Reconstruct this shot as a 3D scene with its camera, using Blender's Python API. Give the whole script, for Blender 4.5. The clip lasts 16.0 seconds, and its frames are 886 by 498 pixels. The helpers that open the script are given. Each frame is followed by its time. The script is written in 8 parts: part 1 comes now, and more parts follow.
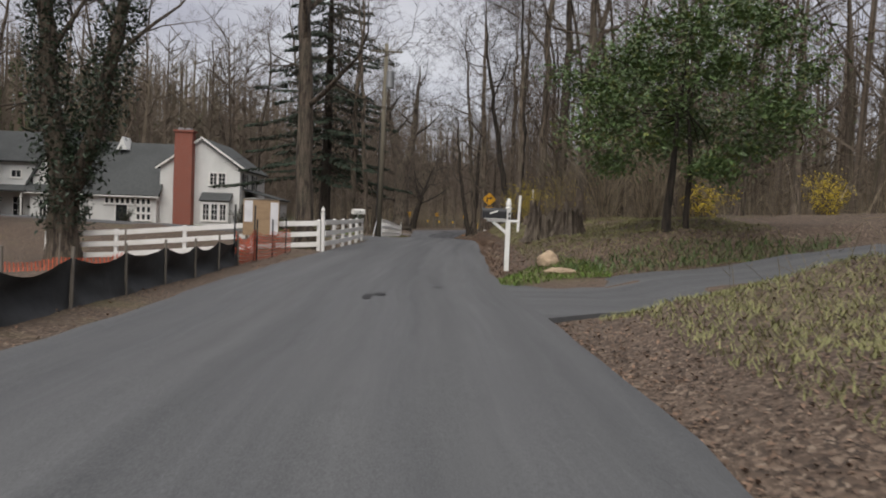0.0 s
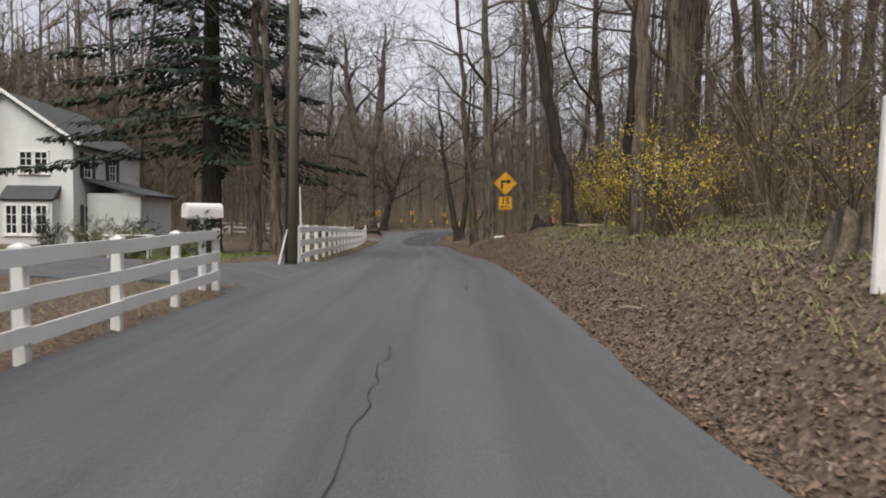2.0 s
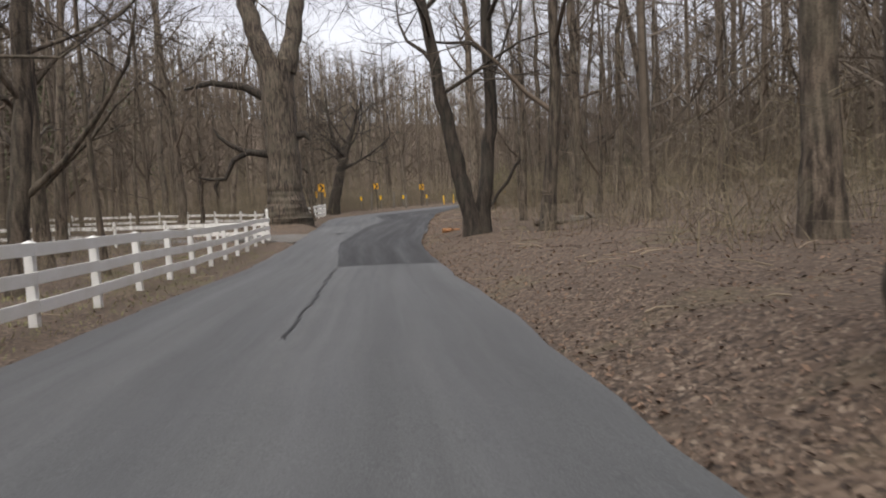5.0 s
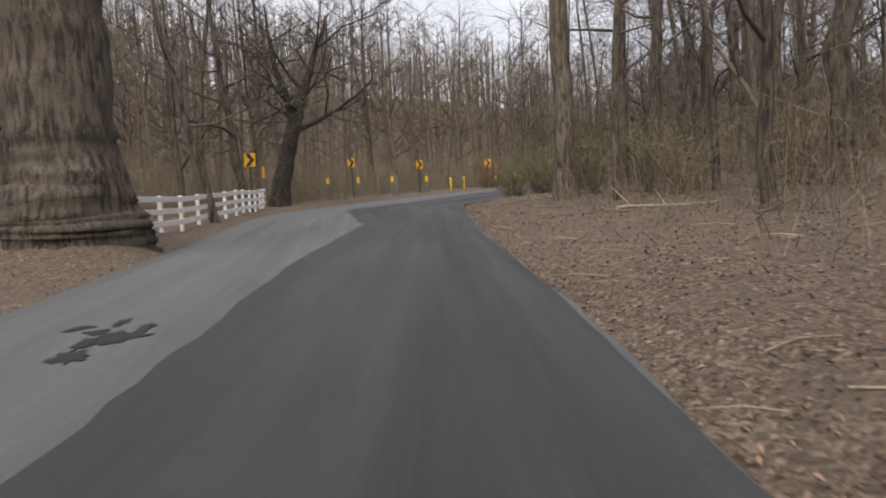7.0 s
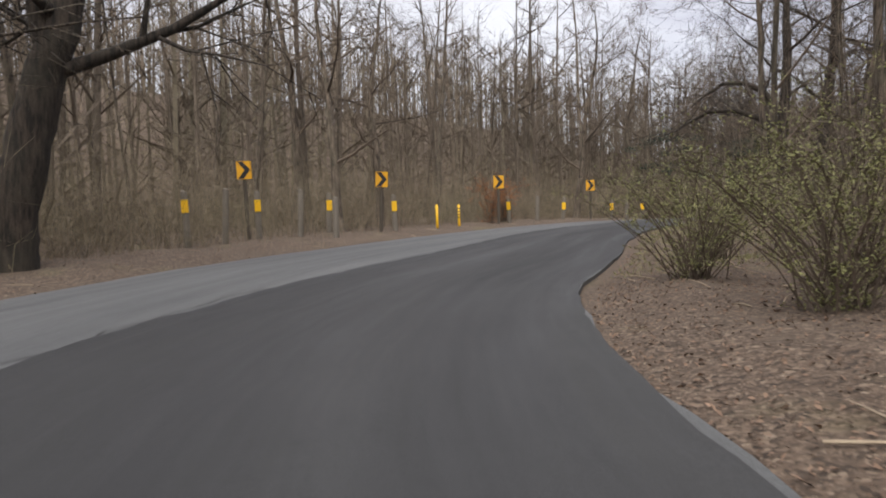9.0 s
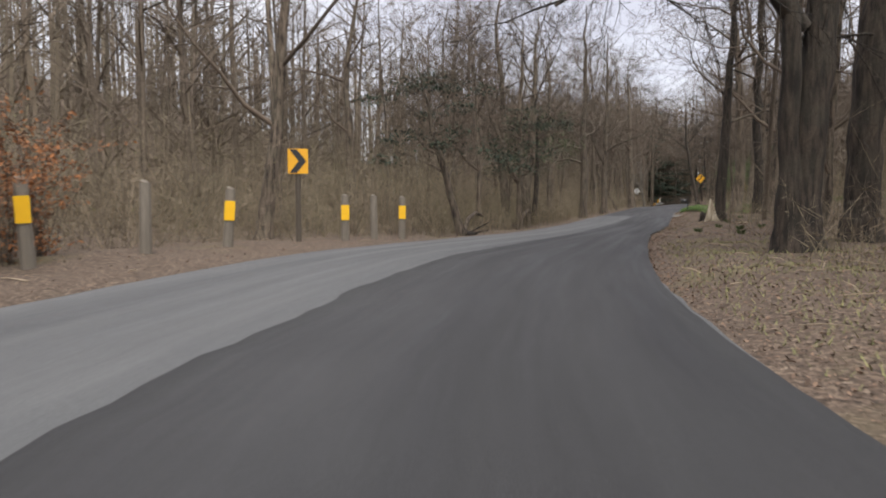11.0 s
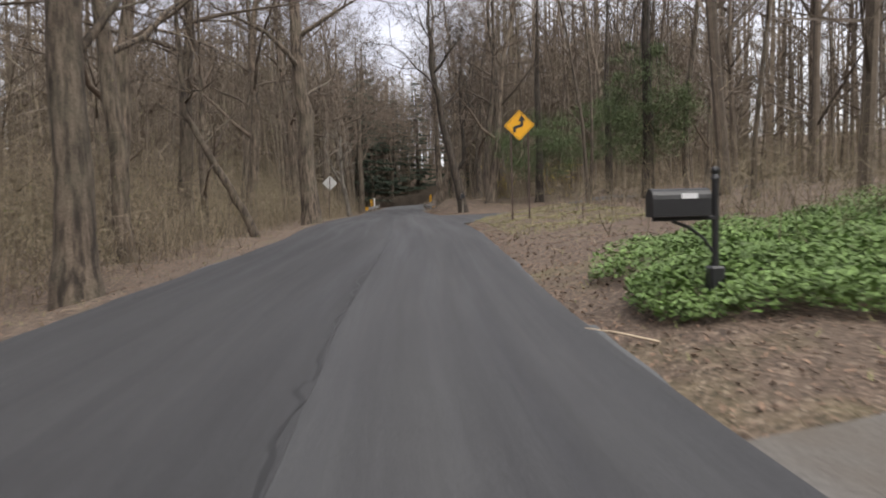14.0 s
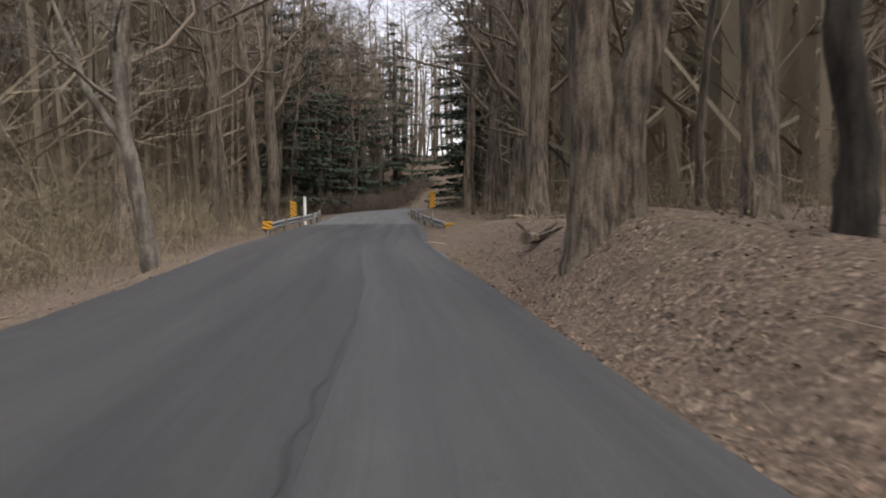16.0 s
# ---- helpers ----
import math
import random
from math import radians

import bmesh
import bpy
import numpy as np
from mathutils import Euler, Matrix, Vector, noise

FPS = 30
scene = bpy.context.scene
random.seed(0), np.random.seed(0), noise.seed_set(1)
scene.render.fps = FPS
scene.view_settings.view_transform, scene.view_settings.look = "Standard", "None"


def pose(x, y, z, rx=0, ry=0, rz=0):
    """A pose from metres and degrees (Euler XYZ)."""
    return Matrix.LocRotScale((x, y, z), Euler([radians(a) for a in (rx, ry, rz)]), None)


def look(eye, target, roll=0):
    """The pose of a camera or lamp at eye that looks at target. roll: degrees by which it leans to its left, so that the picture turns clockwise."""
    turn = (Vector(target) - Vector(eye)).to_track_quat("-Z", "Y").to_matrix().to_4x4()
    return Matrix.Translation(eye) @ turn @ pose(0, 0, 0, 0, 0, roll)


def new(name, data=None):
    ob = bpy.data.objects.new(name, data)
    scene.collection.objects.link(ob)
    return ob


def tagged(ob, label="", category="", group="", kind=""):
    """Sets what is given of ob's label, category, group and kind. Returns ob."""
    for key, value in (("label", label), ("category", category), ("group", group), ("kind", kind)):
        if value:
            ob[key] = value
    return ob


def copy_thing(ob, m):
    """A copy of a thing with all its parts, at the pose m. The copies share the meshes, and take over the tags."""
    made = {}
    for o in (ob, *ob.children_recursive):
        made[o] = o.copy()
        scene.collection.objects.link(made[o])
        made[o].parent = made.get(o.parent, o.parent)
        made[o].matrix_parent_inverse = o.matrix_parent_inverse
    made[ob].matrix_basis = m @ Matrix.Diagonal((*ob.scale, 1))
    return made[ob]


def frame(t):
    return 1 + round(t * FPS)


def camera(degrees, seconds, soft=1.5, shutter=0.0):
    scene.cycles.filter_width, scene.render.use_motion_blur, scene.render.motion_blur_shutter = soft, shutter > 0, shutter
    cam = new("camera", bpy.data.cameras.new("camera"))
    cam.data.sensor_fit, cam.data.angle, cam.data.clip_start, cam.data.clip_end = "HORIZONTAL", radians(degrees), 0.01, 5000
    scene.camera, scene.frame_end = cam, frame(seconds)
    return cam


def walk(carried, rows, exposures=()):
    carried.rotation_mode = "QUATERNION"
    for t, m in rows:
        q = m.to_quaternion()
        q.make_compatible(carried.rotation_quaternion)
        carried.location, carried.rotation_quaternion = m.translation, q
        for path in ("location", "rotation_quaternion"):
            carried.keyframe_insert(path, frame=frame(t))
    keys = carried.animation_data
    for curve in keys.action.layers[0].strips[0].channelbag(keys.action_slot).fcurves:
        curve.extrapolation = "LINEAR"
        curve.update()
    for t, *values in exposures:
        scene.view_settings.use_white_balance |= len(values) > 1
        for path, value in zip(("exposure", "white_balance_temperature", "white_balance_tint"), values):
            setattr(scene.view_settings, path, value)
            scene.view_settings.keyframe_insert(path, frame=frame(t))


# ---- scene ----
cam = camera(61.8, 16.0, soft=1.9, shutter=0.08)
PATH = [
    (0, (0.000, -0.000, 1.500), (0.012, 1.999, 1.427), 2.18),
    (0.5, (-0.362, 6.046, 1.561), (-0.353, 8.044, 1.490), 2.42),
    (1, (-0.576, 12.445, 1.575), (-0.567, 14.443, 1.505), 1.62),
    (1.5, (-0.595, 18.662, 1.666), (-0.543, 20.660, 1.597), 0.97),
    (2, (-0.317, 24.881, 1.733), (-0.237, 26.878, 1.655), 0.53),
    (2.5, (-0.105, 31.499, 1.733), (0.033, 33.493, 1.661), 0.10),
    (3, (0.113, 38.251, 1.789), (0.257, 40.245, 1.718), -0.47),
    (3.5, (0.238, 44.657, 1.689), (0.387, 46.650, 1.612), -1.38),
    (4.1, (0.440, 52.613, 1.583), (0.589, 54.606, 1.486), -1.89),
    (4.7, (0.587, 60.882, 1.429), (0.733, 62.872, 1.303), -2.63),
    (5.3, (0.602, 69.741, 1.279), (0.746, 71.729, 1.125), -3.35),
    (5.8, (0.459, 77.776, 1.195), (0.601, 79.764, 1.025), -3.75),
    (6, (0.417, 81.013, 1.056), (0.562, 82.999, 0.871), -3.82),
    (6.5, (0.138, 89.525, 0.901), (0.313, 91.508, 0.713), -3.48),
    (7, (0.623, 98.169, 0.951), (0.817, 100.151, 0.773), -2.90),
    (7.5, (1.119, 106.451, 1.033), (1.340, 108.432, 0.872), -2.13),
    (8, (2.028, 114.686, 1.048), (2.222, 116.673, 0.931), -2.08),
    (8.2, (1.991, 118.367, 1.055), (2.176, 120.356, 0.964), -2.36),
    (8.7, (2.509, 125.991, 1.135), (2.752, 127.973, 1.034), -1.85),
    (9.25, (3.293, 133.159, 1.265), (3.657, 135.122, 1.149), -1.02),
    (9.8, (5.028, 140.383, 1.396), (5.514, 142.318, 1.264), -0.19),
    (10.3, (8.408, 148.902, 1.072), (8.948, 150.824, 0.956), 0.16),
    (10.5, (9.504, 152.226, 1.207), (10.216, 154.092, 1.089), 0.76),
    (11, (13.420, 160.577, 1.463), (14.495, 162.259, 1.331), -0.02),
    (11.5, (19.156, 168.508, 1.522), (20.522, 169.961, 1.374), -0.71),
    (12, (26.494, 175.580, 1.433), (28.025, 176.860, 1.292), -1.33),
    (12.5, (35.046, 182.388, 1.340), (36.618, 183.617, 1.203), -1.65),
    (13, (44.031, 189.740, 1.493), (45.621, 190.947, 1.366), -0.73),
    (13.5, (53.594, 197.486, 1.466), (55.205, 198.664, 1.334), -0.68),
    (14, (63.532, 205.421, 1.486), (65.157, 206.578, 1.351), -1.57),
    (14.5, (74.183, 213.821, 1.718), (75.822, 214.961, 1.595), -1.85),
    (15, (84.836, 222.246, 1.870), (86.492, 223.359, 1.737), -1.54),
    (15.5, (95.322, 230.543, 1.870), (96.994, 231.632, 1.738), -0.86),
    (16, (105.281, 238.064, 1.649), (106.950, 239.157, 1.514), -0.54),
]
walk(cam, [(t, look(eye, target, roll)) for t, eye, target, roll in PATH],
     [(0.0, 0.45), (1.0, 0.7), (2.0, 0.85), (3.5, 1.1), (6.0, 1.0), (8.0, 1.05), (10.5, 1.15), (12.5, 1.45), (13.5, 1.4), (15.0, 1.4), (16.0, 1.5)])

# ---- sky and light ----
SUN_TURN = radians(200)
world = bpy.data.worlds.new("world")
scene.world = world
world.use_nodes = True
wn, wl = world.node_tree.nodes, world.node_tree.links
wn.clear()
w_out = wn.new("ShaderNodeOutputWorld")
w_bg = wn.new("ShaderNodeBackground")
w_sky = wn.new("ShaderNodeTexSky")
w_sky.sky_type = "NISHITA"
w_sky.sun_disc = False
w_sky.sun_elevation = radians(55)
w_sky.sun_rotation = SUN_TURN
w_co = wn.new("ShaderNodeTexCoord")
w_map = wn.new("ShaderNodeMapping")
w_map.inputs["Scale"].default_value = (1.0, 1.0, 3.2)
w_noise = wn.new("ShaderNodeTexNoise")
w_noise.inputs["Scale"].default_value = 2.2
w_noise.inputs["Detail"].default_value = 6.0
w_noise.inputs["Roughness"].default_value = 0.55
w_ramp = wn.new("ShaderNodeValToRGB")
w_ramp.color_ramp.elements[0].position = 0.36
w_ramp.color_ramp.elements[0].color = (3.5, 3.4, 3.75, 1)
w_ramp.color_ramp.elements[1].position = 0.66
w_ramp.color_ramp.elements[1].color = (5.4, 5.3, 5.45, 1)
w_mix = wn.new("ShaderNodeMix")
w_mix.data_type = "RGBA"
w_mix.inputs["Factor"].default_value = 0.86
wl.new(w_co.outputs["Generated"], w_map.inputs["Vector"])
wl.new(w_map.outputs["Vector"], w_noise.inputs["Vector"])
wl.new(w_noise.outputs["Fac"], w_ramp.inputs["Fac"])
wl.new(w_sky.outputs["Color"], w_mix.inputs["A"])
wl.new(w_ramp.outputs["Color"], w_mix.inputs["B"])
wl.new(w_mix.outputs["Result"], w_bg.inputs["Color"])
w_bg.inputs["Strength"].default_value = 0.1
wl.new(w_bg.outputs["Background"], w_out.inputs["Surface"])
sun_data = bpy.data.lights.new("sun", "SUN")
sun_data.energy = 2.2
sun_data.angle = radians(70)
sun_data.color = (1.0, 0.96, 0.89)
sun = new("sun", sun_data)
sun.matrix_world = look((0, 0, 0), (-math.sin(SUN_TURN) * math.cos(radians(55)), -math.cos(SUN_TURN) * math.cos(radians(55)), -math.sin(radians(55))))


# ---- materials ----
def mat(name, base, second=None, rough=0.8, grain=8.0, spots=0.8, mix=0.6, bump=0.3, bump_scale=None, metallic=0.0, spread=0.0, coords="Object", stretch=(1, 1, 1), third=None):
    """A surface with fine grain, broad stains and relief; spread varies it from piece to piece."""
    m = bpy.data.materials.new(name)
    m.use_nodes = True
    n, l = m.node_tree.nodes, m.node_tree.links
    bsdf = n["Principled BSDF"]
    bsdf.inputs["Roughness"].default_value = rough
    bsdf.inputs["Metallic"].default_value = metallic
    second = second or tuple(c * 0.65 for c in base)
    co = n.new("ShaderNodeTexCoord")
    mp = n.new("ShaderNodeMapping")
    mp.inputs["Scale"].default_value = stretch
    l.new(co.outputs[coords], mp.inputs["Vector"])
    fine = n.new("ShaderNodeTexNoise")
    fine.inputs["Scale"].default_value = grain
    fine.inputs["Detail"].default_value = 6
    fine.inputs["Roughness"].default_value = 0.65
    broad = n.new("ShaderNodeTexNoise")
    broad.inputs["Scale"].default_value = spots
    broad.inputs["Detail"].default_value = 4
    for t in (fine, broad):
        l.new(mp.outputs["Vector"], t.inputs["Vector"])
    r1 = n.new("ShaderNodeMapRange")
    r1.inputs["From Min"].default_value, r1.inputs["From Max"].default_value = 0.35, 0.68
    l.new(fine.outputs["Fac"], r1.inputs["Value"])
    mul = n.new("ShaderNodeMath")
    mul.operation = "MULTIPLY"
    mul.inputs[1].default_value = mix
    l.new(r1.outputs["Result"], mul.inputs[0])
    c1 = n.new("ShaderNodeMix")
    c1.data_type = "RGBA"
    c1.inputs["A"].default_value = (*base, 1)
    c1.inputs["B"].default_value = (*second, 1)
    l.new(mul.outputs["Value"], c1.inputs["Factor"])
    r2 = n.new("ShaderNodeMapRange")
    r2.inputs["From Min"].default_value, r2.inputs["From Max"].default_value = 0.45, 0.7
    r2.inputs["To Max"].default_value = 0.75
    l.new(broad.outputs["Fac"], r2.inputs["Value"])
    c2 = n.new("ShaderNodeMix")
    c2.data_type = "RGBA"
    third = third or tuple((a + b) / 2 * 0.8 for a, b in zip(base, second))
    c2.inputs["B"].default_value = (*third, 1)
    l.new(c1.outputs["Result"], c2.inputs["A"])
    l.new(r2.outputs["Result"], c2.inputs["Factor"])
    last = c2.outputs["Result"]
    if spread:
        geo = n.new("ShaderNodeNewGeometry")
        rr = n.new("ShaderNodeMapRange")
        rr.inputs["To Min"].default_value, rr.inputs["To Max"].default_value = 1 - spread, 1 + spread
        l.new(geo.outputs["Random Per Island"], rr.inputs["Value"])
        hsv = n.new("ShaderNodeHueSaturation")
        l.new(last, hsv.inputs["Color"])
        l.new(rr.outputs["Result"], hsv.inputs["Value"])
        last = hsv.outputs["Color"]
    l.new(last, bsdf.inputs["Base Color"])
    if bump:
        bp = n.new("ShaderNodeBump")
        bp.inputs["Strength"].default_value = bump
        bp.inputs["Distance"].default_value = bump_scale or 0.03
        l.new(fine.outputs["Fac"], bp.inputs["Height"])
        l.new(bp.outputs["Normal"], bsdf.inputs["Normal"])
    return m


def mixed(n, l, fac, a, b):
    """A colour between a and b; each a colour or a socket."""
    m = n.new("ShaderNodeMix")
    m.data_type = "RGBA"
    for key, c in (("A", a), ("B", b)):
        if isinstance(c, tuple):
            m.inputs[key].default_value = (*c, 1)
        else:
            l.new(c, m.inputs[key])
    l.new(fac, m.inputs["Factor"])
    return m.outputs["Result"]


def ranged(n, l, socket, a, b, c=0.0, d=1.0):
    r = n.new("ShaderNodeMapRange")
    r.inputs["From Min"].default_value, r.inputs["From Max"].default_value = a, b
    r.inputs["To Min"].default_value, r.inputs["To Max"].default_value = c, d
    l.new(socket, r.inputs["Value"])
    return r.outputs["Result"]


def noise_of(n, l, vector, scale, detail=4, rough=0.6):
    t = n.new("ShaderNodeTexNoise")
    t.inputs["Scale"].default_value, t.inputs["Detail"].default_value, t.inputs["Roughness"].default_value = scale, detail, rough
    l.new(vector, t.inputs["Vector"])
    return t.outputs["Fac"]


def relief(n, l, height, bsdf, strength, distance):
    b = n.new("ShaderNodeBump")
    b.inputs["Strength"].default_value, b.inputs["Distance"].default_value = strength, distance
    l.new(height, b.inputs["Height"])
    l.new(b.outputs["Normal"], bsdf.inputs["Normal"])


def leafy_ground():
    """Fallen leaves, each with its own shade, over earth and a little moss."""
    m = bpy.data.materials.new("leaf_litter")
    m.use_nodes = True
    n, l = m.node_tree.nodes, m.node_tree.links
    bsdf = n["Principled BSDF"]
    bsdf.inputs["Roughness"].default_value = 0.95
    at = n.new("ShaderNodeTexCoord").outputs["Object"]
    bend = n.new("ShaderNodeTexNoise")
    bend.inputs["Scale"].default_value = 9.0
    l.new(at, bend.inputs["Vector"])
    push = n.new("ShaderNodeVectorMath")
    push.operation = "MULTIPLY_ADD"
    push.inputs[1].default_value = (0.12, 0.12, 0.12)
    l.new(bend.outputs["Color"], push.inputs[0])
    l.new(at, push.inputs[2])
    cells = []
    for size in (21.0, 34.0):
        c = n.new("ShaderNodeTexVoronoi")
        c.inputs["Scale"].default_value = size
        l.new(push.outputs["Vector"], c.inputs["Vector"])
        cells.append(c)
    ramps = []
    for c in cells:
        r = n.new("ShaderNodeValToRGB")
        r.color_ramp.interpolation = "LINEAR"
        for k, (pos, col) in enumerate(((0.0, (0.016, 0.011, 0.008)), (0.36, (0.055, 0.037, 0.026)), (0.62, (0.115, 0.079, 0.056)), (0.82, (0.18, 0.131, 0.096)), (1.0, (0.31, 0.25, 0.19)))):
            e = r.color_ramp.elements[k] if k < 2 else r.color_ramp.elements.new(pos)
            e.position, e.color = pos, (*col, 1)
        l.new(c.outputs["Color"], r.inputs["Fac"])
        ramps.append(r.outputs["Color"])
    col = mixed(n, l, ranged(n, l, noise_of(n, l, at, 5.0), 0.42, 0.58), ramps[0], ramps[1])
    col = mixed(n, l, ranged(n, l, noise_of(n, l, at, 0.9, 5), 0.52, 0.72, 0, 0.7), col, (0.085, 0.062, 0.045))
    col = mixed(n, l, ranged(n, l, noise_of(n, l, at, 0.33, 5), 0.56, 0.72, 0, 0.5), col, (0.12, 0.11, 0.045))
    l.new(col, bsdf.inputs["Base Color"])
    relief(n, l, cells[0].outputs["Distance"], bsdf, 0.45, 0.018)
    return m


def bark_of(name, ridge, groove, patch, size=9.0, depth=0.05):
    """Furrowed bark: long ridges, dark grooves between them, and grey-green patches."""
    m = bpy.data.materials.new(name)
    m.use_nodes = True
    n, l = m.node_tree.nodes, m.node_tree.links
    bsdf = n["Principled BSDF"]
    bsdf.inputs["Roughness"].default_value = 0.95
    at = n.new("ShaderNodeTexCoord").outputs["Object"]
    mp = n.new("ShaderNodeMapping")
    mp.inputs["Scale"].default_value = (1, 1, 0.16)
    l.new(at, mp.inputs["Vector"])
    long = noise_of(n, l, mp.outputs["Vector"], size, 5, 0.6)
    fine = noise_of(n, l, at, size * 3, 4, 0.65)
    col = mixed(n, l, ranged(n, l, long, 0.4, 0.62), groove, ridge)
    col = mixed(n, l, ranged(n, l, noise_of(n, l, at, 1.1, 5, 0.6), 0.45, 0.68, 0, 0.75), col, patch)
    col = mixed(n, l, ranged(n, l, fine, 0.45, 0.7, 0, 0.55), col, tuple(c * 0.6 for c in groove))
    hsv = n.new("ShaderNodeHueSaturation")
    l.new(col, hsv.inputs["Color"])
    l.new(ranged(n, l, n.new("ShaderNodeObjectInfo").outputs["Random"], 0, 1, 0.75, 1.25), hsv.inputs["Value"])
    l.new(hsv.outputs["Color"], bsdf.inputs["Base Color"])
    relief(n, l, long, bsdf, 1.0, depth)
    return m


def asphalt(name, base, dark, light, rough=0.85):
    """Rolled asphalt: fine stone, long streaks of wear, stains and repairs."""
    m = bpy.data.materials.new(name)
    m.use_nodes = True
    n, l = m.node_tree.nodes, m.node_tree.links
    bsdf = n["Principled BSDF"]
    co = n.new("ShaderNodeTexCoord")
    at = co.outputs["Object"]
    mp = n.new("ShaderNodeMapping")
    mp.inputs["Scale"].default_value = (1.15, 0.035, 1.0)
    l.new(co.outputs["UV"], mp.inputs["Vector"])
    stone = noise_of(n, l, at, 70.0, 3, 0.7)
    col = mixed(n, l, ranged(n, l, noise_of(n, l, mp.outputs["Vector"], 1.0, 5, 0.6), 0.34, 0.66), dark, light)
    col = mixed(n, l, ranged(n, l, noise_of(n, l, at, 0.45, 6, 0.65), 0.4, 0.62, 0, 0.6), col, base)
    col = mixed(n, l, ranged(n, l, noise_of(n, l, at, 2.3, 6, 0.7), 0.58, 0.75, 0, 0.5), col, dark)
    col = mixed(n, l, ranged(n, l, stone, 0.5, 0.72, 0, 0.45), col, tuple(c * 1.7 for c in light))
    col = mixed(n, l, ranged(n, l, stone, 0.5, 0.3, 0, 0.5), col, tuple(c * 0.5 for c in dark))
    l.new(col, bsdf.inputs["Base Color"])
    l.new(ranged(n, l, noise_of(n, l, mp.outputs["Vector"], 1.7, 4), 0.35, 0.65, rough - 0.17, rough + 0.1), bsdf.inputs["Roughness"])
    relief(n, l, stone, bsdf, 0.5, 0.008)
    return m


def lengthwise(ob, us, vs):
    """Gives a strip its distances across and along, for the wear."""
    uv = ob.data.uv_layers.new(name="UVMap")
    idx = np.empty(len(ob.data.loops), np.int32)
    ob.data.loops.foreach_get("vertex_index", idx)
    uv.data.foreach_set("uv", np.column_stack([np.asarray(us), np.asarray(vs)])[idx].astype(np.float32).ravel())
    return ob


M = {
    "asphalt": asphalt("worn_asphalt", (0.086, 0.088, 0.092), (0.06, 0.062, 0.066), (0.112, 0.114, 0.117)),
    "patch": asphalt("newer_asphalt", (0.025, 0.025, 0.027), (0.014, 0.014, 0.016), (0.04, 0.04, 0.042), 0.75),
    "crack": mat("crack_tar", (0.018, 0.018, 0.019), None, 0.6, 30, 2, 0.5, 0.2, 0.004),
    "gravel": mat("gravel", (0.17, 0.16, 0.15), (0.08, 0.075, 0.07), 0.95, 25, 0.7, 0.8, 0.8, 0.03, third=(0.1, 0.08, 0.06)),
    "litter": leafy_ground(),
    "bark": bark_of("grey_brown_bark", (0.17, 0.132, 0.1), (0.028, 0.021, 0.016), (0.135, 0.117, 0.085)),
    "bark_dark": bark_of("dark_damp_bark", (0.06, 0.045, 0.034), (0.013, 0.01, 0.008), (0.044, 0.039, 0.029)),
    "bark_pale": bark_of("pale_grey_bark", (0.2, 0.178, 0.15), (0.075, 0.062, 0.052), (0.27, 0.25, 0.215), 5.0, 0.03),
    "twig": mat("brown_twigs", (0.118, 0.09, 0.068), (0.06, 0.045, 0.034), 0.95, 6, 1.0, 0.6, 0, spread=0.3),
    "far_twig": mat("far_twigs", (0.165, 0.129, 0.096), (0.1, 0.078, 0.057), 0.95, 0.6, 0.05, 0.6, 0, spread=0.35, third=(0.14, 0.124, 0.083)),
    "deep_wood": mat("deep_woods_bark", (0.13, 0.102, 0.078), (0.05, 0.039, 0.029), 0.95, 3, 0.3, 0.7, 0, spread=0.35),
    "brush": mat("tan_brush", (0.195, 0.155, 0.11), (0.083, 0.065, 0.046), 0.95, 3, 0.25, 0.6, 0, spread=0.6, third=(0.175, 0.155, 0.094)),
    "white": mat("white_paint", (0.82, 0.81, 0.79), (0.7, 0.68, 0.64), 0.6, 10, 1.5, 0.35, 0.1, 0.004, third=(0.7, 0.68, 0.63)),
}


M["patch_mid"] = asphalt("older_dark_asphalt", (0.034, 0.034, 0.037), (0.021, 0.021, 0.024), (0.054, 0.054, 0.056), 0.8)


def part(name, bm, material, parent=None, label="", smooth=False):
    """Links a bmesh as one mesh object, under a thing or a part."""
    me = bpy.data.meshes.new(name)
    bm.to_mesh(me)
    bm.free()
    if smooth:
        me.polygons.foreach_set("use_smooth", [True] * len(me.polygons))
    me.materials.append(material)
    ob = new(name, me)
    if parent:
        ob.parent = parent
    return tagged(ob, label)


def raw(name, verts, faces, material, parent=None, label="", smooth=False):
    """Links lists of corners and faces as one mesh object."""
    me = bpy.data.meshes.new(name)
    me.from_pydata([tuple(v) for v in verts], [], [tuple(f) for f in faces])
    if smooth:
        me.polygons.foreach_set("use_smooth", [True] * len(me.polygons))
    me.materials.append(material)
    ob = new(name, me)
    if parent:
        ob.parent = parent
    return tagged(ob, label)


def thing(name, m, label, category, group="", kind=""):
    ob = new(name)
    ob.matrix_world = m
    return tagged(ob, label, category, group, kind)


def box(bm, x, y, z, sx, sy, sz, bevel=0.0, turn=None):
    """A box with its centre at x, y, z; turn: a rotation about that centre."""
    m = Matrix.Translation((x, y, z)) @ (turn or Matrix()) @ Matrix.Diagonal((sx, sy, sz, 1))
    out = bmesh.ops.create_cube(bm, size=1.0, matrix=m)
    if bevel:
        edges = {e for v in out["verts"] for e in v.link_edges}
        bmesh.ops.bevel(bm, geom=list(edges), offset=bevel, segments=1, affect="EDGES", clamp_overlap=True)
    return bm


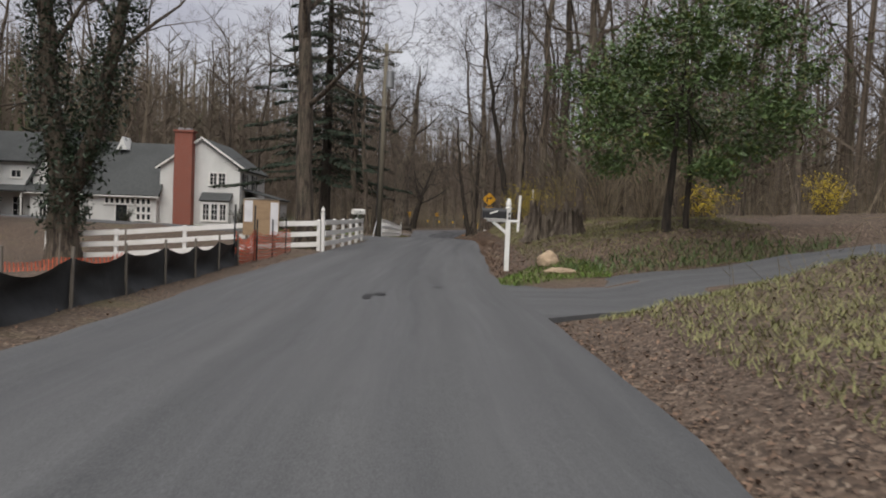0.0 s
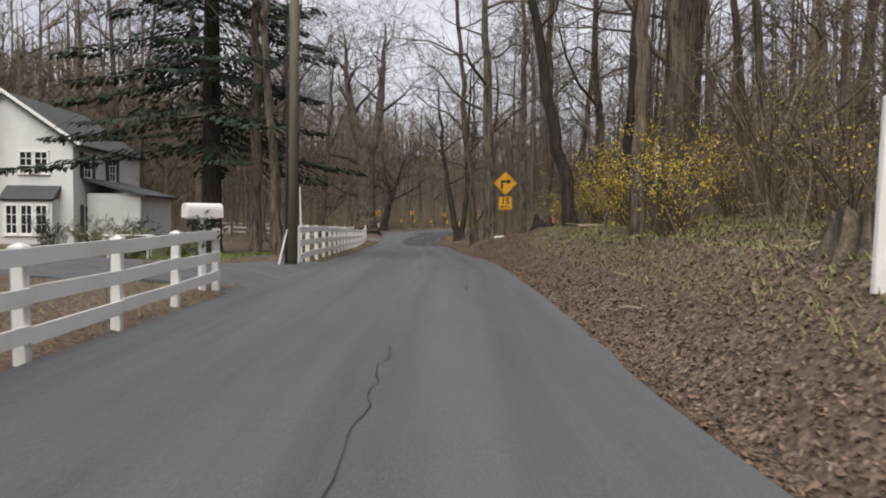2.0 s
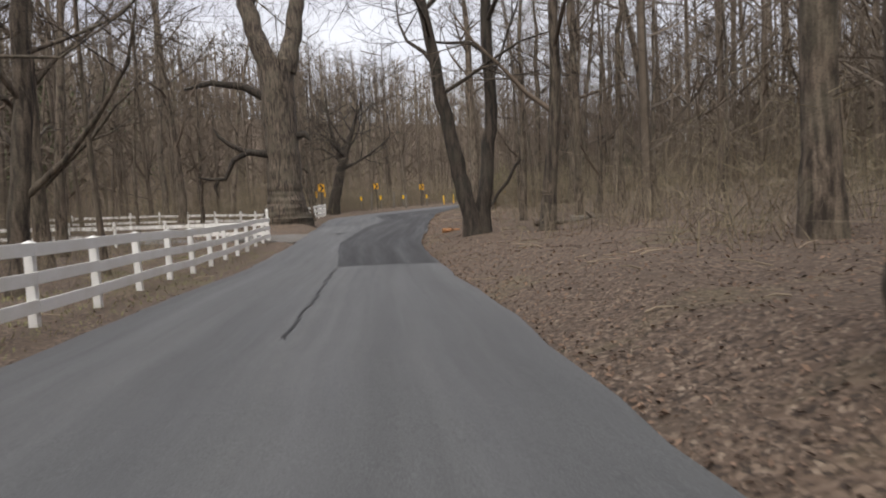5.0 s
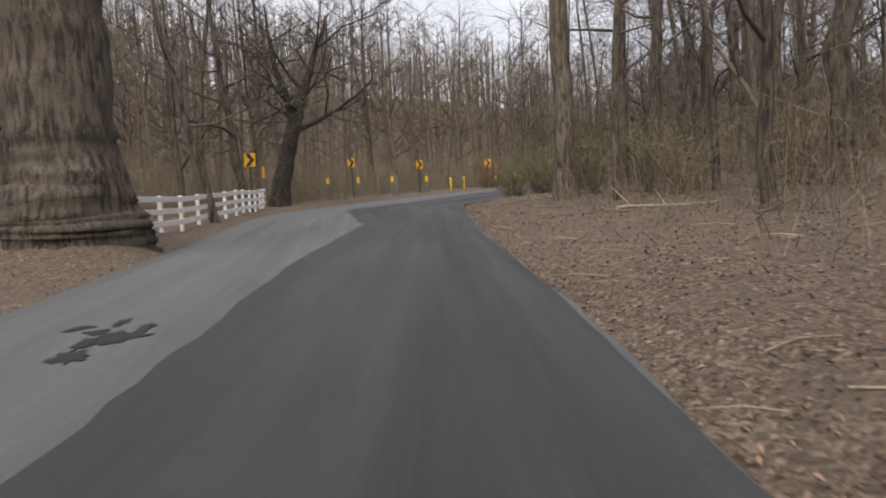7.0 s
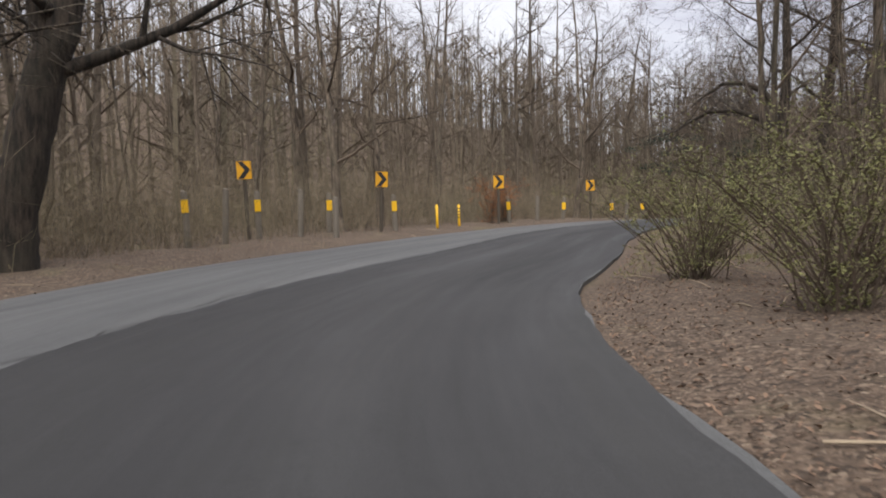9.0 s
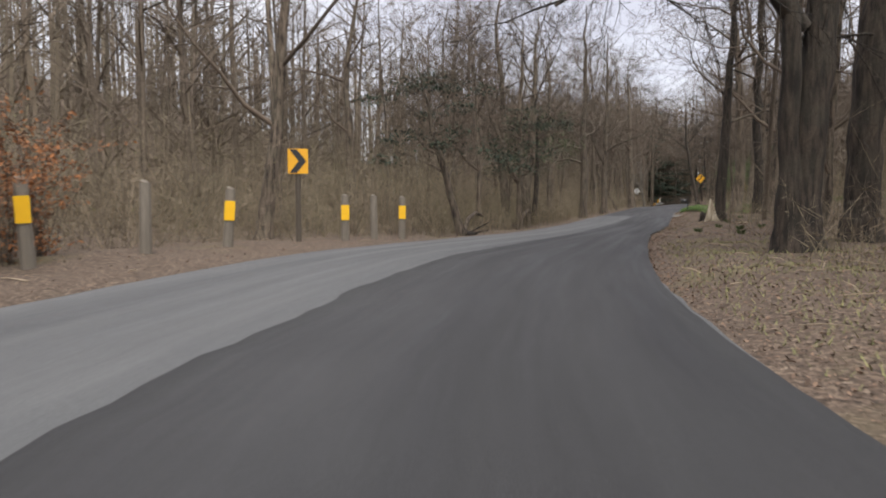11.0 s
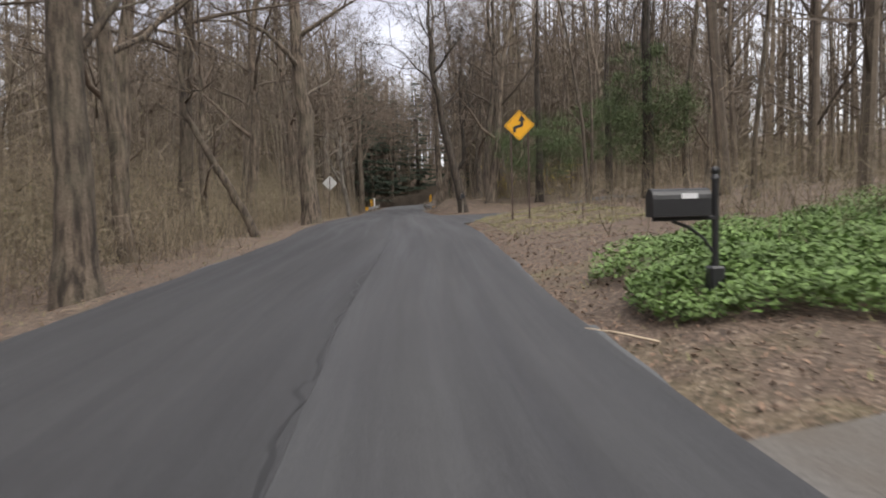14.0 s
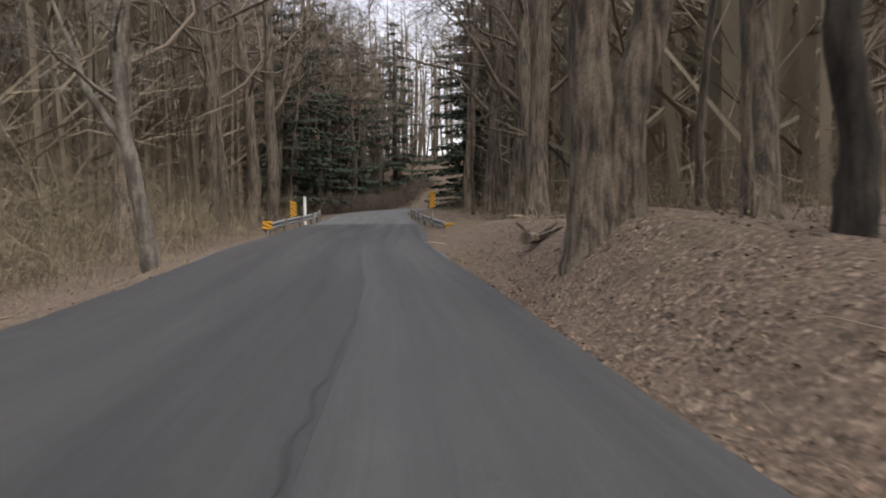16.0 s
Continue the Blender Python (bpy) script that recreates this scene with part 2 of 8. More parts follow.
def rod(bm, a, b, r1, r2=None, sides=8):
    a, b = Vector(a), Vector(b)
    d = b - a
    m = Matrix.Translation((a + b) / 2) @ d.to_track_quat("Z", "Y").to_matrix().to_4x4()
    bmesh.ops.create_cone(bm, cap_ends=True, segments=sides, radius1=r1, radius2=r1 if r2 is None else r2, depth=d.length, matrix=m)
    return bm


# ---- the lie of the land ----
# Road edges: left x, y; right x, y; height of the surface
ROAD_A = [
    (-3.6, -45, 2.2, -45, 0.0), (-3.9, -12, 2.0, -12, 0.05), (-4.2, 8, 1.75, 8, 0.08), (-4.5, 18, 1.45, 18, 0.15),
    (-4.25, 27, 1.65, 27, 0.25), (-3.95, 34, 1.9, 34, 0.32), (-3.5, 41, 2.15, 41, 0.36), (-3.25, 48, 2.3, 48, 0.34),
    (-3.15, 56, 2.25, 56, 0.2), (-3.2, 66, 2.1, 66, 0.0), (-3.3, 77, 2.0, 77, -0.2), (-3.4, 87, 1.85, 87, -0.42),
]
ROAD_B = [
    (-3.7, 97, 2.0, 97, -0.5), (-3.95, 108, 2.9, 108, -0.42), (-4.2, 118, 3.6, 118, -0.37), (-4.5, 127, 4.5, 127, -0.3),
    (-4.3, 136, 5.4, 135.5, -0.24), (-3.4, 144, 7.4, 142.8, -0.3), (-0.6, 152, 10.7, 149.2, -0.25), (4.0, 159.3, 14.2, 156.6, -0.12),
    (8.9, 166.0, 17.6, 162.3, 0.0), (13.8, 171.8, 21.3, 167.0, 0.07), (19.8, 177.9, 25.6, 171.4, 0.1), (27.0, 182.9, 31.6, 176.9, 0.04),
]
ROAD_C = [
    (35.0, 187.9, 38.5, 182.9, -0.04), (43.1, 193.8, 46.1, 188.6, 0.0), (52.4, 201.4, 55.6, 196.4, 0.07), (60.2, 207.9, 63.6, 203.0, 0.08),
    (67.2, 213.6, 70.5, 208.6, 0.16), (78.5, 222.0, 82.2, 217.2, 0.38), (85.8, 228.2, 89.4, 222.8, 0.45), (95.0, 235.2, 98.5, 230.2, 0.47),
    (103.5, 241.7, 107.0, 237.2, 0.4), (111.5, 248.1, 114.9, 243.4, 0.28), (120.2, 255.4, 123.5, 250.4, 0.25), (130.5, 263.2, 134.3, 258.2, 0.25),
    (143.3, 272.6, 147.0, 267.6, 0.27), (154.6, 281.3, 158.2, 276.4, 0.3), (164, 287.0, 167, 281.8, 0.4), (176, 291.5, 178, 286, 0.5), (196, 295, 197, 289, 0.8),
]


def spline(rows, step):
    """A smooth line through the rows, sampled about every step metres of the first two columns' mean."""
    p = np.array(rows, float)
    out = []
    for i in range(len(p) - 1):
        a, b, c, d = p[max(i - 1, 0)], p[i], p[i + 1], p[min(i + 2, len(p) - 1)]
        la, lb, lc = np.linalg.norm(b[:2] - a[:2]), np.linalg.norm(c[:2] - b[:2]), np.linalg.norm(d[:2] - c[:2])
        v1 = ((c - a) / (la + lb) if la else (c - b) / lb) * lb
        v2 = ((d - b) / (lb + lc) if lc else (c - b) / lb) * lb
        for u in np.arange(0, 1, step / lb):
            out.append((2 * u**3 - 3 * u**2 + 1) * b + (u**3 - 2 * u**2 + u) * v1 + (-2 * u**3 + 3 * u**2) * c + (u**3 - u**2) * v2)
    return np.array(out + [p[-1]])


ROAD = spline(ROAD_A + ROAD_B + ROAD_C, 1.0)
MID = (ROAD[:, :2] + ROAD[:, 2:4]) / 2
HALF = np.linalg.norm(ROAD[:, 2:4] - ROAD[:, :2], axis=1) / 2
ACROSS = (ROAD[:, 2:4] - ROAD[:, :2]) / (2 * HALF[:, None])
ALONG = np.concatenate([[0], np.cumsum(np.linalg.norm(np.diff(MID, axis=0), axis=1))])
Y_OF = MID[:, 1]

# Drives that meet the road: middle line, half width; then how steeply each climbs from the road, and how far
CLIMB = [(0.1, 1.0), (0.0, 0.0), (0.0, 0.0), (0.04, 0.3), (0.03, 0.3)]
DRIVES = [
    ([(-0.3, 13.9), (3.0, 14.7), (7.0, 15.4), (14.0, 16.4), (34.0, 19.0)], 2.0),
    ([(-2.5, 43.4), (-7.0, 44.4), (-13.0, 46.5), (-30.0, 50.0)], 2.7),
    ([(-3.0, 104.2), (-8.0, 105.6), (-15.0, 107.5), (-30.0, 112.0)], 1.8),
    ([(64.0, 205.2), (67.5, 204.0), (73.0, 201.2), (90.0, 190.0)], 1.9),
    ([(93.2, 228.7), (99.0, 228.1), (106.3, 226.3), (116.0, 221.6), (130.0, 213.5)], 2.9),
]


# where the mouths of drives widen: x, y, radius
PADS = [(92.3, 225.4, 2.3), (96.8, 226.2, 2.5), (100.2, 227.4, 3.1), (105.0, 226.9, 2.8), (66.2, 203.9, 2.6), (1.2, 13.6, 2.4)]


def near_line(pts, line):
    """Distance of points from a polyline."""
    best = np.full(len(pts), 1e9)
    line = np.array(line, float)
    for a, b in zip(line[:-1], line[1:]):
        u = np.clip(((pts - a) @ (b - a)) / ((b - a) @ (b - a)), 0, 1)
        best = np.minimum(best, np.linalg.norm(pts - a - u[:, None] * (b - a), axis=1))
    return best


def ramp(v, a, b):
    u = np.clip((np.asarray(v, float) - a) / (b - a), 0, 1)
    return u * u * (3 - 2 * u)


def where(pts):
    """For points of the plan: distance beyond the road's edge (below 0: on it), side (1 right), station, road height."""
    pts = np.atleast_2d(np.asarray(pts, float))
    beyond, side, at, height = (np.zeros(len(pts)) for _ in range(4))
    for i in range(0, len(pts), 4000):
        d = pts[i : i + 4000, None] - MID[None]
        k = (d**2).sum(2).argmin(1)
        off = d[np.arange(len(k)), k]
        lat = (off * ACROSS[k]).sum(1)
        dist = np.linalg.norm(off, axis=1)
        far = np.where(dist > np.abs(lat) + 1.5, dist, np.abs(lat))
        beyond[i : i + 4000], side[i : i + 4000], at[i : i + 4000], height[i : i + 4000] = far - HALF[k], np.where(lat > 0, 1, -1), ALONG[k], ROAD[k, 4]
    return beyond, side, at, height


# stations of the plan, along the road
def station(y):
    return float(np.interp(y, Y_OF, ALONG))


BANK_AT = [station(v) for v in (-45, 10, 17, 24, 50, 62, 75, 100, 130, 150, 175, 186, 200, 215, 225, 237, 241, 250, 256, 300)]
BANK_RIGHT = [0.35, 0.4, 0.6, 1.05, 1.15, 0.75, 0.4, 0.3, 0.35, 0.1, 0.2, 0.35, 0.35, 0.35, 0.3, 0.1, 0.85, 0.85, 0.4, 0.2]
RISE_RIGHT = [0.6, 0.6, 0.8, 0.5, 0.3, 0.35, 0.2, 0.1, 0.1, 0.1, 0.1, 0.1, 0.1, 0.1, 0.3, 0.3, 0.1, 0.1, 0.1, 0.2]
BANK_LEFT = [0.1, 0.1, 0.1, 0.12, 0.1, 0.05, 0.0, 0.1, 0.1, 0.2, 0.15, -0.2, -0.35, -0.35, -0.3, -0.15, -0.2, -0.4, -0.4, 0.0]


def land(pts):
    """Height of the ground at points of the plan."""
    pts = np.atleast_2d(np.asarray(pts, float))
    e, side, s, z = where(pts)
    right = np.interp(s, ALONG[[0]].tolist() + BANK_AT, [BANK_RIGHT[0]] + BANK_RIGHT)
    left = np.interp(s, ALONG[[0]].tolist() + BANK_AT, [BANK_LEFT[0]] + BANK_LEFT)
    rise = np.interp(s, ALONG[[0]].tolist() + BANK_AT, [RISE_RIGHT[0]] + RISE_RIGHT)
    bank = np.where(side > 0, right, left) * ramp(e, 0.15, 1.7) + np.where(side > 0, rise, 0) * ramp(e, 1.6, 5.5)
    for (line, half), (steep, most) in zip(DRIVES, CLIMB):
        off = ramp(near_line(pts, line), half + 0.2, half + 2.2)
        bank = bank * off + (1 - off) * np.clip(steep * np.clip(e, 0, 60), 0, most)
    flat = np.ones(len(pts))
    for a, b, r in PADS:
        pad = ramp(np.hypot(pts[:, 0] - a, pts[:, 1] - b), r, r + 1.6)
        bank, flat = bank * pad, flat * pad
    roll = np.where(side > 0, 0.05, 0.02) * np.clip(e - 3, 0, 45) * ramp(e, 3, 14)
    hill = np.where(side > 0, 15.0, 27.0) * ramp(e, 38, 135)
    x, y = pts[:, 0], pts[:, 1]
    rim = np.minimum(np.minimum(x + 128, 213 - x), np.minimum(y + 73, 343 - y))
    hill = np.maximum(hill, 8.0 * (1 - ramp(rim, 0, 38)))
    waves = 0.10 * np.sin(x * 0.9 + 1.3 * np.sin(y * 0.37)) * np.sin(y * 0.8 + x * 0.21) + 0.05 * np.sin(x * 2.3 + y * 1.1) * np.sin(y * 2.7 - x * 0.6)
    lumps = waves * ramp(e, 0.4, 2.0) * (1 - ramp(e, 12, 20))
    lumps = lumps * flat - 0.05 * (1 - flat)
    lumps = lumps + 0.4 * np.exp(-((x - 114.5) ** 2 + (y - 241.3) ** 2) / 4.0) * ramp(e, 0.0, 0.8)
    lumps = lumps + 0.55 * np.exp(-((x + 6.1) ** 2 + (y - 115.6) ** 2) / 5.0) * ramp(e, 0.0, 1.0)
    lumps = lumps - 0.125 * np.clip(-4.9 - x, 0, 9) * ramp(y, 12, 20) * (1 - ramp(y, 30, 38)) * (1 - ramp(-x, 24, 40))  # the yard falls away from the road
    low = -0.09 * (1 - ramp(e, 0.05, 0.6))
    return z + bank + roll + hill + lumps + low


GX, GY = np.arange(-130, 215.1, 0.75), np.arange(-75, 345.1, 0.75)
GRID = np.meshgrid(GX, GY)
GRID_AT = np.stack([GRID[0].ravel(), GRID[1].ravel()], 1)
GRID_Z = land(GRID_AT).reshape(len(GY), len(GX))
GRID_E = where(GRID_AT)[0].reshape(len(GY), len(GX))


def lie(pts):
    """Height of the ground's mesh at points of the plan."""
    pts = np.atleast_2d(np.asarray(pts, float))
    i = np.clip((pts[:, 0] - GX[0]) / 0.75, 0, len(GX) - 1.001)
    j = np.clip((pts[:, 1] - GY[0]) / 0.75, 0, len(GY) - 1.001)
    a, b = i.astype(int), j.astype(int)
    u, v = i - a, j - b
    return (GRID_Z[b, a] * (1 - u) + GRID_Z[b, a + 1] * u) * (1 - v) + (GRID_Z[b + 1, a] * (1 - u) + GRID_Z[b + 1, a + 1] * u) * v


def ground_at(x, y):
    return float(lie([(x, y)])[0])


def strip(name, left, right, heights, material, cuts=8, drop=0.12, crown=0.04, parent=None):
    """A slab between two edges, with skirts that go into the ground."""
    n = len(left)
    verts, faces = [], []
    for i in range(n):
        a, b = left[i], right[i]
        verts.append((a[0], a[1], heights[i] - drop))
        for k in range(cuts + 1):
            u = k / cuts
            verts.append((a[0] + (b[0] - a[0]) * u, a[1] + (b[1] - a[1]) * u, heights[i] + crown * (1 - (2 * u - 1) ** 2)))
        verts.append((b[0], b[1], heights[i] - drop))
    w = cuts + 3
    for i in range(n - 1):
        for k in range(w - 1):
            faces.append((i * w + k, i * w + k + 1, (i + 1) * w + k + 1, (i + 1) * w + k))
    run = np.concatenate([[0], np.cumsum(np.linalg.norm(np.diff(np.asarray(left)[:, :2], axis=0), axis=1))])
    wide = np.linalg.norm(np.asarray(right)[:, :2] - np.asarray(left)[:, :2], axis=1)
    across = np.concatenate([[0.0], np.arange(cuts + 1) / cuts, [1.0]])
    return lengthwise(raw(name, verts, faces, material, parent, smooth=False), (wide[:, None] * across).ravel(), np.repeat(run, w))


def wobble(n, amount, seed, scale=0.35):
    g = np.array([noise.noise((i * scale, seed * 7.7, 0.3)) + 0.6 * noise.noise((i * scale * 3.1, seed * 3.3, 5.1)) for i in range(n)])
    return g * amount


road_left = ROAD[:, :2] - ACROSS * (wobble(len(ROAD), 0.12, 1))[:, None]
road_right = ROAD[:, 2:4] + ACROSS * (wobble(len(ROAD), 0.12, 2))[:, None]
tagged(strip("road", road_left, road_right, ROAD[:, 4], M["asphalt"]), "worn grey asphalt lane with ragged edges", "road", kind="structure")

def build_ground():
    """One sheet: fine near the road, coarse in the far woods."""
    nx, ny = len(GX), len(GY)
    quads = []
    for j in range(0, ny - 1, 4):
        for i in range(0, nx - 1, 4):
            j2, i2 = min(j + 4, ny - 1), min(i + 4, nx - 1)
            if GRID_E[j : j2 + 1, i : i2 + 1].min() > 21:
                quads.append((j * nx + i, j * nx + i2, j2 * nx + i2, j2 * nx + i))
            else:
                quads += [(b * nx + a, b * nx + a + 1, (b + 1) * nx + a + 1, (b + 1) * nx + a) for b in range(j, j2) for a in range(i, i2)]
    quads = np.array(quads, np.int32)
    used, back = np.unique(quads, return_inverse=True)
    co = np.column_stack([GRID_AT, GRID_Z.ravel()])[used]
    me = bpy.data.meshes.new("ground")
    me.vertices.add(len(co))
    me.vertices.foreach_set("co", co.astype(np.float32).ravel())
    me.loops.add(quads.size)
    me.loops.foreach_set("vertex_index", back.astype(np.int32).ravel())
    me.polygons.add(len(quads))
    me.polygons.foreach_set("loop_start", np.arange(0, quads.size, 4, dtype=np.int32))
    me.update(calc_edges=True)
    me.polygons.foreach_set("use_smooth", [True] * len(quads))
    me.materials.append(M["litter"])
    return tagged(new("ground", me), "woodland ground covered in fallen brown leaves", "ground", kind="structure")


build_ground()
far = [(-1500, -1500, 8), (1700, -1500, 8), (1700, 1800, 8), (-1500, 1800, 8)]
edge = [(-128, -73, 7), (213, -73, 7), (213, 343, 7), (-128, 343, 7)]
raw("ground", far + edge, [(0, 1, 5, 4), (1, 2, 6, 5), (2, 3, 7, 6), (3, 0, 4, 7)], M["litter"])
tagged(bpy.data.objects["ground.001"], "distant leaf-covered woodland floor", "ground", kind="structure")

for n, (line, half) in enumerate(DRIVES):
    mid = spline([(*p, 0) for p in line], 0.8)[:, :2]
    d = np.gradient(mid, axis=0)
    d /= np.linalg.norm(d, axis=1)[:, None]
    nrm = np.stack([d[:, 1], -d[:, 0]], 1)
    wide, fade = (0.7, 4.6) if n == 4 else (0.9, 2.2)
    flare = 1 + wide * np.exp(-np.arange(len(mid)) * 0.8 / fade)
    z = lie(mid) + 0.06
    e, _, _, rz = where(mid)
    z = np.where(e < 0.3, rz - 0.03, np.maximum(z, rz - 0.03 + 0 * z))
    tagged(strip("driveway", mid - nrm * (half * flare)[:, None], mid + nrm * (half * flare)[:, None], z, M["gravel"] if n in (2, 3) else M["patch_mid"] if n == 4 else M["asphalt"], 6, 0.3, 0.02),
           "grey gravel driveway" if n in (2, 3) else "grey asphalt driveway", "driveway", kind="structure")

# the wide mouth of the side road
first, last = (int(np.argmin(np.linalg.norm(ROAD[:, 2:4] - p, axis=1))) for p in ((88.0, 222.1), (101.0, 231.9)))
mouth = spline([(88.7, 222.5, 0), (91.5, 222.9, 0), (95.0, 223.3, 0), (99.5, 224.0, 0), (103.6, 225.6, 0), (103.4, 229.6, 0), (101.5, 231.9, 0)], 0.5)[:, :2]
pick = np.linspace(0, len(mouth) - 1, last - first + 1).round().astype(int)
inner = ROAD[first : last + 1, 2:4] - ACROSS[first : last + 1] * 0.15
tagged(strip("side_road", inner, mouth[pick], ROAD[first : last + 1, 4] + 0.012, M["patch_mid"], 8, 0.3, 0.0), "dark worn asphalt where a side road joins", "road", kind="structure")


# ---- trees ----
class Wood:
    """Gathers tapered tubes into one list of corners and faces."""

    def __init__(self):
        self.v, self.f = [], []

    def tube(self, pts, radii, sides):
        base = len(self.v)
        pts = [Vector(p) for p in pts]
        for i, p in enumerate(pts):
            d = (pts[min(i + 1, len(pts) - 1)] - pts[max(i - 1, 0)]).normalized()
            u = d.cross(Vector((0.31, 0.95, 0.05)) if abs(d.y) < 0.9 else Vector((1, 0, 0))).normalized()
            w = d.cross(u)
            for k in range(sides):
                a = 2 * math.pi * k / sides
                self.v.append(p + (u * math.cos(a) + w * math.sin(a)) * radii[i])
        for i in range(len(pts) - 1):
            for k in range(sides):
                a, b = base + i * sides + k, base + i * sides + (k + 1) % sides
                self.f.append((a, b, b + sides, a + sides))
        return self

    def ribbon(self, a, b, r, rng):
        """A hair-thin twig."""
        a, b = Vector(a), Vector(b)
        w = (b - a).cross(Vector((rng.gauss(0, 1), rng.gauss(0, 1), rng.gauss(0, 1)))).normalized() * r
        n = len(self.v)
        self.v += [a - w, a + w, b + w * 0.4, b - w * 0.4]
        self.f.append((n, n + 1, n + 2, n + 3))


def bent(rng, start, way, length, steps, bend, lift):
    """A crooked line from start, that turns upwards by lift."""
    pts, p, d = [Vector(start)], Vector(start), Vector(way).normalized()
    for _ in range(steps):
        d = (d + Vector((rng.gauss(0, bend), rng.gauss(0, bend), rng.gauss(0, bend) + lift))).normalized()
        p = p + d * (length / steps)
        pts.append(p.copy())
    return pts


def grow(rng, crown, start, way, length, radius, level, spec):
    """One limb and what grows on it."""
    sides, steps, kids, bend, lift = spec[level]
    if level + 1 >= len(spec):
        d = (Vector(way).normalized() + Vector((rng.gauss(0, bend), rng.gauss(0, bend), rng.gauss(0, bend)))).normalized()
        crown.ribbon(start, Vector(start) + d * length, radius, rng)
        return
    pts = bent(rng, start, way, length, steps, bend, lift)
    radii = [radius * (1 - 0.75 * i / steps) for i in range(steps + 1)]
    crown.tube(pts, radii, sides)
    for n in range(kids):
        u = rng.uniform(0.3, 1.0) if n else 1.0
        i = min(int(u * steps), steps - 1)
        p = pts[i].lerp(pts[i + 1], min(u * steps - i, 1))
        d = (pts[i + 1] - pts[i]).normalized()
        side = d.cross(Vector((rng.gauss(0, 1), rng.gauss(0, 1), rng.gauss(0, 1)))).normalized()
        spread = rng.uniform(0.45, 0.95)
        grow(rng, crown, p, d * (1 - spread * 0.5) + side * spread, length * rng.uniform(0.42, 0.68), max(radii[i] * rng.uniform(0.45, 0.65), 0.009), level + 1, spec)


MID_SPEC = [(5, 4, 5, 0.2, 0.06), (3, 3, 5, 0.25, 0.05), (3, 1, 6, 0.3, 0.03), (3, 1, 0, 0.3, 0.0)]
POLE_SPEC = [(4, 3, 6, 0.2, 0.08), (3, 2, 6, 0.25, 0.05), (3, 1, 0, 0.3, 0.0)]


def bare_tree(name, seed, height, radius, first, limbs, spec, reach, lean=(0, 0), bark=None, sides=9, flare=1.5, fork=0, label="", crook=0.05):
    """A leafless tree at the origin: a trunk with a flared foot, and a crown of limbs, branches and twigs."""
    rng = random.Random(seed)
    top = thing(name, Matrix(), label, "tree")
    trunk, crown = Wood(), Wood()
    steps = 9
    pts, p, d = [Vector((0, 0, -0.3))], Vector((0, 0, 0)), Vector((lean[0], lean[1], 1)).normalized()
    pts.append(p.copy())
    for i in range(steps):
        d = (d + Vector((rng.gauss(0, crook), rng.gauss(0, crook), 0.03))).normalized()
        p = p + d * (height / steps)
        pts.append(p.copy())
    radii = [radius * flare * 1.15, radius * flare] + [radius * (1 - 0.86 * ((i + 1) / steps) ** 0.9) for i in range(steps)]
    pts.insert(2, pts[1].lerp(pts[2], 0.14))
    radii.insert(2, radius * 1.08)
    trunk.tube(pts, radii, sides)
    for n in range(limbs):
        u = first + (0.98 - first) * (n / max(limbs - 1, 1)) ** 0.8 + rng.uniform(-0.02, 0.02)
        k = min(max(u, 0.02), 0.995) * steps
        i = int(k) + 2
        i = min(i, len(pts) - 2)
        q = pts[i].lerp(pts[i + 1], k - int(k))
        a = n * 2.4 + rng.uniform(-0.5, 0.5)
        up = rng.uniform(0.25, 0.9)
        length = reach * (1.1 - 0.62 * u) * rng.uniform(0.7, 1.15)
        grow(rng, crown, q, (math.cos(a), math.sin(a), up), length, radii[i] * rng.uniform(0.3, 0.5), 0, spec)
    raw("trunk", trunk.v, trunk.f, bark or M["bark"], top, smooth=True)
    raw("crown", crown.v, crown.f, M["twig"] if not bark else bark, top, smooth=True)
    return top


def plant(tree, x, y, turn=0.0, size=1.0, dz=-0.05, tall=1.0):
    m = pose(x, y, ground_at(x, y) + dz, 0, 0, turn) @ Matrix.Diagonal((size, size, size * tall, 1))
    return copy_thing(tree, m)


spread_trees = [bare_tree("bare_tree", 11 + i, h, r, f, n, MID_SPEC, reach, label="leafless broad-crowned tree with grey-brown bark in the woods", flare=1.6, crook=0.09)
                for i, (h, r, f, n, reach) in enumerate([(15, 0.24, 0.2, 11, 6.0), (17, 0.3, 0.26, 11, 6.5), (13, 0.2, 0.18, 11, 5.0), (19, 0.34, 0.3, 12, 6.5)])]
pole_trees = [bare_tree("bare_tree", 31 + i, h, r, f, n, POLE_SPEC, reach, label="tall straight leafless woodland tree with a high crown", flare=1.35, crook=0.05, sides=8)
              for i, (h, r, f, n, reach) in enumerate([(24, 0.18, 0.3, 16, 5.0), (26, 0.22, 0.36, 16, 5.5), (22, 0.13, 0.25, 15, 4.2), (20, 0.1, 0.2, 14, 3.8), (27, 0.28, 0.42, 16, 6.0)])]


CLEAR = [(-22, 62, 20), (-14, 40, 12), (-12, 18, 13), (-25, 32, 14), (6, 19, 4.5), (12, 24, 6), (-9, 56, 5)]
KEPT = []


def free(x, y, margin):
    e, side, s, _ = where([(x, y)])
    if e[0] < margin:
        return None
    p = np.array([(x, y)])
    if any(near_line(p, line)[0] < half + 1.6 for line, half in DRIVES):
        return None
    if any((x - a) ** 2 + (y - b) ** 2 < r * r for a, b, r in CLEAR):
        return None
    if any((x - a) ** 2 + (y - b) ** 2 < 4.0 for a, b in KEPT):
        return None
    return e[0], side[0], s[0]


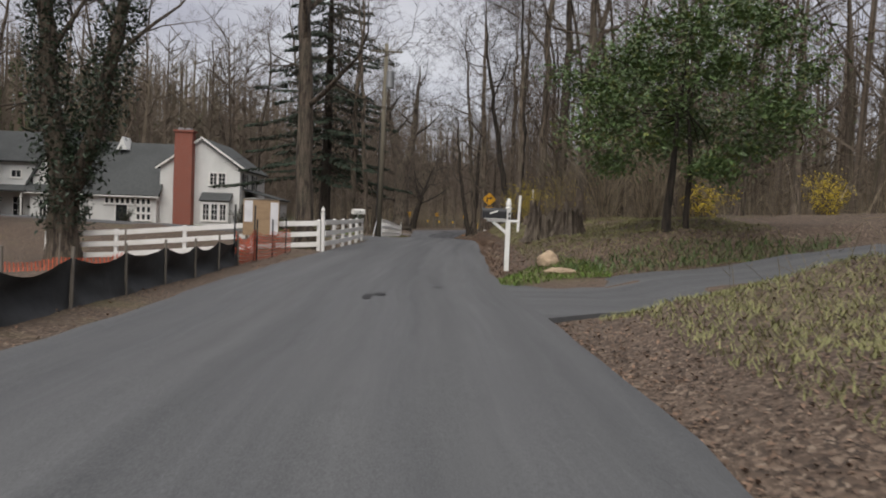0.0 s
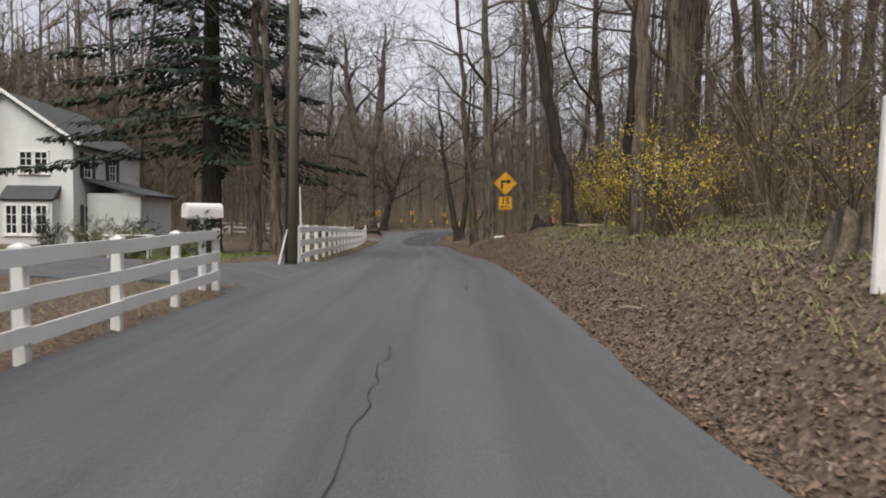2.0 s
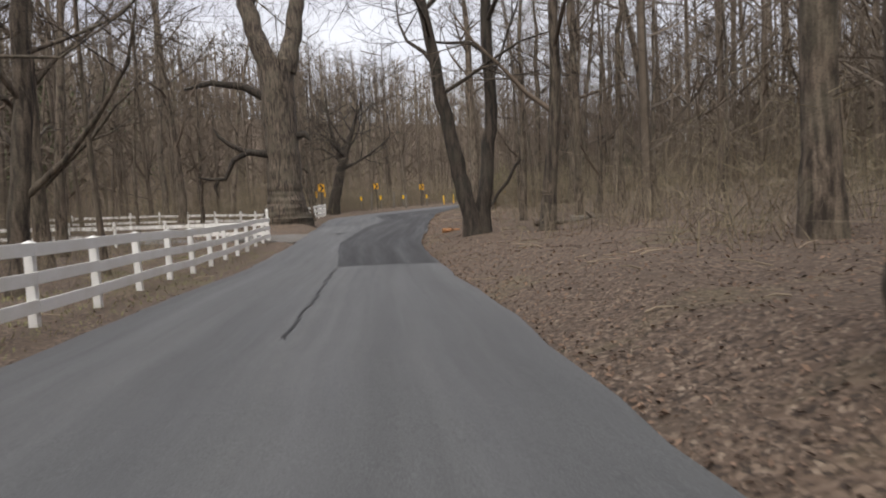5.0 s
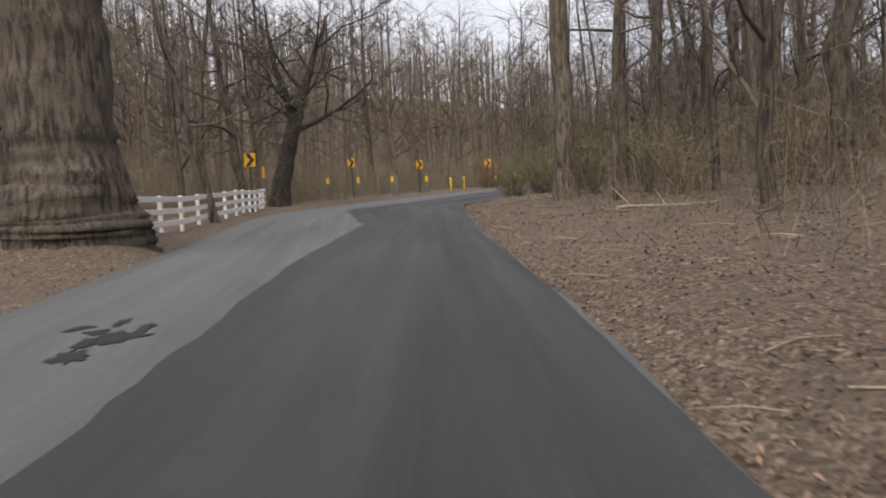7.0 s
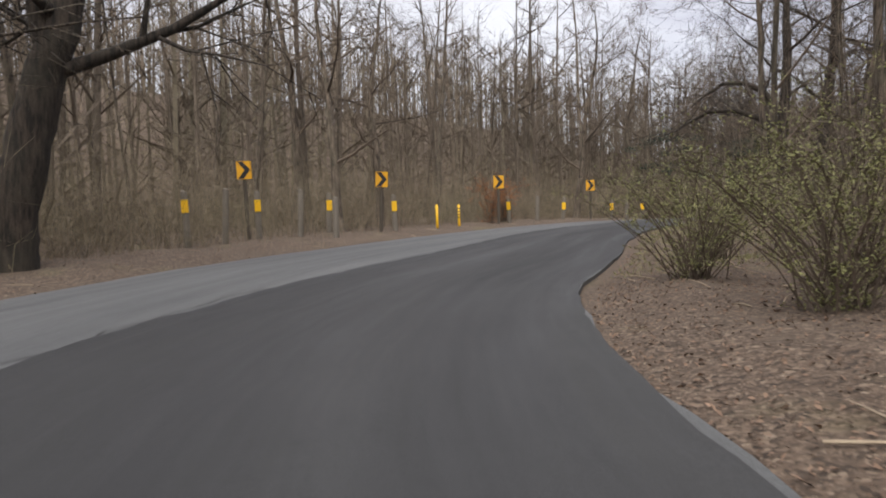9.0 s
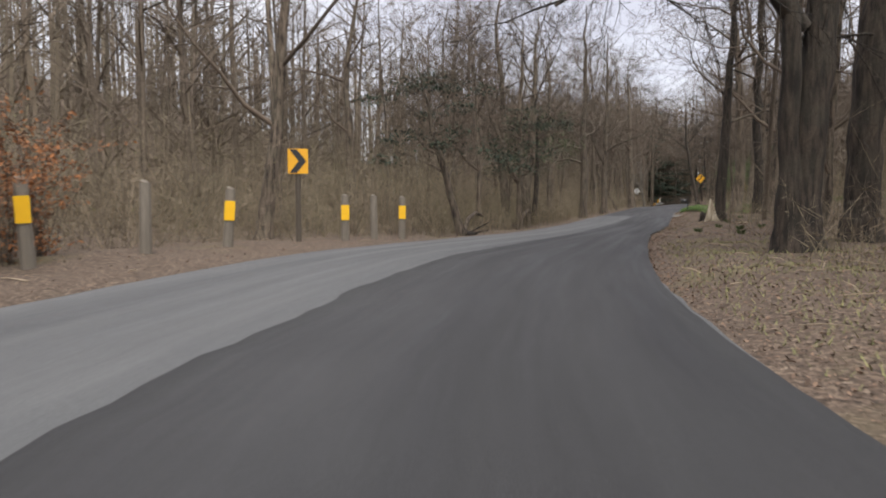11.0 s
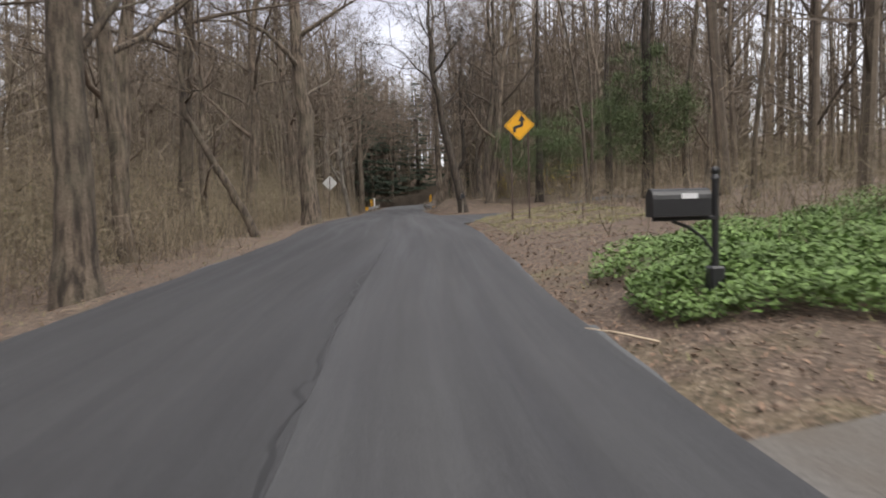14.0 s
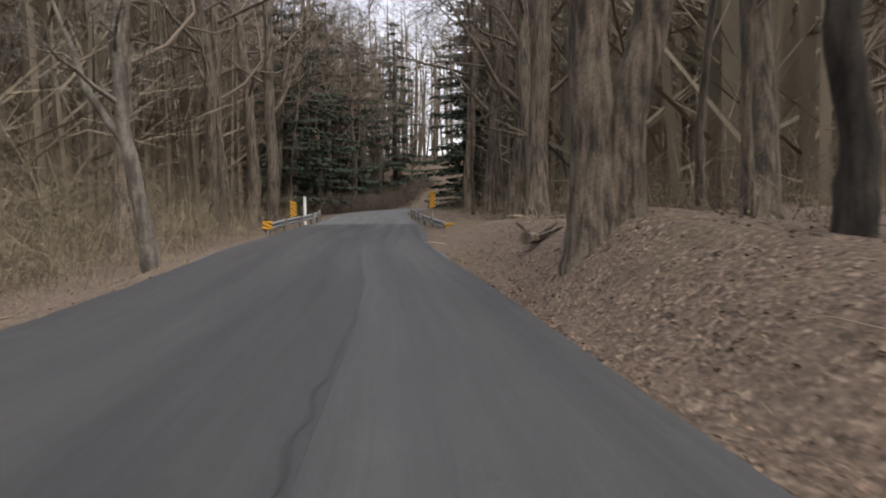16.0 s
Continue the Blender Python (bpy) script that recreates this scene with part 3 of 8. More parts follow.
def free_many(p, margin):
    """Which points of the plan lie clear of road, drives, yards and the larger trees."""
    e, side, s, _ = where(p)
    ok = e > margin
    for line, half in DRIVES:
        ok &= near_line(p, line) > half + 1.4
    for a, b, r in CLEAR:
        ok &= (p[:, 0] - a) ** 2 + (p[:, 1] - b) ** 2 > r * r
    return ok, e, side, s


def unit(v):
    return v / np.maximum(np.linalg.norm(v, axis=1), 1e-9)[:, None]


def twig_faces(g, a, b, r0, r1=None):
    """Hair-thin twigs from a to b: pointed, or cut off where r1 is given."""
    w = unit(np.cross(b - a, g.normal(0, 1, a.shape)))
    if r1 is None:
        return np.stack([a - w * r0[:, None], a + w * r0[:, None], b], 1)
    return np.stack([a - w * r0[:, None], a + w * r0[:, None], b + w * r1[:, None], b - w * r1[:, None]], 1)


def joined(name, pieces, material, label, category):
    """One mesh out of many loose triangles and quads."""
    v = np.concatenate([p.reshape(-1, 3) for p in pieces]).astype(np.float32)
    sizes = np.concatenate([np.full(len(p), p.shape[1], np.int32) for p in pieces])
    me = bpy.data.meshes.new(name)
    me.vertices.add(len(v))
    me.vertices.foreach_set("co", v.ravel())
    me.loops.add(len(v))
    me.loops.foreach_set("vertex_index", np.arange(len(v), dtype=np.int32))
    me.polygons.add(len(sizes))
    me.polygons.foreach_set("loop_start", np.concatenate([[0], np.cumsum(sizes)[:-1]]).astype(np.int32))
    me.update(calc_edges=True)
    me.materials.append(material)
    return tagged(new(name, me), label, category, kind="stuff")


def wood_of(g, xy, h, limbs, twigs, low, sides=5, thick=(0.008, 0.014)):
    """Many bare trees at once: trunks, limbs and twigs as loose faces."""
    n = len(xy)
    foot = np.column_stack([xy, lie(xy) - 0.3])
    top = foot + np.column_stack([g.normal(0, 0.7, n), g.normal(0, 0.7, n), h])
    mid = foot * 0.5 + top * 0.5 + np.column_stack([g.normal(0, 0.25, n), g.normal(0, 0.25, n), np.zeros(n)])
    r = h * g.uniform(*thick, n)
    out = []
    for a, b, ra, rb in ((foot, mid, 1.0, 0.68), (mid, top, 0.68, 0.12)):
        for k in range(sides):
            c0, c1 = 2 * math.pi * k / sides, 2 * math.pi * (k + 1) / sides
            d0, d1 = np.array((math.cos(c0), math.sin(c0), 0)), np.array((math.cos(c1), math.sin(c1), 0))
            out.append(np.stack([a + d0 * (r * ra)[:, None], a + d1 * (r * ra)[:, None], b + d1 * (r * rb)[:, None], b + d0 * (r * rb)[:, None]], 1))
    k = np.repeat(np.arange(n), limbs)
    u = g.uniform(low, 0.97, len(k))
    q = np.where(u[:, None] < 0.5, foot[k] + (mid - foot)[k] * (u * 2)[:, None], mid[k] + (top - mid)[k] * (u * 2 - 1)[:, None])
    a = g.uniform(0, 6.283, len(k))
    d = unit(np.column_stack([np.cos(a), np.sin(a), g.uniform(0.25, 1.3, len(k))]))
    ln = h[k] * g.uniform(0.12, 0.27, len(k)) * (1.25 - 0.7 * u)
    e = q + d * ln[:, None]
    out.append(twig_faces(g, q, e, r[k] * 0.32, r[k] * 0.12))
    t = np.repeat(np.arange(len(k)), twigs)
    s = q[t] + (e - q)[t] * g.uniform(0.2, 1.0, len(t))[:, None]
    d2 = unit(d[t] + g.normal(0, 0.55, (len(t), 3)) + (0, 0, 0.15))
    out.append(twig_faces(g, s, s + d2 * (ln[t] * g.uniform(0.3, 0.8, len(t)))[:, None], np.maximum(r[k][t] * 0.13, 0.014)))
    return out


def woods():
    rng = random.Random(5)
    spots, tries, things = [], 0, 0
    inner = []
    while len(spots) < 900 and tries < 16000:
        tries += 1
        k = rng.randrange(40, len(MID) - 8)
        off = rng.choice((-1, 1)) * (HALF[k] + 3.2 + 50 * rng.random() ** 1.25)
        x, y = MID[k] + ACROSS[k] * off
        got = free(x, y, 3.0)
        if not got or any((x - a) ** 2 + (y - b) ** 2 < 3.2 for a, b in spots):
            continue
        e, side, s = got
        if side < 0 and e < 10 and rng.random() < 0.75:
            continue
        if side > 0 and e < 6 and rng.random() < 0.7:
            continue
        spots.append((x, y))
        if e < 15 and things < 190:
            things += 1
            pick = rng.choice(spread_trees) if rng.random() < (0.2 if side > 0 else 0.4) else rng.choice(pole_trees if e > 8 else pole_trees[2:4])
            plant(pick, x, y, rng.uniform(0, 360), rng.uniform(0.75, 1.15), tall=rng.uniform(0.9, 1.15))
        else:
            inner.append((x, y))
    g = np.random.default_rng(55)
    inner = np.array(inner)
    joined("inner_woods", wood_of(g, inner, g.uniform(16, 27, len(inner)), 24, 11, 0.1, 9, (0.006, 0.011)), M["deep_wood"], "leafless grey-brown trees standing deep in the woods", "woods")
    p = np.column_stack([g.uniform(-124, 210, 9000), g.uniform(5, 340, 9000)])
    ok, e, _, _ = free_many(p, 27)
    ok &= ~((p[:, 0] > 85) & (p[:, 1] < 130))
    p = p[ok][:2700]
    q = np.column_stack([g.uniform(118, 211, 2600), g.uniform(240, 341, 2600)])
    p = np.concatenate([p, q[free_many(q, 7)[0]]])
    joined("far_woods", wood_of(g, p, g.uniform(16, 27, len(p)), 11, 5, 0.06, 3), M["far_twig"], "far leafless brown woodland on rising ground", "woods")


def brush():
    """Leafless saplings and thicket along both sides."""
    g = np.random.default_rng(9)
    n = 11500
    k = g.integers(40, len(MID) - 6, n)
    side = np.where(g.random(n) < 0.5, -1, 1)
    off = (HALF[k] + 3.0 + 36 * g.random(n) ** 1.5) * side
    p = MID[k] + ACROSS[k] * off[:, None]
    # the outside of the bend is a dense tall thicket
    lo, hi = np.searchsorted(MID[:, 1], (141, 262))
    k2 = g.integers(lo, hi, 5200)
    p = np.concatenate([p, MID[k2] - ACROSS[k2] * (HALF[k2] + 2.6 + 22 * g.random(5200) ** 1.4)[:, None]])
    ok, e, sd, st = free_many(p, 2.5)
    bend = (sd < 0) & (p[:, 1] > 139)
    ok &= ~bend | (p[:, 1] > 190) | (e > 3.8)
    ok &= bend | (e > 5) | (g.random(len(p)) < 0.4)
    p, e, bend = p[ok], e[ok], bend[ok]
    tall = g.uniform(1.4, 5.0, len(p)) * np.where(e < 5.5, 0.5, 1.0) * np.where(bend, 1.5, 1.0)
    m = np.repeat(np.arange(len(p)), 7)
    q0 = p[m] + g.normal(0, 0.6, (len(m), 2))
    f0 = np.column_stack([q0, lie(q0) - 0.1])
    a, out = g.uniform(0, 6.283, len(m)), np.abs(g.normal(0.0, 0.6, len(m)))
    d = unit(np.column_stack([np.cos(a) * out, np.sin(a) * out, np.ones(len(m))]))
    h = tall[m] * g.uniform(0.35, 1.1, len(m))
    f1 = f0 + d * (h * 0.5)[:, None]
    f2 = f1 + unit(d + g.normal(0, 0.45, d.shape)) * (h * 0.5)[:, None]
    r = g.uniform(0.004, 0.011, len(m))
    faces = [twig_faces(g, f0, f1, r, r * 0.75), twig_faces(g, f1, f2, r * 0.75)]
    t = np.repeat(np.arange(len(m)), 4)
    u = g.uniform(0.2, 1.0, len(t))[:, None]
    b = np.where(g.random(len(t))[:, None] < 0.5, f0[t] + (f1 - f0)[t] * u, f1[t] + (f2 - f1)[t] * u)
    w = unit(np.column_stack([g.normal(0, 0.8, (len(t), 2)), g.normal(0.35, 0.5, len(t))]))
    faces.append(twig_faces(g, b, b + w * (h[t] * g.uniform(0.15, 0.5, len(t)))[:, None], np.maximum(r[t] * 0.7, 0.005)))
    joined("brush", faces, M["brush"], "thicket of leafless tan saplings and shrubs", "brush")
    # first small leaves on the thicket along the straight
    y = (f2[:, 1] > 178) & (g.random(len(f2)) < 0.22) | (g.random(len(f2)) < 0.03)
    c = np.repeat(f2[y], 2, 0) + g.normal(0, 0.3, (2 * y.sum(), 3)) - (0, 0, 0.25)
    u, v = unit(g.normal(0, 1, c.shape)), unit(g.normal(0, 1, c.shape))
    z = g.uniform(0.015, 0.035, len(c))[:, None]
    joined("young_leaves", [np.stack([c - u * z, c + v * z * 0.6, c + u * z, c - v * z * 0.6], 1)], M["bud"], "first pale green leaves on the thicket", "leaves")


def leaves(name, spots, material, size, rng, tilt=0.5, parent=None, label=""):
    """Many small leaves, each a folded pair of faces, at the places given."""
    v, f = [], []
    for p in spots:
        a = rng.uniform(0, 6.28)
        u = Vector((math.cos(a), math.sin(a), rng.gauss(0, tilt))).normalized()
        w = u.cross(Vector((rng.gauss(0, tilt), rng.gauss(0, tilt), 1))).normalized()
        n = u.cross(w)
        s = size * rng.uniform(0.6, 1.3)
        p = Vector(p)
        b = len(v)
        v += [p - u * s, p + w * s * 0.45 + n * s * 0.15, p + u * s, p - w * s * 0.45 + n * s * 0.15]
        f += [(b, b + 1, b + 2), (b, b + 2, b + 3)]
    return raw(name, v, f, material, parent, label)

M.update({
    "needle": mat("dark_needles", (0.024, 0.04, 0.021), (0.013, 0.022, 0.013), 0.8, 5, 1, 0.6, 0, spread=0.35),
    "holly": mat("glossy_evergreen_leaf", (0.09, 0.145, 0.042), (0.05, 0.085, 0.028), 0.5, 5, 1, 0.6, 0, spread=0.4),
    "holly_light": mat("yellow_green_leaf", (0.15, 0.17, 0.04), (0.08, 0.1, 0.03), 0.5, 5, 1, 0.6, 0, spread=0.4),
    "ivy": mat("ivy_leaf", (0.022, 0.04, 0.018), (0.012, 0.02, 0.011), 0.5, 5, 1, 0.6, 0, spread=0.4),
    "green": mat("ground_cover_leaf", (0.13, 0.21, 0.05), (0.06, 0.105, 0.026), 0.6, 5, 1, 0.6, 0, spread=0.35),
    "grass": mat("tired_grass", (0.25, 0.235, 0.11), (0.13, 0.155, 0.05), 0.9, 5, 0.6, 0.7, 0, spread=0.35),
    "bud": mat("pale_green_buds", (0.2, 0.2, 0.075), (0.125, 0.13, 0.05), 0.8, 5, 1, 0.6, 0, spread=0.3),
    "forsythia": mat("yellow_blossom", (0.62, 0.47, 0.035), (0.4, 0.31, 0.03), 0.7, 5, 1, 0.5, 0, spread=0.3),
    "leaf": mat("dry_leaf", (0.2, 0.13, 0.09), (0.066, 0.042, 0.029), 0.9, 3, 0.8, 0.7, 0, spread=0.65),
    "leaf_red": mat("clinging_russet_leaf", (0.3, 0.12, 0.045), (0.17, 0.075, 0.03), 0.9, 3, 0.8, 0.7, 0, spread=0.4),
    "yellow": mat("sign_yellow", (0.72, 0.36, 0.012), (0.6, 0.3, 0.012), 0.45, 4, 0.9, 0.3, 0.02, 0.002),
    "reflector": mat("reflector_yellow", (0.8, 0.46, 0.01), (0.65, 0.38, 0.01), 0.4, 5, 1, 0.3, 0.02, 0.002),
    "black": mat("black_paint", (0.014, 0.014, 0.016), (0.03, 0.03, 0.032), 0.45, 9, 1.4, 0.4, 0.05, 0.003),
    "steel": mat("galvanised_steel", (0.42, 0.43, 0.44), (0.3, 0.31, 0.32), 0.45, 12, 2, 0.5, 0.08, 0.003, metallic=0.7),
    "alu": mat("bare_aluminium_sheet", (0.5, 0.5, 0.49), (0.42, 0.42, 0.41), 0.55, 8, 1.5, 0.4, 0.05, 0.002, metallic=0.35),
    "rust": mat("dark_rusted_post", (0.07, 0.045, 0.035), (0.035, 0.026, 0.022), 0.8, 20, 2, 0.6, 0.2, 0.004),
    "timber": mat("weathered_timber", (0.2, 0.175, 0.145), (0.11, 0.095, 0.08), 0.95, 18, 1.5, 0.7, 0.6, 0.01, stretch=(1, 1, 0.15)),
    "old_post": mat("dark_weathered_post", (0.085, 0.07, 0.055), (0.045, 0.037, 0.03), 0.95, 18, 1.5, 0.7, 0.6, 0.01, stretch=(1, 1, 0.15)),
    "pole": mat("creosoted_pole", (0.17, 0.15, 0.112), (0.09, 0.078, 0.058), 0.9, 20, 1.5, 0.6, 0.5, 0.01, stretch=(1, 1, 0.08)),
    "plywood": mat("plywood", (0.36, 0.25, 0.15), (0.27, 0.185, 0.11), 0.8, 6, 1.2, 0.6, 0.15, 0.004, stretch=(1, 1, 5)),
    "paper": mat("white_paper", (0.7, 0.7, 0.72), (0.62, 0.62, 0.65), 0.7, 6, 2, 0.3, 0.05, 0.002),
    "net": mat("orange_netting", (0.75, 0.13, 0.05), (0.6, 0.1, 0.05), 0.55, 9, 2, 0.4, 0.1, 0.003),
    "fabric": mat("black_silt_fabric", (0.022, 0.024, 0.026), (0.045, 0.047, 0.05), 0.6, 7, 1.1, 0.6, 0.5, 0.02),
    "siding": mat("white_siding", (0.72, 0.72, 0.7), (0.62, 0.62, 0.6), 0.6, 3, 0.4, 0.4, 0.1, 0.004),
    "roof": mat("dark_shingles", (0.075, 0.08, 0.08), (0.045, 0.048, 0.05), 0.9, 5, 0.5, 0.7, 0.5, 0.02),
    "brick": mat("red_brick", (0.33, 0.1, 0.065), (0.22, 0.07, 0.05), 0.9, 6, 1.2, 0.6, 0.3, 0.01, spread=0.25),
    "mortar": mat("mortar", (0.38, 0.34, 0.3), (0.28, 0.25, 0.22), 0.95, 20, 2, 0.5, 0.3, 0.005),
    "glass": mat("dark_window_glass", (0.02, 0.023, 0.026), (0.03, 0.032, 0.035), 0.08, 2, 0.8, 0.4, 0.0),
    "shutter": mat("dark_shutter", (0.03, 0.035, 0.035), (0.045, 0.05, 0.05), 0.6, 6, 2, 0.4, 0.1, 0.004),
    "rock": mat("tan_rock", (0.44, 0.33, 0.22), (0.27, 0.2, 0.14), 0.9, 3, 0.9, 0.7, 0.8, 0.05),
    "rot": mat("pale_rotten_wood", (0.4, 0.32, 0.22), (0.22, 0.17, 0.12), 0.95, 7, 1.3, 0.7, 0.7, 0.03, stretch=(1, 1, 0.3)),
    "stick": mat("bleached_wood", (0.36, 0.29, 0.21), (0.22, 0.17, 0.12), 0.9, 9, 1.5, 0.6, 0.3, 0.01, spread=0.3),
    "bronze_lamp": mat("dull_grey_metal", (0.3, 0.31, 0.32), (0.2, 0.2, 0.21), 0.5, 9, 2, 0.5, 0.1, 0.004, metallic=0.5),
})


# ---- trees of their own beside the road ----
def stem(rng, trunk, crown, pts, radii, limbs, first, reach, spec, sides=12, up=(0.1, 0.8)):
    """A trunk along given points with limbs on its upper part."""
    line = [Vector(p) for p in pts]
    smooth, rad = [], []
    for i in range(len(line) - 1):
        for u in (0, 0.2, 0.4, 0.6, 0.8):
            jog = 0.012 * (line[i + 1] - line[i]).length if u else 0.0
            smooth.append(line[i].lerp(line[i + 1], u) + Vector((rng.gauss(0, jog), rng.gauss(0, jog), 0)))
            rad.append((radii[i] * (1 - u) + radii[i + 1] * u) * rng.uniform(0.97, 1.03))
    smooth.append(line[-1])
    rad.append(radii[-1])
    first_corner = len(trunk.v)
    trunk.tube(smooth, rad, sides)
    for i, q in enumerate(trunk.v[first_corner:]):
        k = i // sides
        trunk.v[first_corner + i] = smooth[k] + (q - smooth[k]) * (1 + 0.1 * noise.noise((q.x * 1.5 + 9, q.y * 1.5, q.z * 0.6)) + rng.gauss(0, 0.015))
    way = [0.0]
    for a, b in zip(smooth[:-1], smooth[1:]):
        way.append(way[-1] + (b - a).length)
    for n in range(limbs):
        u = first + (0.99 - first) * n / max(limbs - 1, 1)
        i = max(k for k in range(len(way) - 1) if way[k] <= u * way[-1])
        q = smooth[i].lerp(smooth[i + 1], (u * way[-1] - way[i]) / max(way[i + 1] - way[i], 1e-6))
        a = n * 2.4 + rng.uniform(-0.6, 0.6)
        grow(rng, crown, q, (math.cos(a), math.sin(a), rng.uniform(*up)), reach * rng.uniform(0.7, 1.2) * (1.1 - 0.5 * u), max(rad[i] * rng.uniform(0.3, 0.5), 0.03), 0, spec)


def own_tree(x, y, seed, stems, label, bark="bark", crown_bark=None, extra=None, spec=None, dz=-0.1, name="bare_tree", up=(0.35, 0.95)):
    """stems: (points, radii, limbs, first, reach), all relative to the foot."""
    rng = random.Random(seed)
    KEPT.append((x, y))
    z = ground_at(x, y) + dz
    top = thing(name, pose(x, y, z), label, "tree")
    trunk, crown = Wood(), Wood()
    for pts, radii, limbs, first, reach in stems:
        stem(rng, trunk, crown, pts, radii, limbs, first, reach, spec or MID_SPEC, up=up)
    if extra:
        extra(rng, trunk, crown)
    raw("trunk", trunk.v, trunk.f, M[bark], top, smooth=True)
    raw("crown", crown.v, crown.f, M[crown_bark or bark], top, smooth=True)
    return top


def upright(h, r, lean=(0, 0), flare=1.5):
    return [(0, 0, -0.3), (0, 0, 0), (lean[0] * 0.06, lean[1] * 0.06, h * 0.06), (lean[0] * 0.4, lean[1] * 0.4, h * 0.35), (lean[0] * 0.7, lean[1] * 0.7, h * 0.65), (lean[0], lean[1], h)], [r * flare * 1.1, r * flare, r * 1.08, r * 0.85, r * 0.6, r * 0.12]


def simple(x, y, seed, h, r, lean=(0, 0), limbs=11, first=0.3, reach=5, label="leafless roadside tree with grey-brown bark", bark="bark", spec=None, up=(0.35, 0.95)):
    pts, radii = upright(h, r, lean)
    return own_tree(x, y, seed, [(pts, radii, limbs, first, reach)], label, bark, spec=spec, up=up)


simple(-5.15, 28.5, 101, 19, 0.31, (-0.5, 0.5), 12, 0.3, 6, "large leafless tree with scaly bark behind the white fence")
simple(-6.3, 53.2, 102, 20, 0.2, (0.3, 0), 9, 0.35, 4, "slim leafless tree beside the utility pole")
simple(-4.95, 50.6, 103, 17, 0.15, (-1.0, 0), 9, 0.3, 4, "slim leafless tree beside the utility pole")
simple(4.5, 40.7, 104, 18, 0.11, (-0.5, 0.4), 10, 0.35, 5, "dark leafless tree with vines on the leafy bank", "bark_dark")
simple(4.5, 47.3, 105, 14, 0.19, (-2.2, 0.6), 9, 0.45, 4, "leaning leafless tree with dark vines on the leafy bank", "bark_dark")
simple(5.6, 41.5, 106, 21, 0.24, (0.2, 0.3), 9, 0.4, 4.5)
simple(7.5, 46, 107, 23, 0.28, (0.1, 0), 9, 0.45, 5)
simple(6.3, 33.5, 108, 20, 0.2, (0.4, 0), 9, 0.35, 5)
simple(3.9, 65.2, 109, 21, 0.28, (-0.6, 0.2), 12, 0.28, 6)
simple(3.3, 68.5, 110, 20, 0.2, (-1.6, 0.3), 11, 0.28, 6)
simple(7.0, 65.6, 111, 22, 0.22, (0.2, 0), 9, 0.35, 5)
simple(7.2, 76, 112, 23, 0.26, (0, 0), 9, 0.35, 5)
simple(-8.0, 66, 113, 15, 0.2, (0.8, 0), 13, 0.18, 6)
simple(-9.5, 74, 114, 15, 0.24, (-0.5, 0), 13, 0.18, 6)
simple(-7.5, 82, 115, 15, 0.22, (1.0, 0.3), 13, 0.16, 6)
simple(-10.5, 90, 116, 16, 0.25, (0, 0), 13, 0.18, 6)
simple(9.6, 99.5, 118, 23, 0.17, (0.1, 0), 9, 0.4, 5)
simple(12.9, 103.2, 119, 22, 0.16, (0.2, 0.1), 9, 0.4, 4)
simple(7.1, 100.2, 120, 15, 0.14, (0.4, 0.3), 9, 0.3, 4, label="thin leafless tree with a fallen limb propped on it")
simple(7.8, 124.6, 121, 23, 0.36, (-0.1, 0), 9, 0.4, 5, "tall straight leafless tree with grey-brown bark beside the road")
simple(14.2, 118.4, 122, 22, 0.36, (0.6, 0), 10, 0.35, 5)
simple(14.8, 133.5, 123, 22, 0.3, (0.5, 0), 10, 0.3, 6)
simple(-5.6, 129.2, 124, 14, 0.15, (-2.4, -0.6), 10, 0.3, 5, "thin leafless tree leaning over the white fence")
simple(-7.2, 147.2, 125, 16, 0.27, (-1.6, -0.3), 14, 0.2, 7, "leafless tree with many level branches behind a sign", up=(-0.1, 0.4))
simple(35.0, 173.6, 126, 21, 0.2, (0.3, 0), 9, 0.35, 5)
simple(33.6, 167.6, 127, 22, 0.26, (0, 0.2), 9, 0.35, 5)
simple(38.2, 171.0, 130, 22, 0.24, (-0.2, 0), 9, 0.35, 5)
simple(100.1, 242.6, 132, 18, 0.2, (-0.3, 0.4), 10, 0.3, 5, "pale-barked leafless tree beside the back of a sign", "bark")
simple(43.3, 178.6, 128, 23, 0.5, (0.2, 0), 9, 0.4, 6, "thick tall leafless tree in the woods beyond the bend")
simple(46.3, 178.2, 129, 23, 0.4, (0.2, 0), 9, 0.4, 6, "thick tall leafless tree in the woods beyond the bend")
simple(58.4, 191.4, 131, 21, 0.3, (-0.2, 0.1), 8, 0.35, 5, "broken-barked leafless tree with a dark trunk", "bark_dark")
simple(69.9, 217.4, 133, 19, 0.3, (0.8, 0.5), 12, 0.22, 6)
simple(74.5, 223.5, 134, 19, 0.22, (-0.6, 0.3), 10, 0.3, 5)
simple(55.2, 209.0, 135, 16, 0.18, (-0.3, 0), 10, 0.3, 4)
own_tree(112.6, 238.6, 136, [([(0, 0, -0.5), (0, 0, 0), (0.02, -0.03, 0.9), (-0.1, 0.13, 1.9), (-0.06, 0.08, 2.5), (0.2, -0.28, 3.2), (0.25, -0.36, 4.2), (0.1, -0.15, 7), (0.2, -0.2, 13)], [0.27, 0.2, 0.155, 0.15, 0.145, 0.14, 0.13, 0.1, 0.02], 10, 0.35, 4)], "crooked leafless tree with a dark trunk", "bark_dark", "bark_dark")
simple(137.0, 254.4, 137, 22, 0.3, (0, 0), 10, 0.3, 5)
simple(134.5, 268.5, 138, 22, 0.32, (0, 0), 10, 0.3, 5)

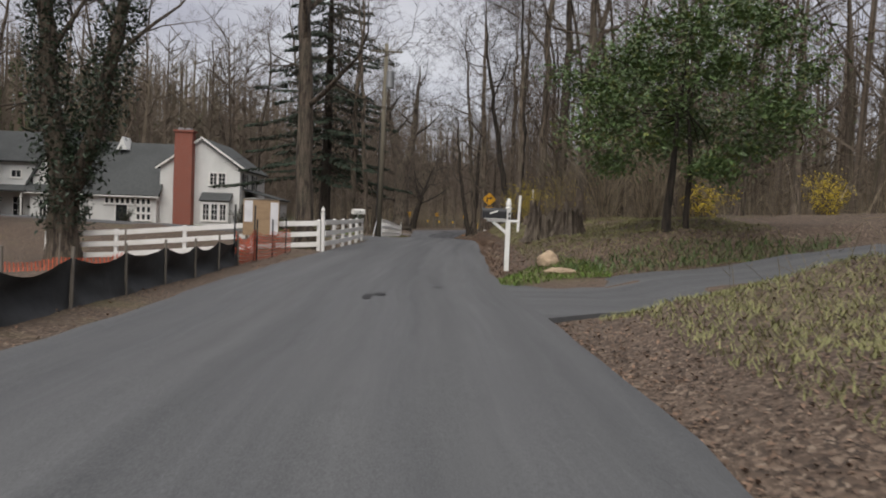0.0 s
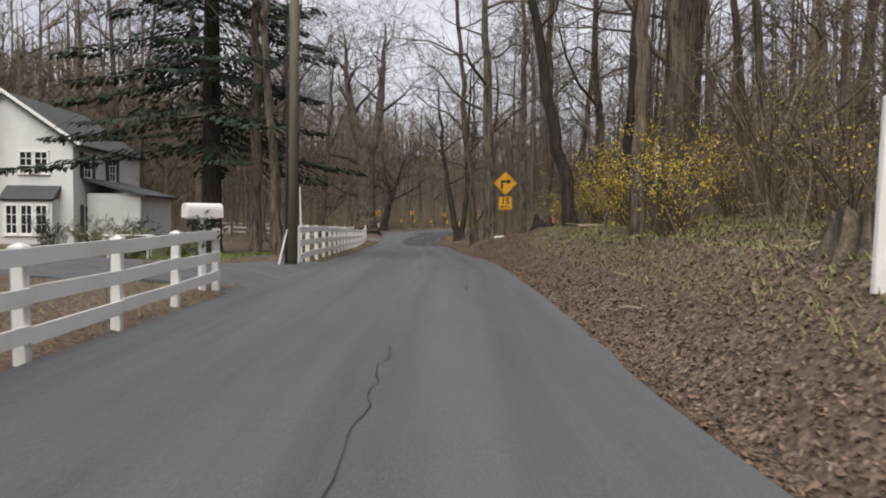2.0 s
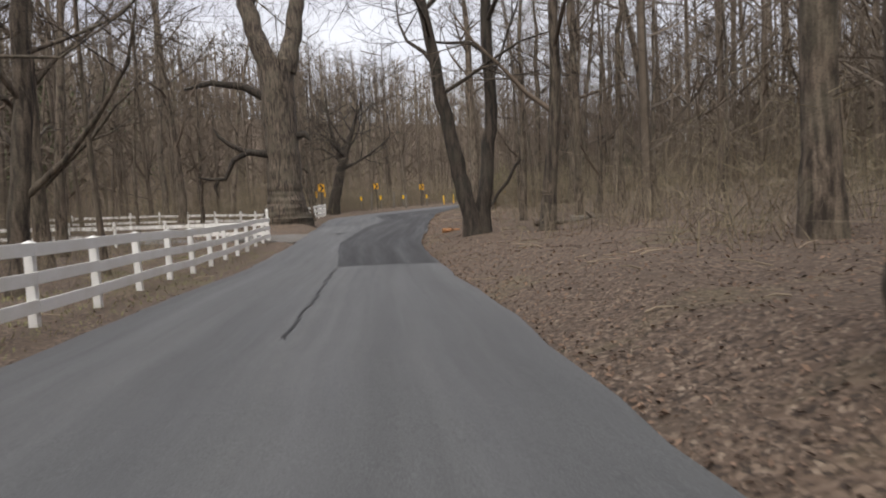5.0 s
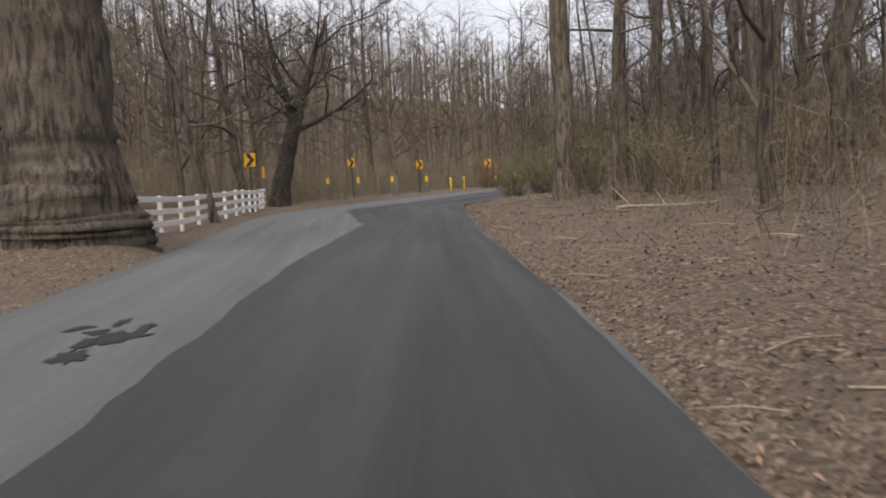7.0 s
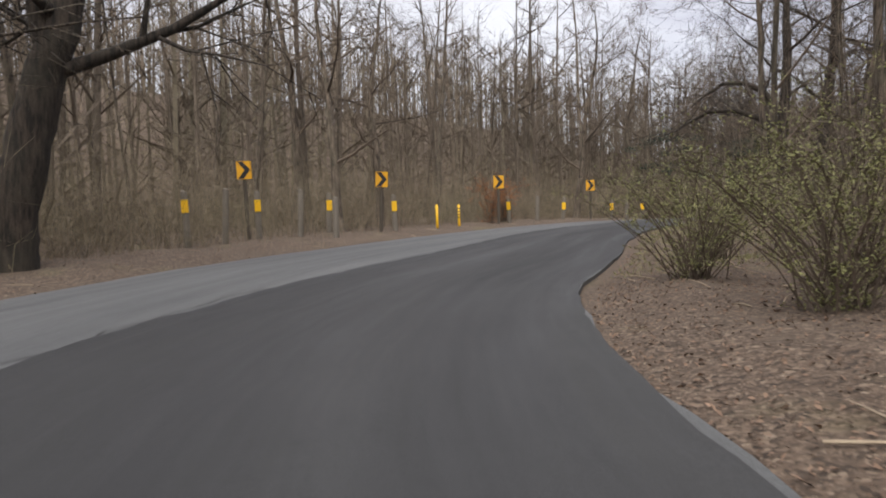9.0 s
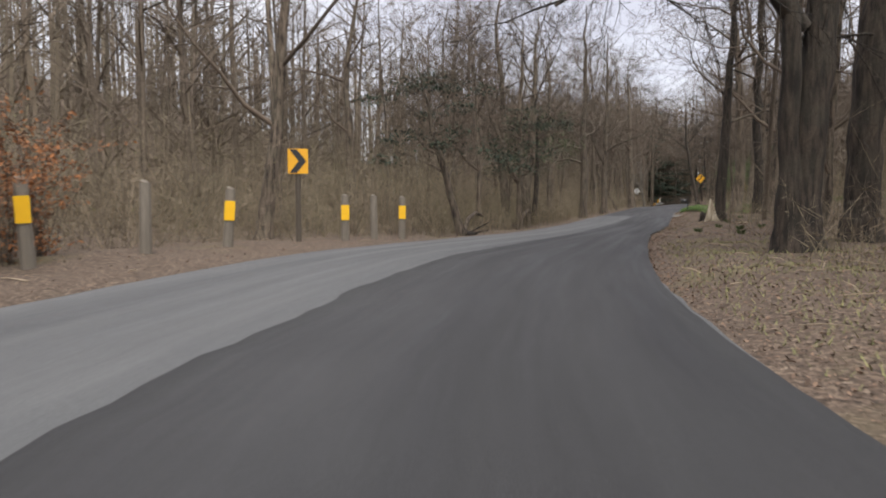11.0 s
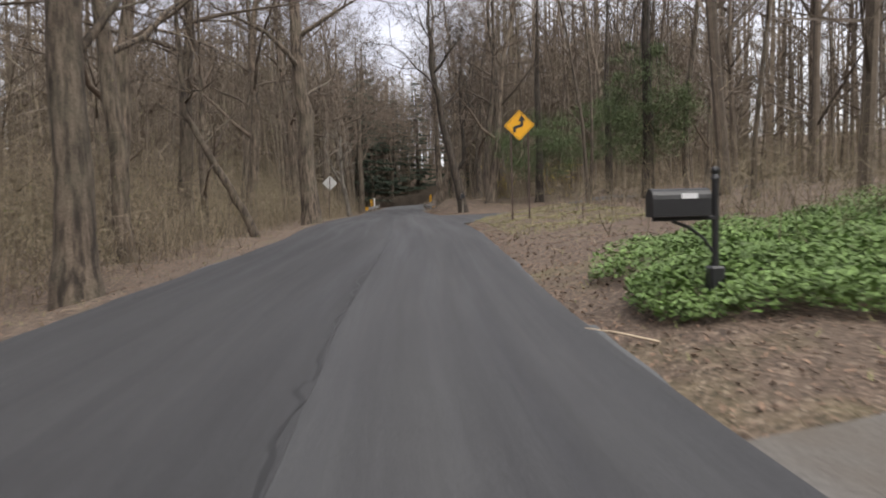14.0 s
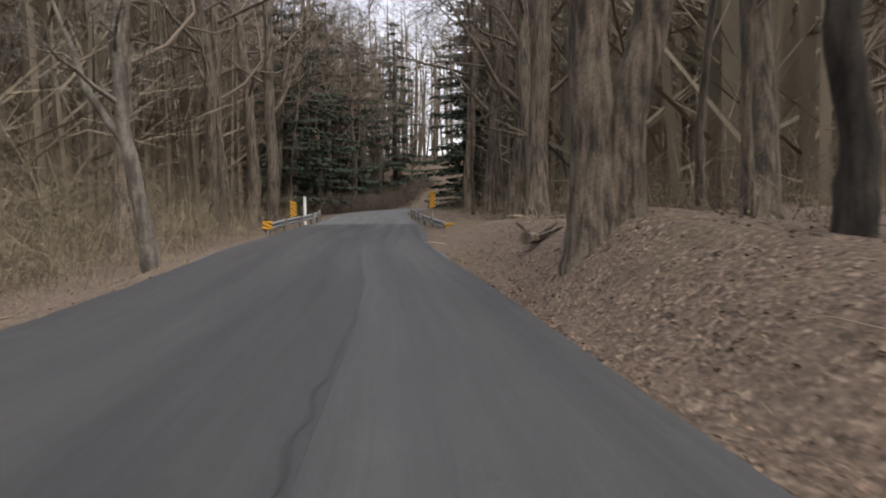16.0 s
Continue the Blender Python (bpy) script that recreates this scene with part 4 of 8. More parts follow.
# twin-stemmed dark tree
own_tree(3.75, 91.3, 201, [
    ([(-0.1, 0, -0.3), (-0.12, 0, 0), (-0.2, 0, 0.7), (-0.55, 0.1, 2.6), (-1.1, 0.2, 5.5), (-1.6, 0.3, 9), (-2.2, 0.6, 15)], [0.5, 0.42, 0.31, 0.27, 0.22, 0.17, 0.03], 11, 0.35, 6),
    ([(0.18, 0.1, -0.3), (0.2, 0.1, 0), (0.25, 0.1, 0.7), (0.5, 0.1, 2.6), (0.75, 0.2, 4.5), (0.7, 0.2, 9), (1.1, 0.4, 16)], [0.45, 0.38, 0.28, 0.25, 0.22, 0.17, 0.03], 11, 0.35, 6),
], "twin-stemmed leafless tree with dark bark at the road's edge", "bark_dark", "bark_dark")


# great old tree with broken limbs
def old_limbs(rng, trunk, crown):
    crown.tube([(-0.71, -0.28, 4.54), (-2.13, -0.57, 4.76), (-3.12, -0.71, 4.26), (-3.7, -0.85, 3.05), (-4.7, -0.99, 3.05), (-5.4, -1.14, 3.25)], [0.3, 0.22, 0.18, 0.14, 0.11, 0.05], 7)
    crown.tube([(-2.27, -0.57, 4.76), (-3.27, -0.71, 5.25), (-3.98, -0.71, 5.82), (-4.26, -0.71, 6.39)], [0.18, 0.16, 0.11, 0.04], 6)
    crown.tube([(-4.1, -0.9, 3.05), (-4.4, -0.9, 2.56), (-4.26, -0.9, 1.99)], [0.14, 0.11, 0.04], 5)
    crown.tube([(0.85, 0, 5.68), (1.56, -0.14, 5.82), (1.85, -0.14, 5.4)], [0.28, 0.23, 0.1], 6)
    crown.tube([(-0.71, 0, 8.24), (-2.27, -0.14, 9.09), (-4.26, -0.43, 9.37), (-5.96, -0.71, 8.95)], [0.31, 0.26, 0.2, 0.09], 7)
    for i, q in enumerate(trunk.v):
        low = max(0.0, 1 - max(q.z, 0) / 2.2) ** 1.6
        a = math.atan2(q.y, q.x)
        grow_by = 1 + low * (0.24 + 0.16 * math.sin(a * 4 + 0.7)) + 0.07 * noise.noise((q.x * 1.2, q.y * 1.2, q.z * 1.1))
        trunk.v[i] = Vector((q.x * grow_by, q.y * grow_by, q.z))


own_tree(-6.1, 115.7, 202, [
    ([(0, 0, -0.57), (0, 0, 0), (0, 0, 0.3), (0, 0, 0.6), (0, 0, 1.0), (0.02, 0, 1.6), (0.03, 0, 2.27), (0, 0, 3.6), (0, 0, 4.97), (-0.07, 0, 7.81), (-0.14, 0, 10.65)], [1.3, 1.28, 1.27, 1.25, 1.22, 1.18, 1.15, 1.12, 1.1, 1.08, 1.12], 0, 0.5, 3),
    ([(-0.43, 0, 9.94), (-1.42, 0, 12.78), (-2.27, 0.43, 17.04), (-2.84, 0.71, 24.14)], [0.71, 0.6, 0.43, 0.07], 8, 0.3, 6),
    ([(0.5, 0, 9.94), (1.28, 0.28, 12.78), (1.7, 0.43, 17.04), (2.13, 0.71, 25.56)], [0.71, 0.57, 0.43, 0.07], 8, 0.3, 6),
], "massive old tree with flared trunk and broken limbs", "bark", "bark_dark", old_limbs)

own_tree(-5.5, 150.6, 203, [
    ([(0, 0, -0.4), (0, 0, 0), (0.2, 0, 1.2), (0.7, 0.1, 3.4), (1.4, 0.2, 5.8), (2.3, 0.4, 8.5), (3.9, 0.6, 13)], [0.95, 0.85, 0.68, 0.58, 0.46, 0.32, 0.05], 12, 0.4, 7),
    ([(1.3, 0.1, 5.6), (1.0, 0.2, 7.4), (0.3, 0.4, 9.5), (-0.2, 0.6, 14)], [0.32, 0.26, 0.2, 0.04], 9, 0.2, 6),
], "dark leafless tree leaning over the bend in the road", "bark_dark", "bark_dark")

# shaggy pair inside the bend, one limb arching over the road
def arching(rng, trunk, crown):
    out = Vector((-0.937, 0.35, 0))
    for k, (z, n) in enumerate(((5.0, 1.0), (6.6, 0.8))):
        pts = [out * d * n + Vector((0, 0, z + dz)) for d, dz in ((0.1, 0), (0.9, 0.9), (2.2, 1.4), (3.7, 1.4), (4.9, 0.8), (5.8, 0.2))]
        crown.tube(pts, [0.24, 0.19, 0.15, 0.11, 0.08, 0.03], 7)
        for q in range(14):
            a = rng.randrange(1, 5)
            grow(rng, crown, pts[a].lerp(pts[a + 1], rng.random()), (rng.gauss(0, 0.8), rng.gauss(0, 0.8), rng.uniform(-0.5, 0.8)), 2.2, 0.035, 1, MID_SPEC)


own_tree(29.0, 170.2, 213, [
    ([(0, 0, -0.4), (0, 0, 0), (0.06, 0, 0.8), (0.2, -0.05, 3), (0.45, -0.15, 6), (0.6, -0.2, 10), (0.7, -0.2, 18)], [0.75, 0.62, 0.42, 0.36, 0.33, 0.25, 0.05], 9, 0.4, 7),
    ([(-0.3, 0.15, -0.3), (-0.3, 0.15, 0.4), (-0.25, 0.1, 2), (-0.35, 0.1, 4.5), (-0.6, 0.3, 8), (-0.7, 0.4, 14)], [0.4, 0.3, 0.22, 0.2, 0.14, 0.03], 8, 0.35, 6),
], "thick shaggy dark tree with an arching limb", "bark_dark", "bark_dark", arching)
own_tree(31.9, 170.4, 214, [
    ([(0, 0, -0.4), (0, 0, 0), (0.03, 0, 0.8), (0.1, 0, 3), (0.35, -0.1, 6), (0.9, -0.3, 10), (1.4, -0.5, 18)], [0.7, 0.58, 0.42, 0.38, 0.33, 0.25, 0.05], 10, 0.3, 7),
], "thick leafless tree with shaggy furrowed bark at the bend", "bark_dark", "bark_dark")

# trees with long level limbs on the straight
def long_limbs(rng, trunk, crown):
    for z, n in ((5.3, 1.0), (6.6, 1.25)):
        pts = [Vector((0, 0, z)), Vector((-0.8 * n, 1.1 * n, z + 0.45)), Vector((-1.7 * n, 2.2 * n, z + 0.25)), Vector((-2.3 * n, 3.0 * n, z - 0.2)), Vector((-3.3 * n, 4.3 * n, z + 0.2)), Vector((-4.0 * n, 5.2 * n, z - 0.3))]
        crown.tube(pts, [0.13, 0.11, 0.09, 0.07, 0.05, 0.02], 6)
        for _ in range(6):
            k = rng.randrange(1, 5)
            grow(rng, crown, pts[k], (rng.gauss(0, 1), rng.gauss(0, 1), rng.uniform(-0.3, 0.6)), 1.6, 0.03, 1, MID_SPEC)


pts, radii = upright(20, 0.33, (0.3, 0.2), 1.35)
own_tree(62.4, 212.6, 204, [(pts, radii, 9, 0.4, 5)], "tall leafless tree with long crooked level limbs", "bark", extra=long_limbs)
own_tree(43.6, 198.0, 205, [
    ([(0, 0, -0.3), (0, 0, 0), (0, 0, 1.2), (0.1, 0.05, 2.6), (0.6, 0.1, 5), (1.0, 0.3, 9), (1.3, 0.4, 14)], [0.5, 0.42, 0.36, 0.33, 0.26, 0.18, 0.03], 9, 0.42, 5),
    ([(0.0, 0, 2.3), (-0.8, 0.7, 4.2), (-1.6, 1.4, 7), (-2.2, 2.2, 11)], [0.24, 0.2, 0.14, 0.03], 9, 0.45, 4),
    ([(0, 0, 2.0), (-0.3, 0.2, 5), (-0.2, 0.2, 9), (0, 0.3, 13)], [0.2, 0.17, 0.12, 0.03], 8, 0.4, 4),
], "many-limbed leafless tree standing by the road", "bark", up=(0.35, 0.85))
own_tree(90.6, 232.9, 206, [upright(19, 0.42, (-0.5, 0.6), 1.35) + (9, 0.35, 5)], "thick leafless tree with mottled bark", "bark", "bark")
own_tree(83.3, 228.6, 207, [([(0, 0, -0.3), (0, 0, 0), (-0.3, 0.4, 1.2), (-1.1, 1.3, 3.4), (-1.6, 2.0, 5.0), (-1.6, 2.2, 8), (-1.8, 2.3, 12)], [0.24, 0.2, 0.16, 0.14, 0.12, 0.09, 0.02], 10, 0.35, 4)],
         "crooked leafless tree with a dark foot leaning from the road", "bark", up=(-0.2, 0.5))
own_tree(104.2, 232.6, 208, [([(0, 0, -0.3), (0, 0, 0), (-0.1, 0.1, 0.7), (-0.35, 0.35, 2.6), (-0.9, 0.9, 6), (-1.3, 1.4, 10), (-1.4, 1.6, 16)], [0.45, 0.38, 0.3, 0.26, 0.22, 0.17, 0.03], 9, 0.45, 5)],
         "leaning leafless tree with a dark trunk behind a letterbox", "bark_dark", "bark_dark")
own_tree(114.3, 241.5, 209, [
    ([(-0.12, 0.12, -0.6), (-0.12, 0.12, 0), (-0.12, 0.13, 0.8), (-0.15, 0.16, 3), (-0.22, 0.22, 6), (-0.3, 0.3, 11), (-0.3, 0.3, 18)], [0.46, 0.36, 0.27, 0.25, 0.22, 0.18, 0.04], 9, 0.4, 6),
    ([(0.14, -0.18, -0.6), (0.14, -0.18, 0.4), (0.16, -0.2, 1.5), (0.3, -0.4, 2.4), (0.45, -0.62, 3.6), (0.6, -0.8, 6), (0.8, -1.0, 12)], [0.42, 0.3, 0.26, 0.25, 0.21, 0.16, 0.03], 8, 0.4, 5),
], "double-trunked tree with furrowed bark near the bridge", "bark", "bark")
own_tree(116.7, 254.2, 210, [([(0, 0, -0.3), (0, 0, 0), (-0.1, 0.2, 1.5), (-0.3, 0.5, 3.4), (-0.4, 0.6, 5.5), (-0.3, 0.6, 8)], [0.3, 0.26, 0.2, 0.17, 0.15, 0.06], 5, 0.4, 3),
                             ([(-0.3, 0.5, 3.3), (-0.9, 1.1, 4.6), (-1.4, 1.7, 7)], [0.12, 0.1, 0.03], 4, 0.3, 2)], "pale dead tree with peeling bark", "bark_pale", "bark_pale")
own_tree(46.0, 185.1, 211, [upright(15, 0.25, (0.7, -0.3), 1.5) + (8, 0.35, 5)], "dark leafless tree beside a split white stump", "bark_dark", "bark")
own_tree(4.15, 39.5, 212, [([(0, 0, -0.4), (0, 0, 0.3), (0.02, 0, 3), (-0.03, 0, 6), (-0.05, 0, 9.2)], [0.19, 0.16, 0.13, 0.125, 0.1], 0, 0.5, 1)], "broken-topped pale dead trunk on the bank", "bark", "bark",
         lambda rng, t, c: c.tube([(0.1, 0, 1.5), (0.5, 0.1, 2.6), (0.6, 0.1, 4.2), (0.35, 0, 6)], [0.03, 0.03, 0.025, 0.01], 4))


# ---- evergreens ----
def spruce(x, y, h, reach, seed, label, low=0.05, droop=0.35, name="spruce_tree", tiers=26, fine=1.0, gaps=0.0):
    rng = random.Random(seed)
    KEPT.append((x, y))
    top = thing(name, pose(x, y, ground_at(x, y) - 0.1), label, "tree")
    trunk = Wood()
    trunk.tube([(0, 0, -0.2), (0, 0, 0.5), (0.05, 0, h * 0.5), (0, 0.05, h)], [h * 0.022, h * 0.017, h * 0.011, 0.02], 9)
    v, f = [], []
    for i in range(tiers):
        u = low + (1 - low) * (i / tiers) ** 0.95
        n = 6 if u < 0.7 else 5
        for k in range(n):
            if rng.random() < gaps:
                continue
            a = k * 6.283 / n + i * 1.1 + rng.uniform(-0.35, 0.35)
            ln = reach * (1 - u) ** 0.8 * rng.uniform(0.6, 1.15) + 0.25
            p = Vector((0, 0, h * u + rng.uniform(-0.5, 0.5)))
            sink = droop * rng.uniform(0.5, 1.4)
            d = Vector((math.cos(a), math.sin(a), 0))
            pts = [p + d * ln * s + Vector((0, 0, -sink * ln * (s**1.3) + sink * 0.7 * ln * max(s - 0.6, 0))) for s in (0, 0.35, 0.7, 1.0)]
            trunk.tube(pts, [0.05, 0.035, 0.022, 0.008], 4)
            side = Vector((-d.y, d.x, 0))
            m = int(ln * 15 * fine)
            for j in range(m):
                s = rng.uniform(0.12, 1.0)
                ii = 0 if s < 0.35 else (1 if s < 0.7 else 2)
                q = pts[ii].lerp(pts[ii + 1], ((s - (0, 0.35, 0.7)[ii]) / 0.35))
                w = ln * 0.3 * (1.05 - s * 0.75)
                off = rng.uniform(-1, 1)
                q = q + side * w * off
                way = (d * rng.uniform(0.2, 0.9) + side * (0.6 if off > 0 else -0.6) + Vector((0, 0, rng.uniform(-0.75, -0.1)))).normalized() * rng.uniform(0.4, 0.85) / fine**0.6
                nrm = way.cross(Vector((rng.gauss(0, 0.6), rng.gauss(0, 0.6), 1))).normalized() * rng.uniform(0.06, 0.13) / fine**0.8
                b = len(v)
                v += [q - nrm, q + way * 0.6 - nrm * 1.2, q + way, q + way * 0.6 + nrm * 1.2, q + nrm]
                f += [(b, b + 1, b + 2, b + 3, b + 4)]
    raw("trunk", trunk.v, trunk.f, M["bark_dark"], top, smooth=True)
    raw("crown", v, f, M["needle"], top)
    return top


spruce(-8.7, 56.0, 25, 8.8, 301, "tall dark spruce with drooping boughs behind the fence", low=0.19, tiers=18, droop=0.36, fine=3.6)
spruce(-27.0, 36.0, 20, 5.0, 303, "dark conifer in the yard beyond the silt fence", droop=0.1)
for px_, py_, h in ((160.5, 290.5, 27), (165.5, 294.5, 23), (171.0, 297.0, 26), (178.5, 298.5, 22), (153.5, 286.5, 20), (170.0, 277.5, 24), (163.5, 272.5, 21), (181.0, 281.5, 25), (188.0, 300.0, 24)):
    spruce(px_, py_, h, 6.2, int(px_ * 10), "tall dark pine beyond the bridge", low=0.06, name="pine_tree", droop=0.12, tiers=20, fine=1.9, gaps=0.3)


def leafy_tree(x, y, seed, stems, centre, radii, count, label, name, mats=("holly", "holly_light"), size=0.075, light=0.12):
    """A broad-leaved evergreen: stems, limbs and a crown of clumps of leaves with gaps."""
    rng = random.Random(seed)
    KEPT.append((x, y))
    top = thing(name, pose(x, y, ground_at(x, y) - 0.1), label, "tree")
    trunk, limbs = Wood(), Wood()
    clumps = []
    for n in range(95):
        while True:
            d = Vector((rng.uniform(-1, 1), rng.uniform(-1, 1), rng.uniform(-1, 1)))
            if 0.25 < d.length < 1:
                break
        clumps.append(Vector(centre) + Vector((d.x * radii[0], d.y * radii[1], d.z * radii[2] * (0.85 if d.z < 0 else 1))))
    for pts, rr in stems:
        trunk.tube(pts, rr, 9)
    for c in clumps[::5]:
        base = Vector(rng.choice(stems)[0][-1]).lerp(Vector(centre), rng.uniform(0, 0.5))
        limbs.tube([base, base.lerp(c, 0.5) + Vector((0, 0, 0.25)), c], [0.028, 0.016, 0.006], 4)
    spots = [[], []]
    for c in clumps:
        s = rng.uniform(0.35, 0.75)
        for _ in range(count):
            q = c + Vector((rng.gauss(0, s * 0.6), rng.gauss(0, s * 0.6), rng.gauss(0, s * 0.38)))
            spots[1 if rng.random() < light else 0].append(q)
    raw("trunk", trunk.v, trunk.f, M["bark_dark"], top, smooth=True)
    raw("limb_frame", limbs.v, limbs.f, M["bark_dark"], top)
    leaves("crown", spots[0], M[mats[0]], size, rng, 0.7, top)
    leaves("new_leaves", spots[1], M[mats[1]], size, rng, 0.7, top, "yellow-green leaves")
    return top


leafy_tree(6.1, 19.4, 401, [([(-0.15, 0, -0.2), (-0.15, 0, 0.6), (-0.05, 0, 1.7), (0, 0, 3.0)], [0.14, 0.11, 0.09, 0.05]), ([(0.4, 0.1, -0.2), (0.38, 0.1, 0.6), (0.45, 0.1, 1.8), (0.3, 0, 3.0)], [0.1, 0.08, 0.07, 0.04])],
           (0.2, 0.1, 3.6), (3.4, 3.1, 2.9), 250, "dense glossy broad-leaved evergreen on two slim trunks", "holly_tree")


M["hemlock"] = mat("soft_evergreen_sprays", (0.074, 0.104, 0.036), (0.047, 0.068, 0.026), 0.8, 4, 0.8, 0.6, 0, spread=0.25)
for hx, hy, seed, h, rx, label in ((110.3, 230.2, 404, 4.0, 3.2, "broad soft green hemlock beyond the side road"), (115.0, 227.0, 405, 4.4, 3.2, "broad soft green hemlock beyond the side road"), (99.4, 218.4, 406, 4.6, 2.4, "green hemlock in the woods near the side road")):
    leafy_tree(hx, hy, seed, [([(0, 0, -0.3), (0, 0, 0.5), (0.1, 0, 4), (0.05, 0.1, 8), (0.2, 0, 15)], [0.42, 0.32, 0.26, 0.2, 0.04])], (0, 0, h), (rx, rx, h - 1.3), 260, label, "hemlock_tree", ("hemlock", "hemlock"), 0.052)


leafy_tree(48.8, 203.4, 408, [([(0, 0, -0.3), (0, 0, 0.4), (0.2, 0, 2.5), (0.5, 0.2, 5), (0.4, 0.3, 8.5)], [0.3, 0.24, 0.19, 0.14, 0.05])], (0.4, 0.2, 6.0), (3.2, 3.2, 2.7), 34, "open-crowned pine with sparse green tufts beside the road", "pine_tree", ("hemlock", "needle"), 0.085, 0.4)


def ivy_tree(x, y):
    rng = random.Random(402)
    t = own_tree(x, y, 402, [
        ([(0, 0, -0.3), (0, 0, 0), (0, 0, 1.0), (0.0, 0, 3), (-0.5, 0, 5.5), (-0.8, 0, 9), (-0.9, 0, 15)], [0.85, 0.75, 0.55, 0.5, 0.36, 0.28, 0.05], 7, 0.5, 5),
        ([(0.2, 0, 2.8), (0.9, 0, 4.5), (1.5, 0, 7), (2.1, 0, 10), (2.6, 0, 15)], [0.34, 0.3, 0.25, 0.2, 0.05], 7, 0.4, 5),
    ], "old tree thickly wrapped in dark ivy beyond the silt fence", "bark")
    spots = []
    for pts, n in ((((0, 0, 1.4), (0, 0, 3), (-0.5, 0, 5.5), (-0.8, 0, 9), (-0.85, 0, 12)), 5200), (((0.2, 0, 2.8), (0.9, 0, 4.5), (1.5, 0, 7), (2.1, 0, 10)), 3400)):
        line = [Vector(p) for p in pts]
        for _ in range(n):
            u = rng.random() ** 0.8 * (len(line) - 1.01)
            q = line[int(u)].lerp(line[int(u) + 1], u % 1)
            a, r = rng.uniform(0, 6.28), abs(rng.gauss(0.62, 0.2))
            spots.append(q + Vector((math.cos(a) * r, math.sin(a) * r, rng.gauss(0, 0.15))))
    leaves("ivy", spots, M["ivy"], 0.1, rng, 0.8, t, "dark ivy leaves")


ivy_tree(-13.4, 26.5)


# leaning cedars with level branches on the outside of the straight
def cedar(x, y, seed, lean, label):
    rng = random.Random(seed)
    t = own_tree(x, y, seed, [([(0, 0, -0.3), (0, 0, 0), (lean[0] * 0.2, lean[1] * 0.2, 1.6), (lean[0] * 0.6, lean[1] * 0.6, 4.2), (lean[0], lean[1], 7.5)], [0.28, 0.22, 0.17, 0.12, 0.03], 16, 0.38, 3.0),
                               ([(0.1, 0.1, 0), (0.7, 0.5, 0.9), (1.5, 1.0, 1.2), (2.3, 1.5, 1.0)], [0.13, 0.11, 0.09, 0.03], 0, 0.3, 2)],
                 label, "bark", "bark", up=(-0.1, 0.4), name="cedar_tree")
    spots = []
    for _ in range(16):
        c = Vector((rng.gauss(lean[0] * 0.6, 1.4), rng.gauss(lean[1] * 0.6, 1.4), rng.uniform(3.4, 7.5)))
        spots += [c + Vector((rng.gauss(0, 0.45), rng.gauss(0, 0.45), rng.gauss(0, 0.18))) for _ in range(120)]
    leaves("foliage", spots, M["needle"], 0.085, rng, 0.7, t, "sparse dark green sprays")


cedar(32.6, 189.0, 411, (-1.6, 1.0), "leaning cedar with sparse dark sprays beside the road")
cedar(41.2, 195.6, 412, (0.3, 0.2), "cedar with level limbs and sparse dark sprays")


# ---- white board fences ----
def post_parts(top, h, finial):
    bm = box(bmesh.new(), 0, 0, h / 2 - 0.1, 0.125, 0.125, h + 0.2, 0.008)
    p = part("post", bm, M["white"], top)
    bm = bmesh.new()
    box(bm, 0, 0, h + 0.012, 0.155, 0.155, 0.03, 0.006)
    if finial:
        bmesh.ops.create_cone(bm, cap_ends=True, segments=10, radius1=0.05, radius2=0.035, depth=0.06, matrix=Matrix.Translation((0, 0, h + 0.05)))
        bmesh.ops.create_uvsphere(bm, u_segments=10, v_segments=7, radius=0.075, matrix=Matrix.Translation((0, 0, h + 0.13)) @ Matrix.Diagonal((1, 1, 1.15, 1)))
        bmesh.ops.create_cone(bm, cap_ends=True, segments=8, radius1=0.03, radius2=0.004, depth=0.07, matrix=Matrix.Translation((0, 0, h + 0.24)))
    else:
        bmesh.ops.create_cone(bm, cap_ends=True, segments=4, radius1=0.095, radius2=0.01, depth=0.03, matrix=Matrix.Translation((0, 0, h + 0.04)) @ Matrix.Rotation(radians(45), 4, "Z"))
    part("post_cap", bm, M["white"], p)


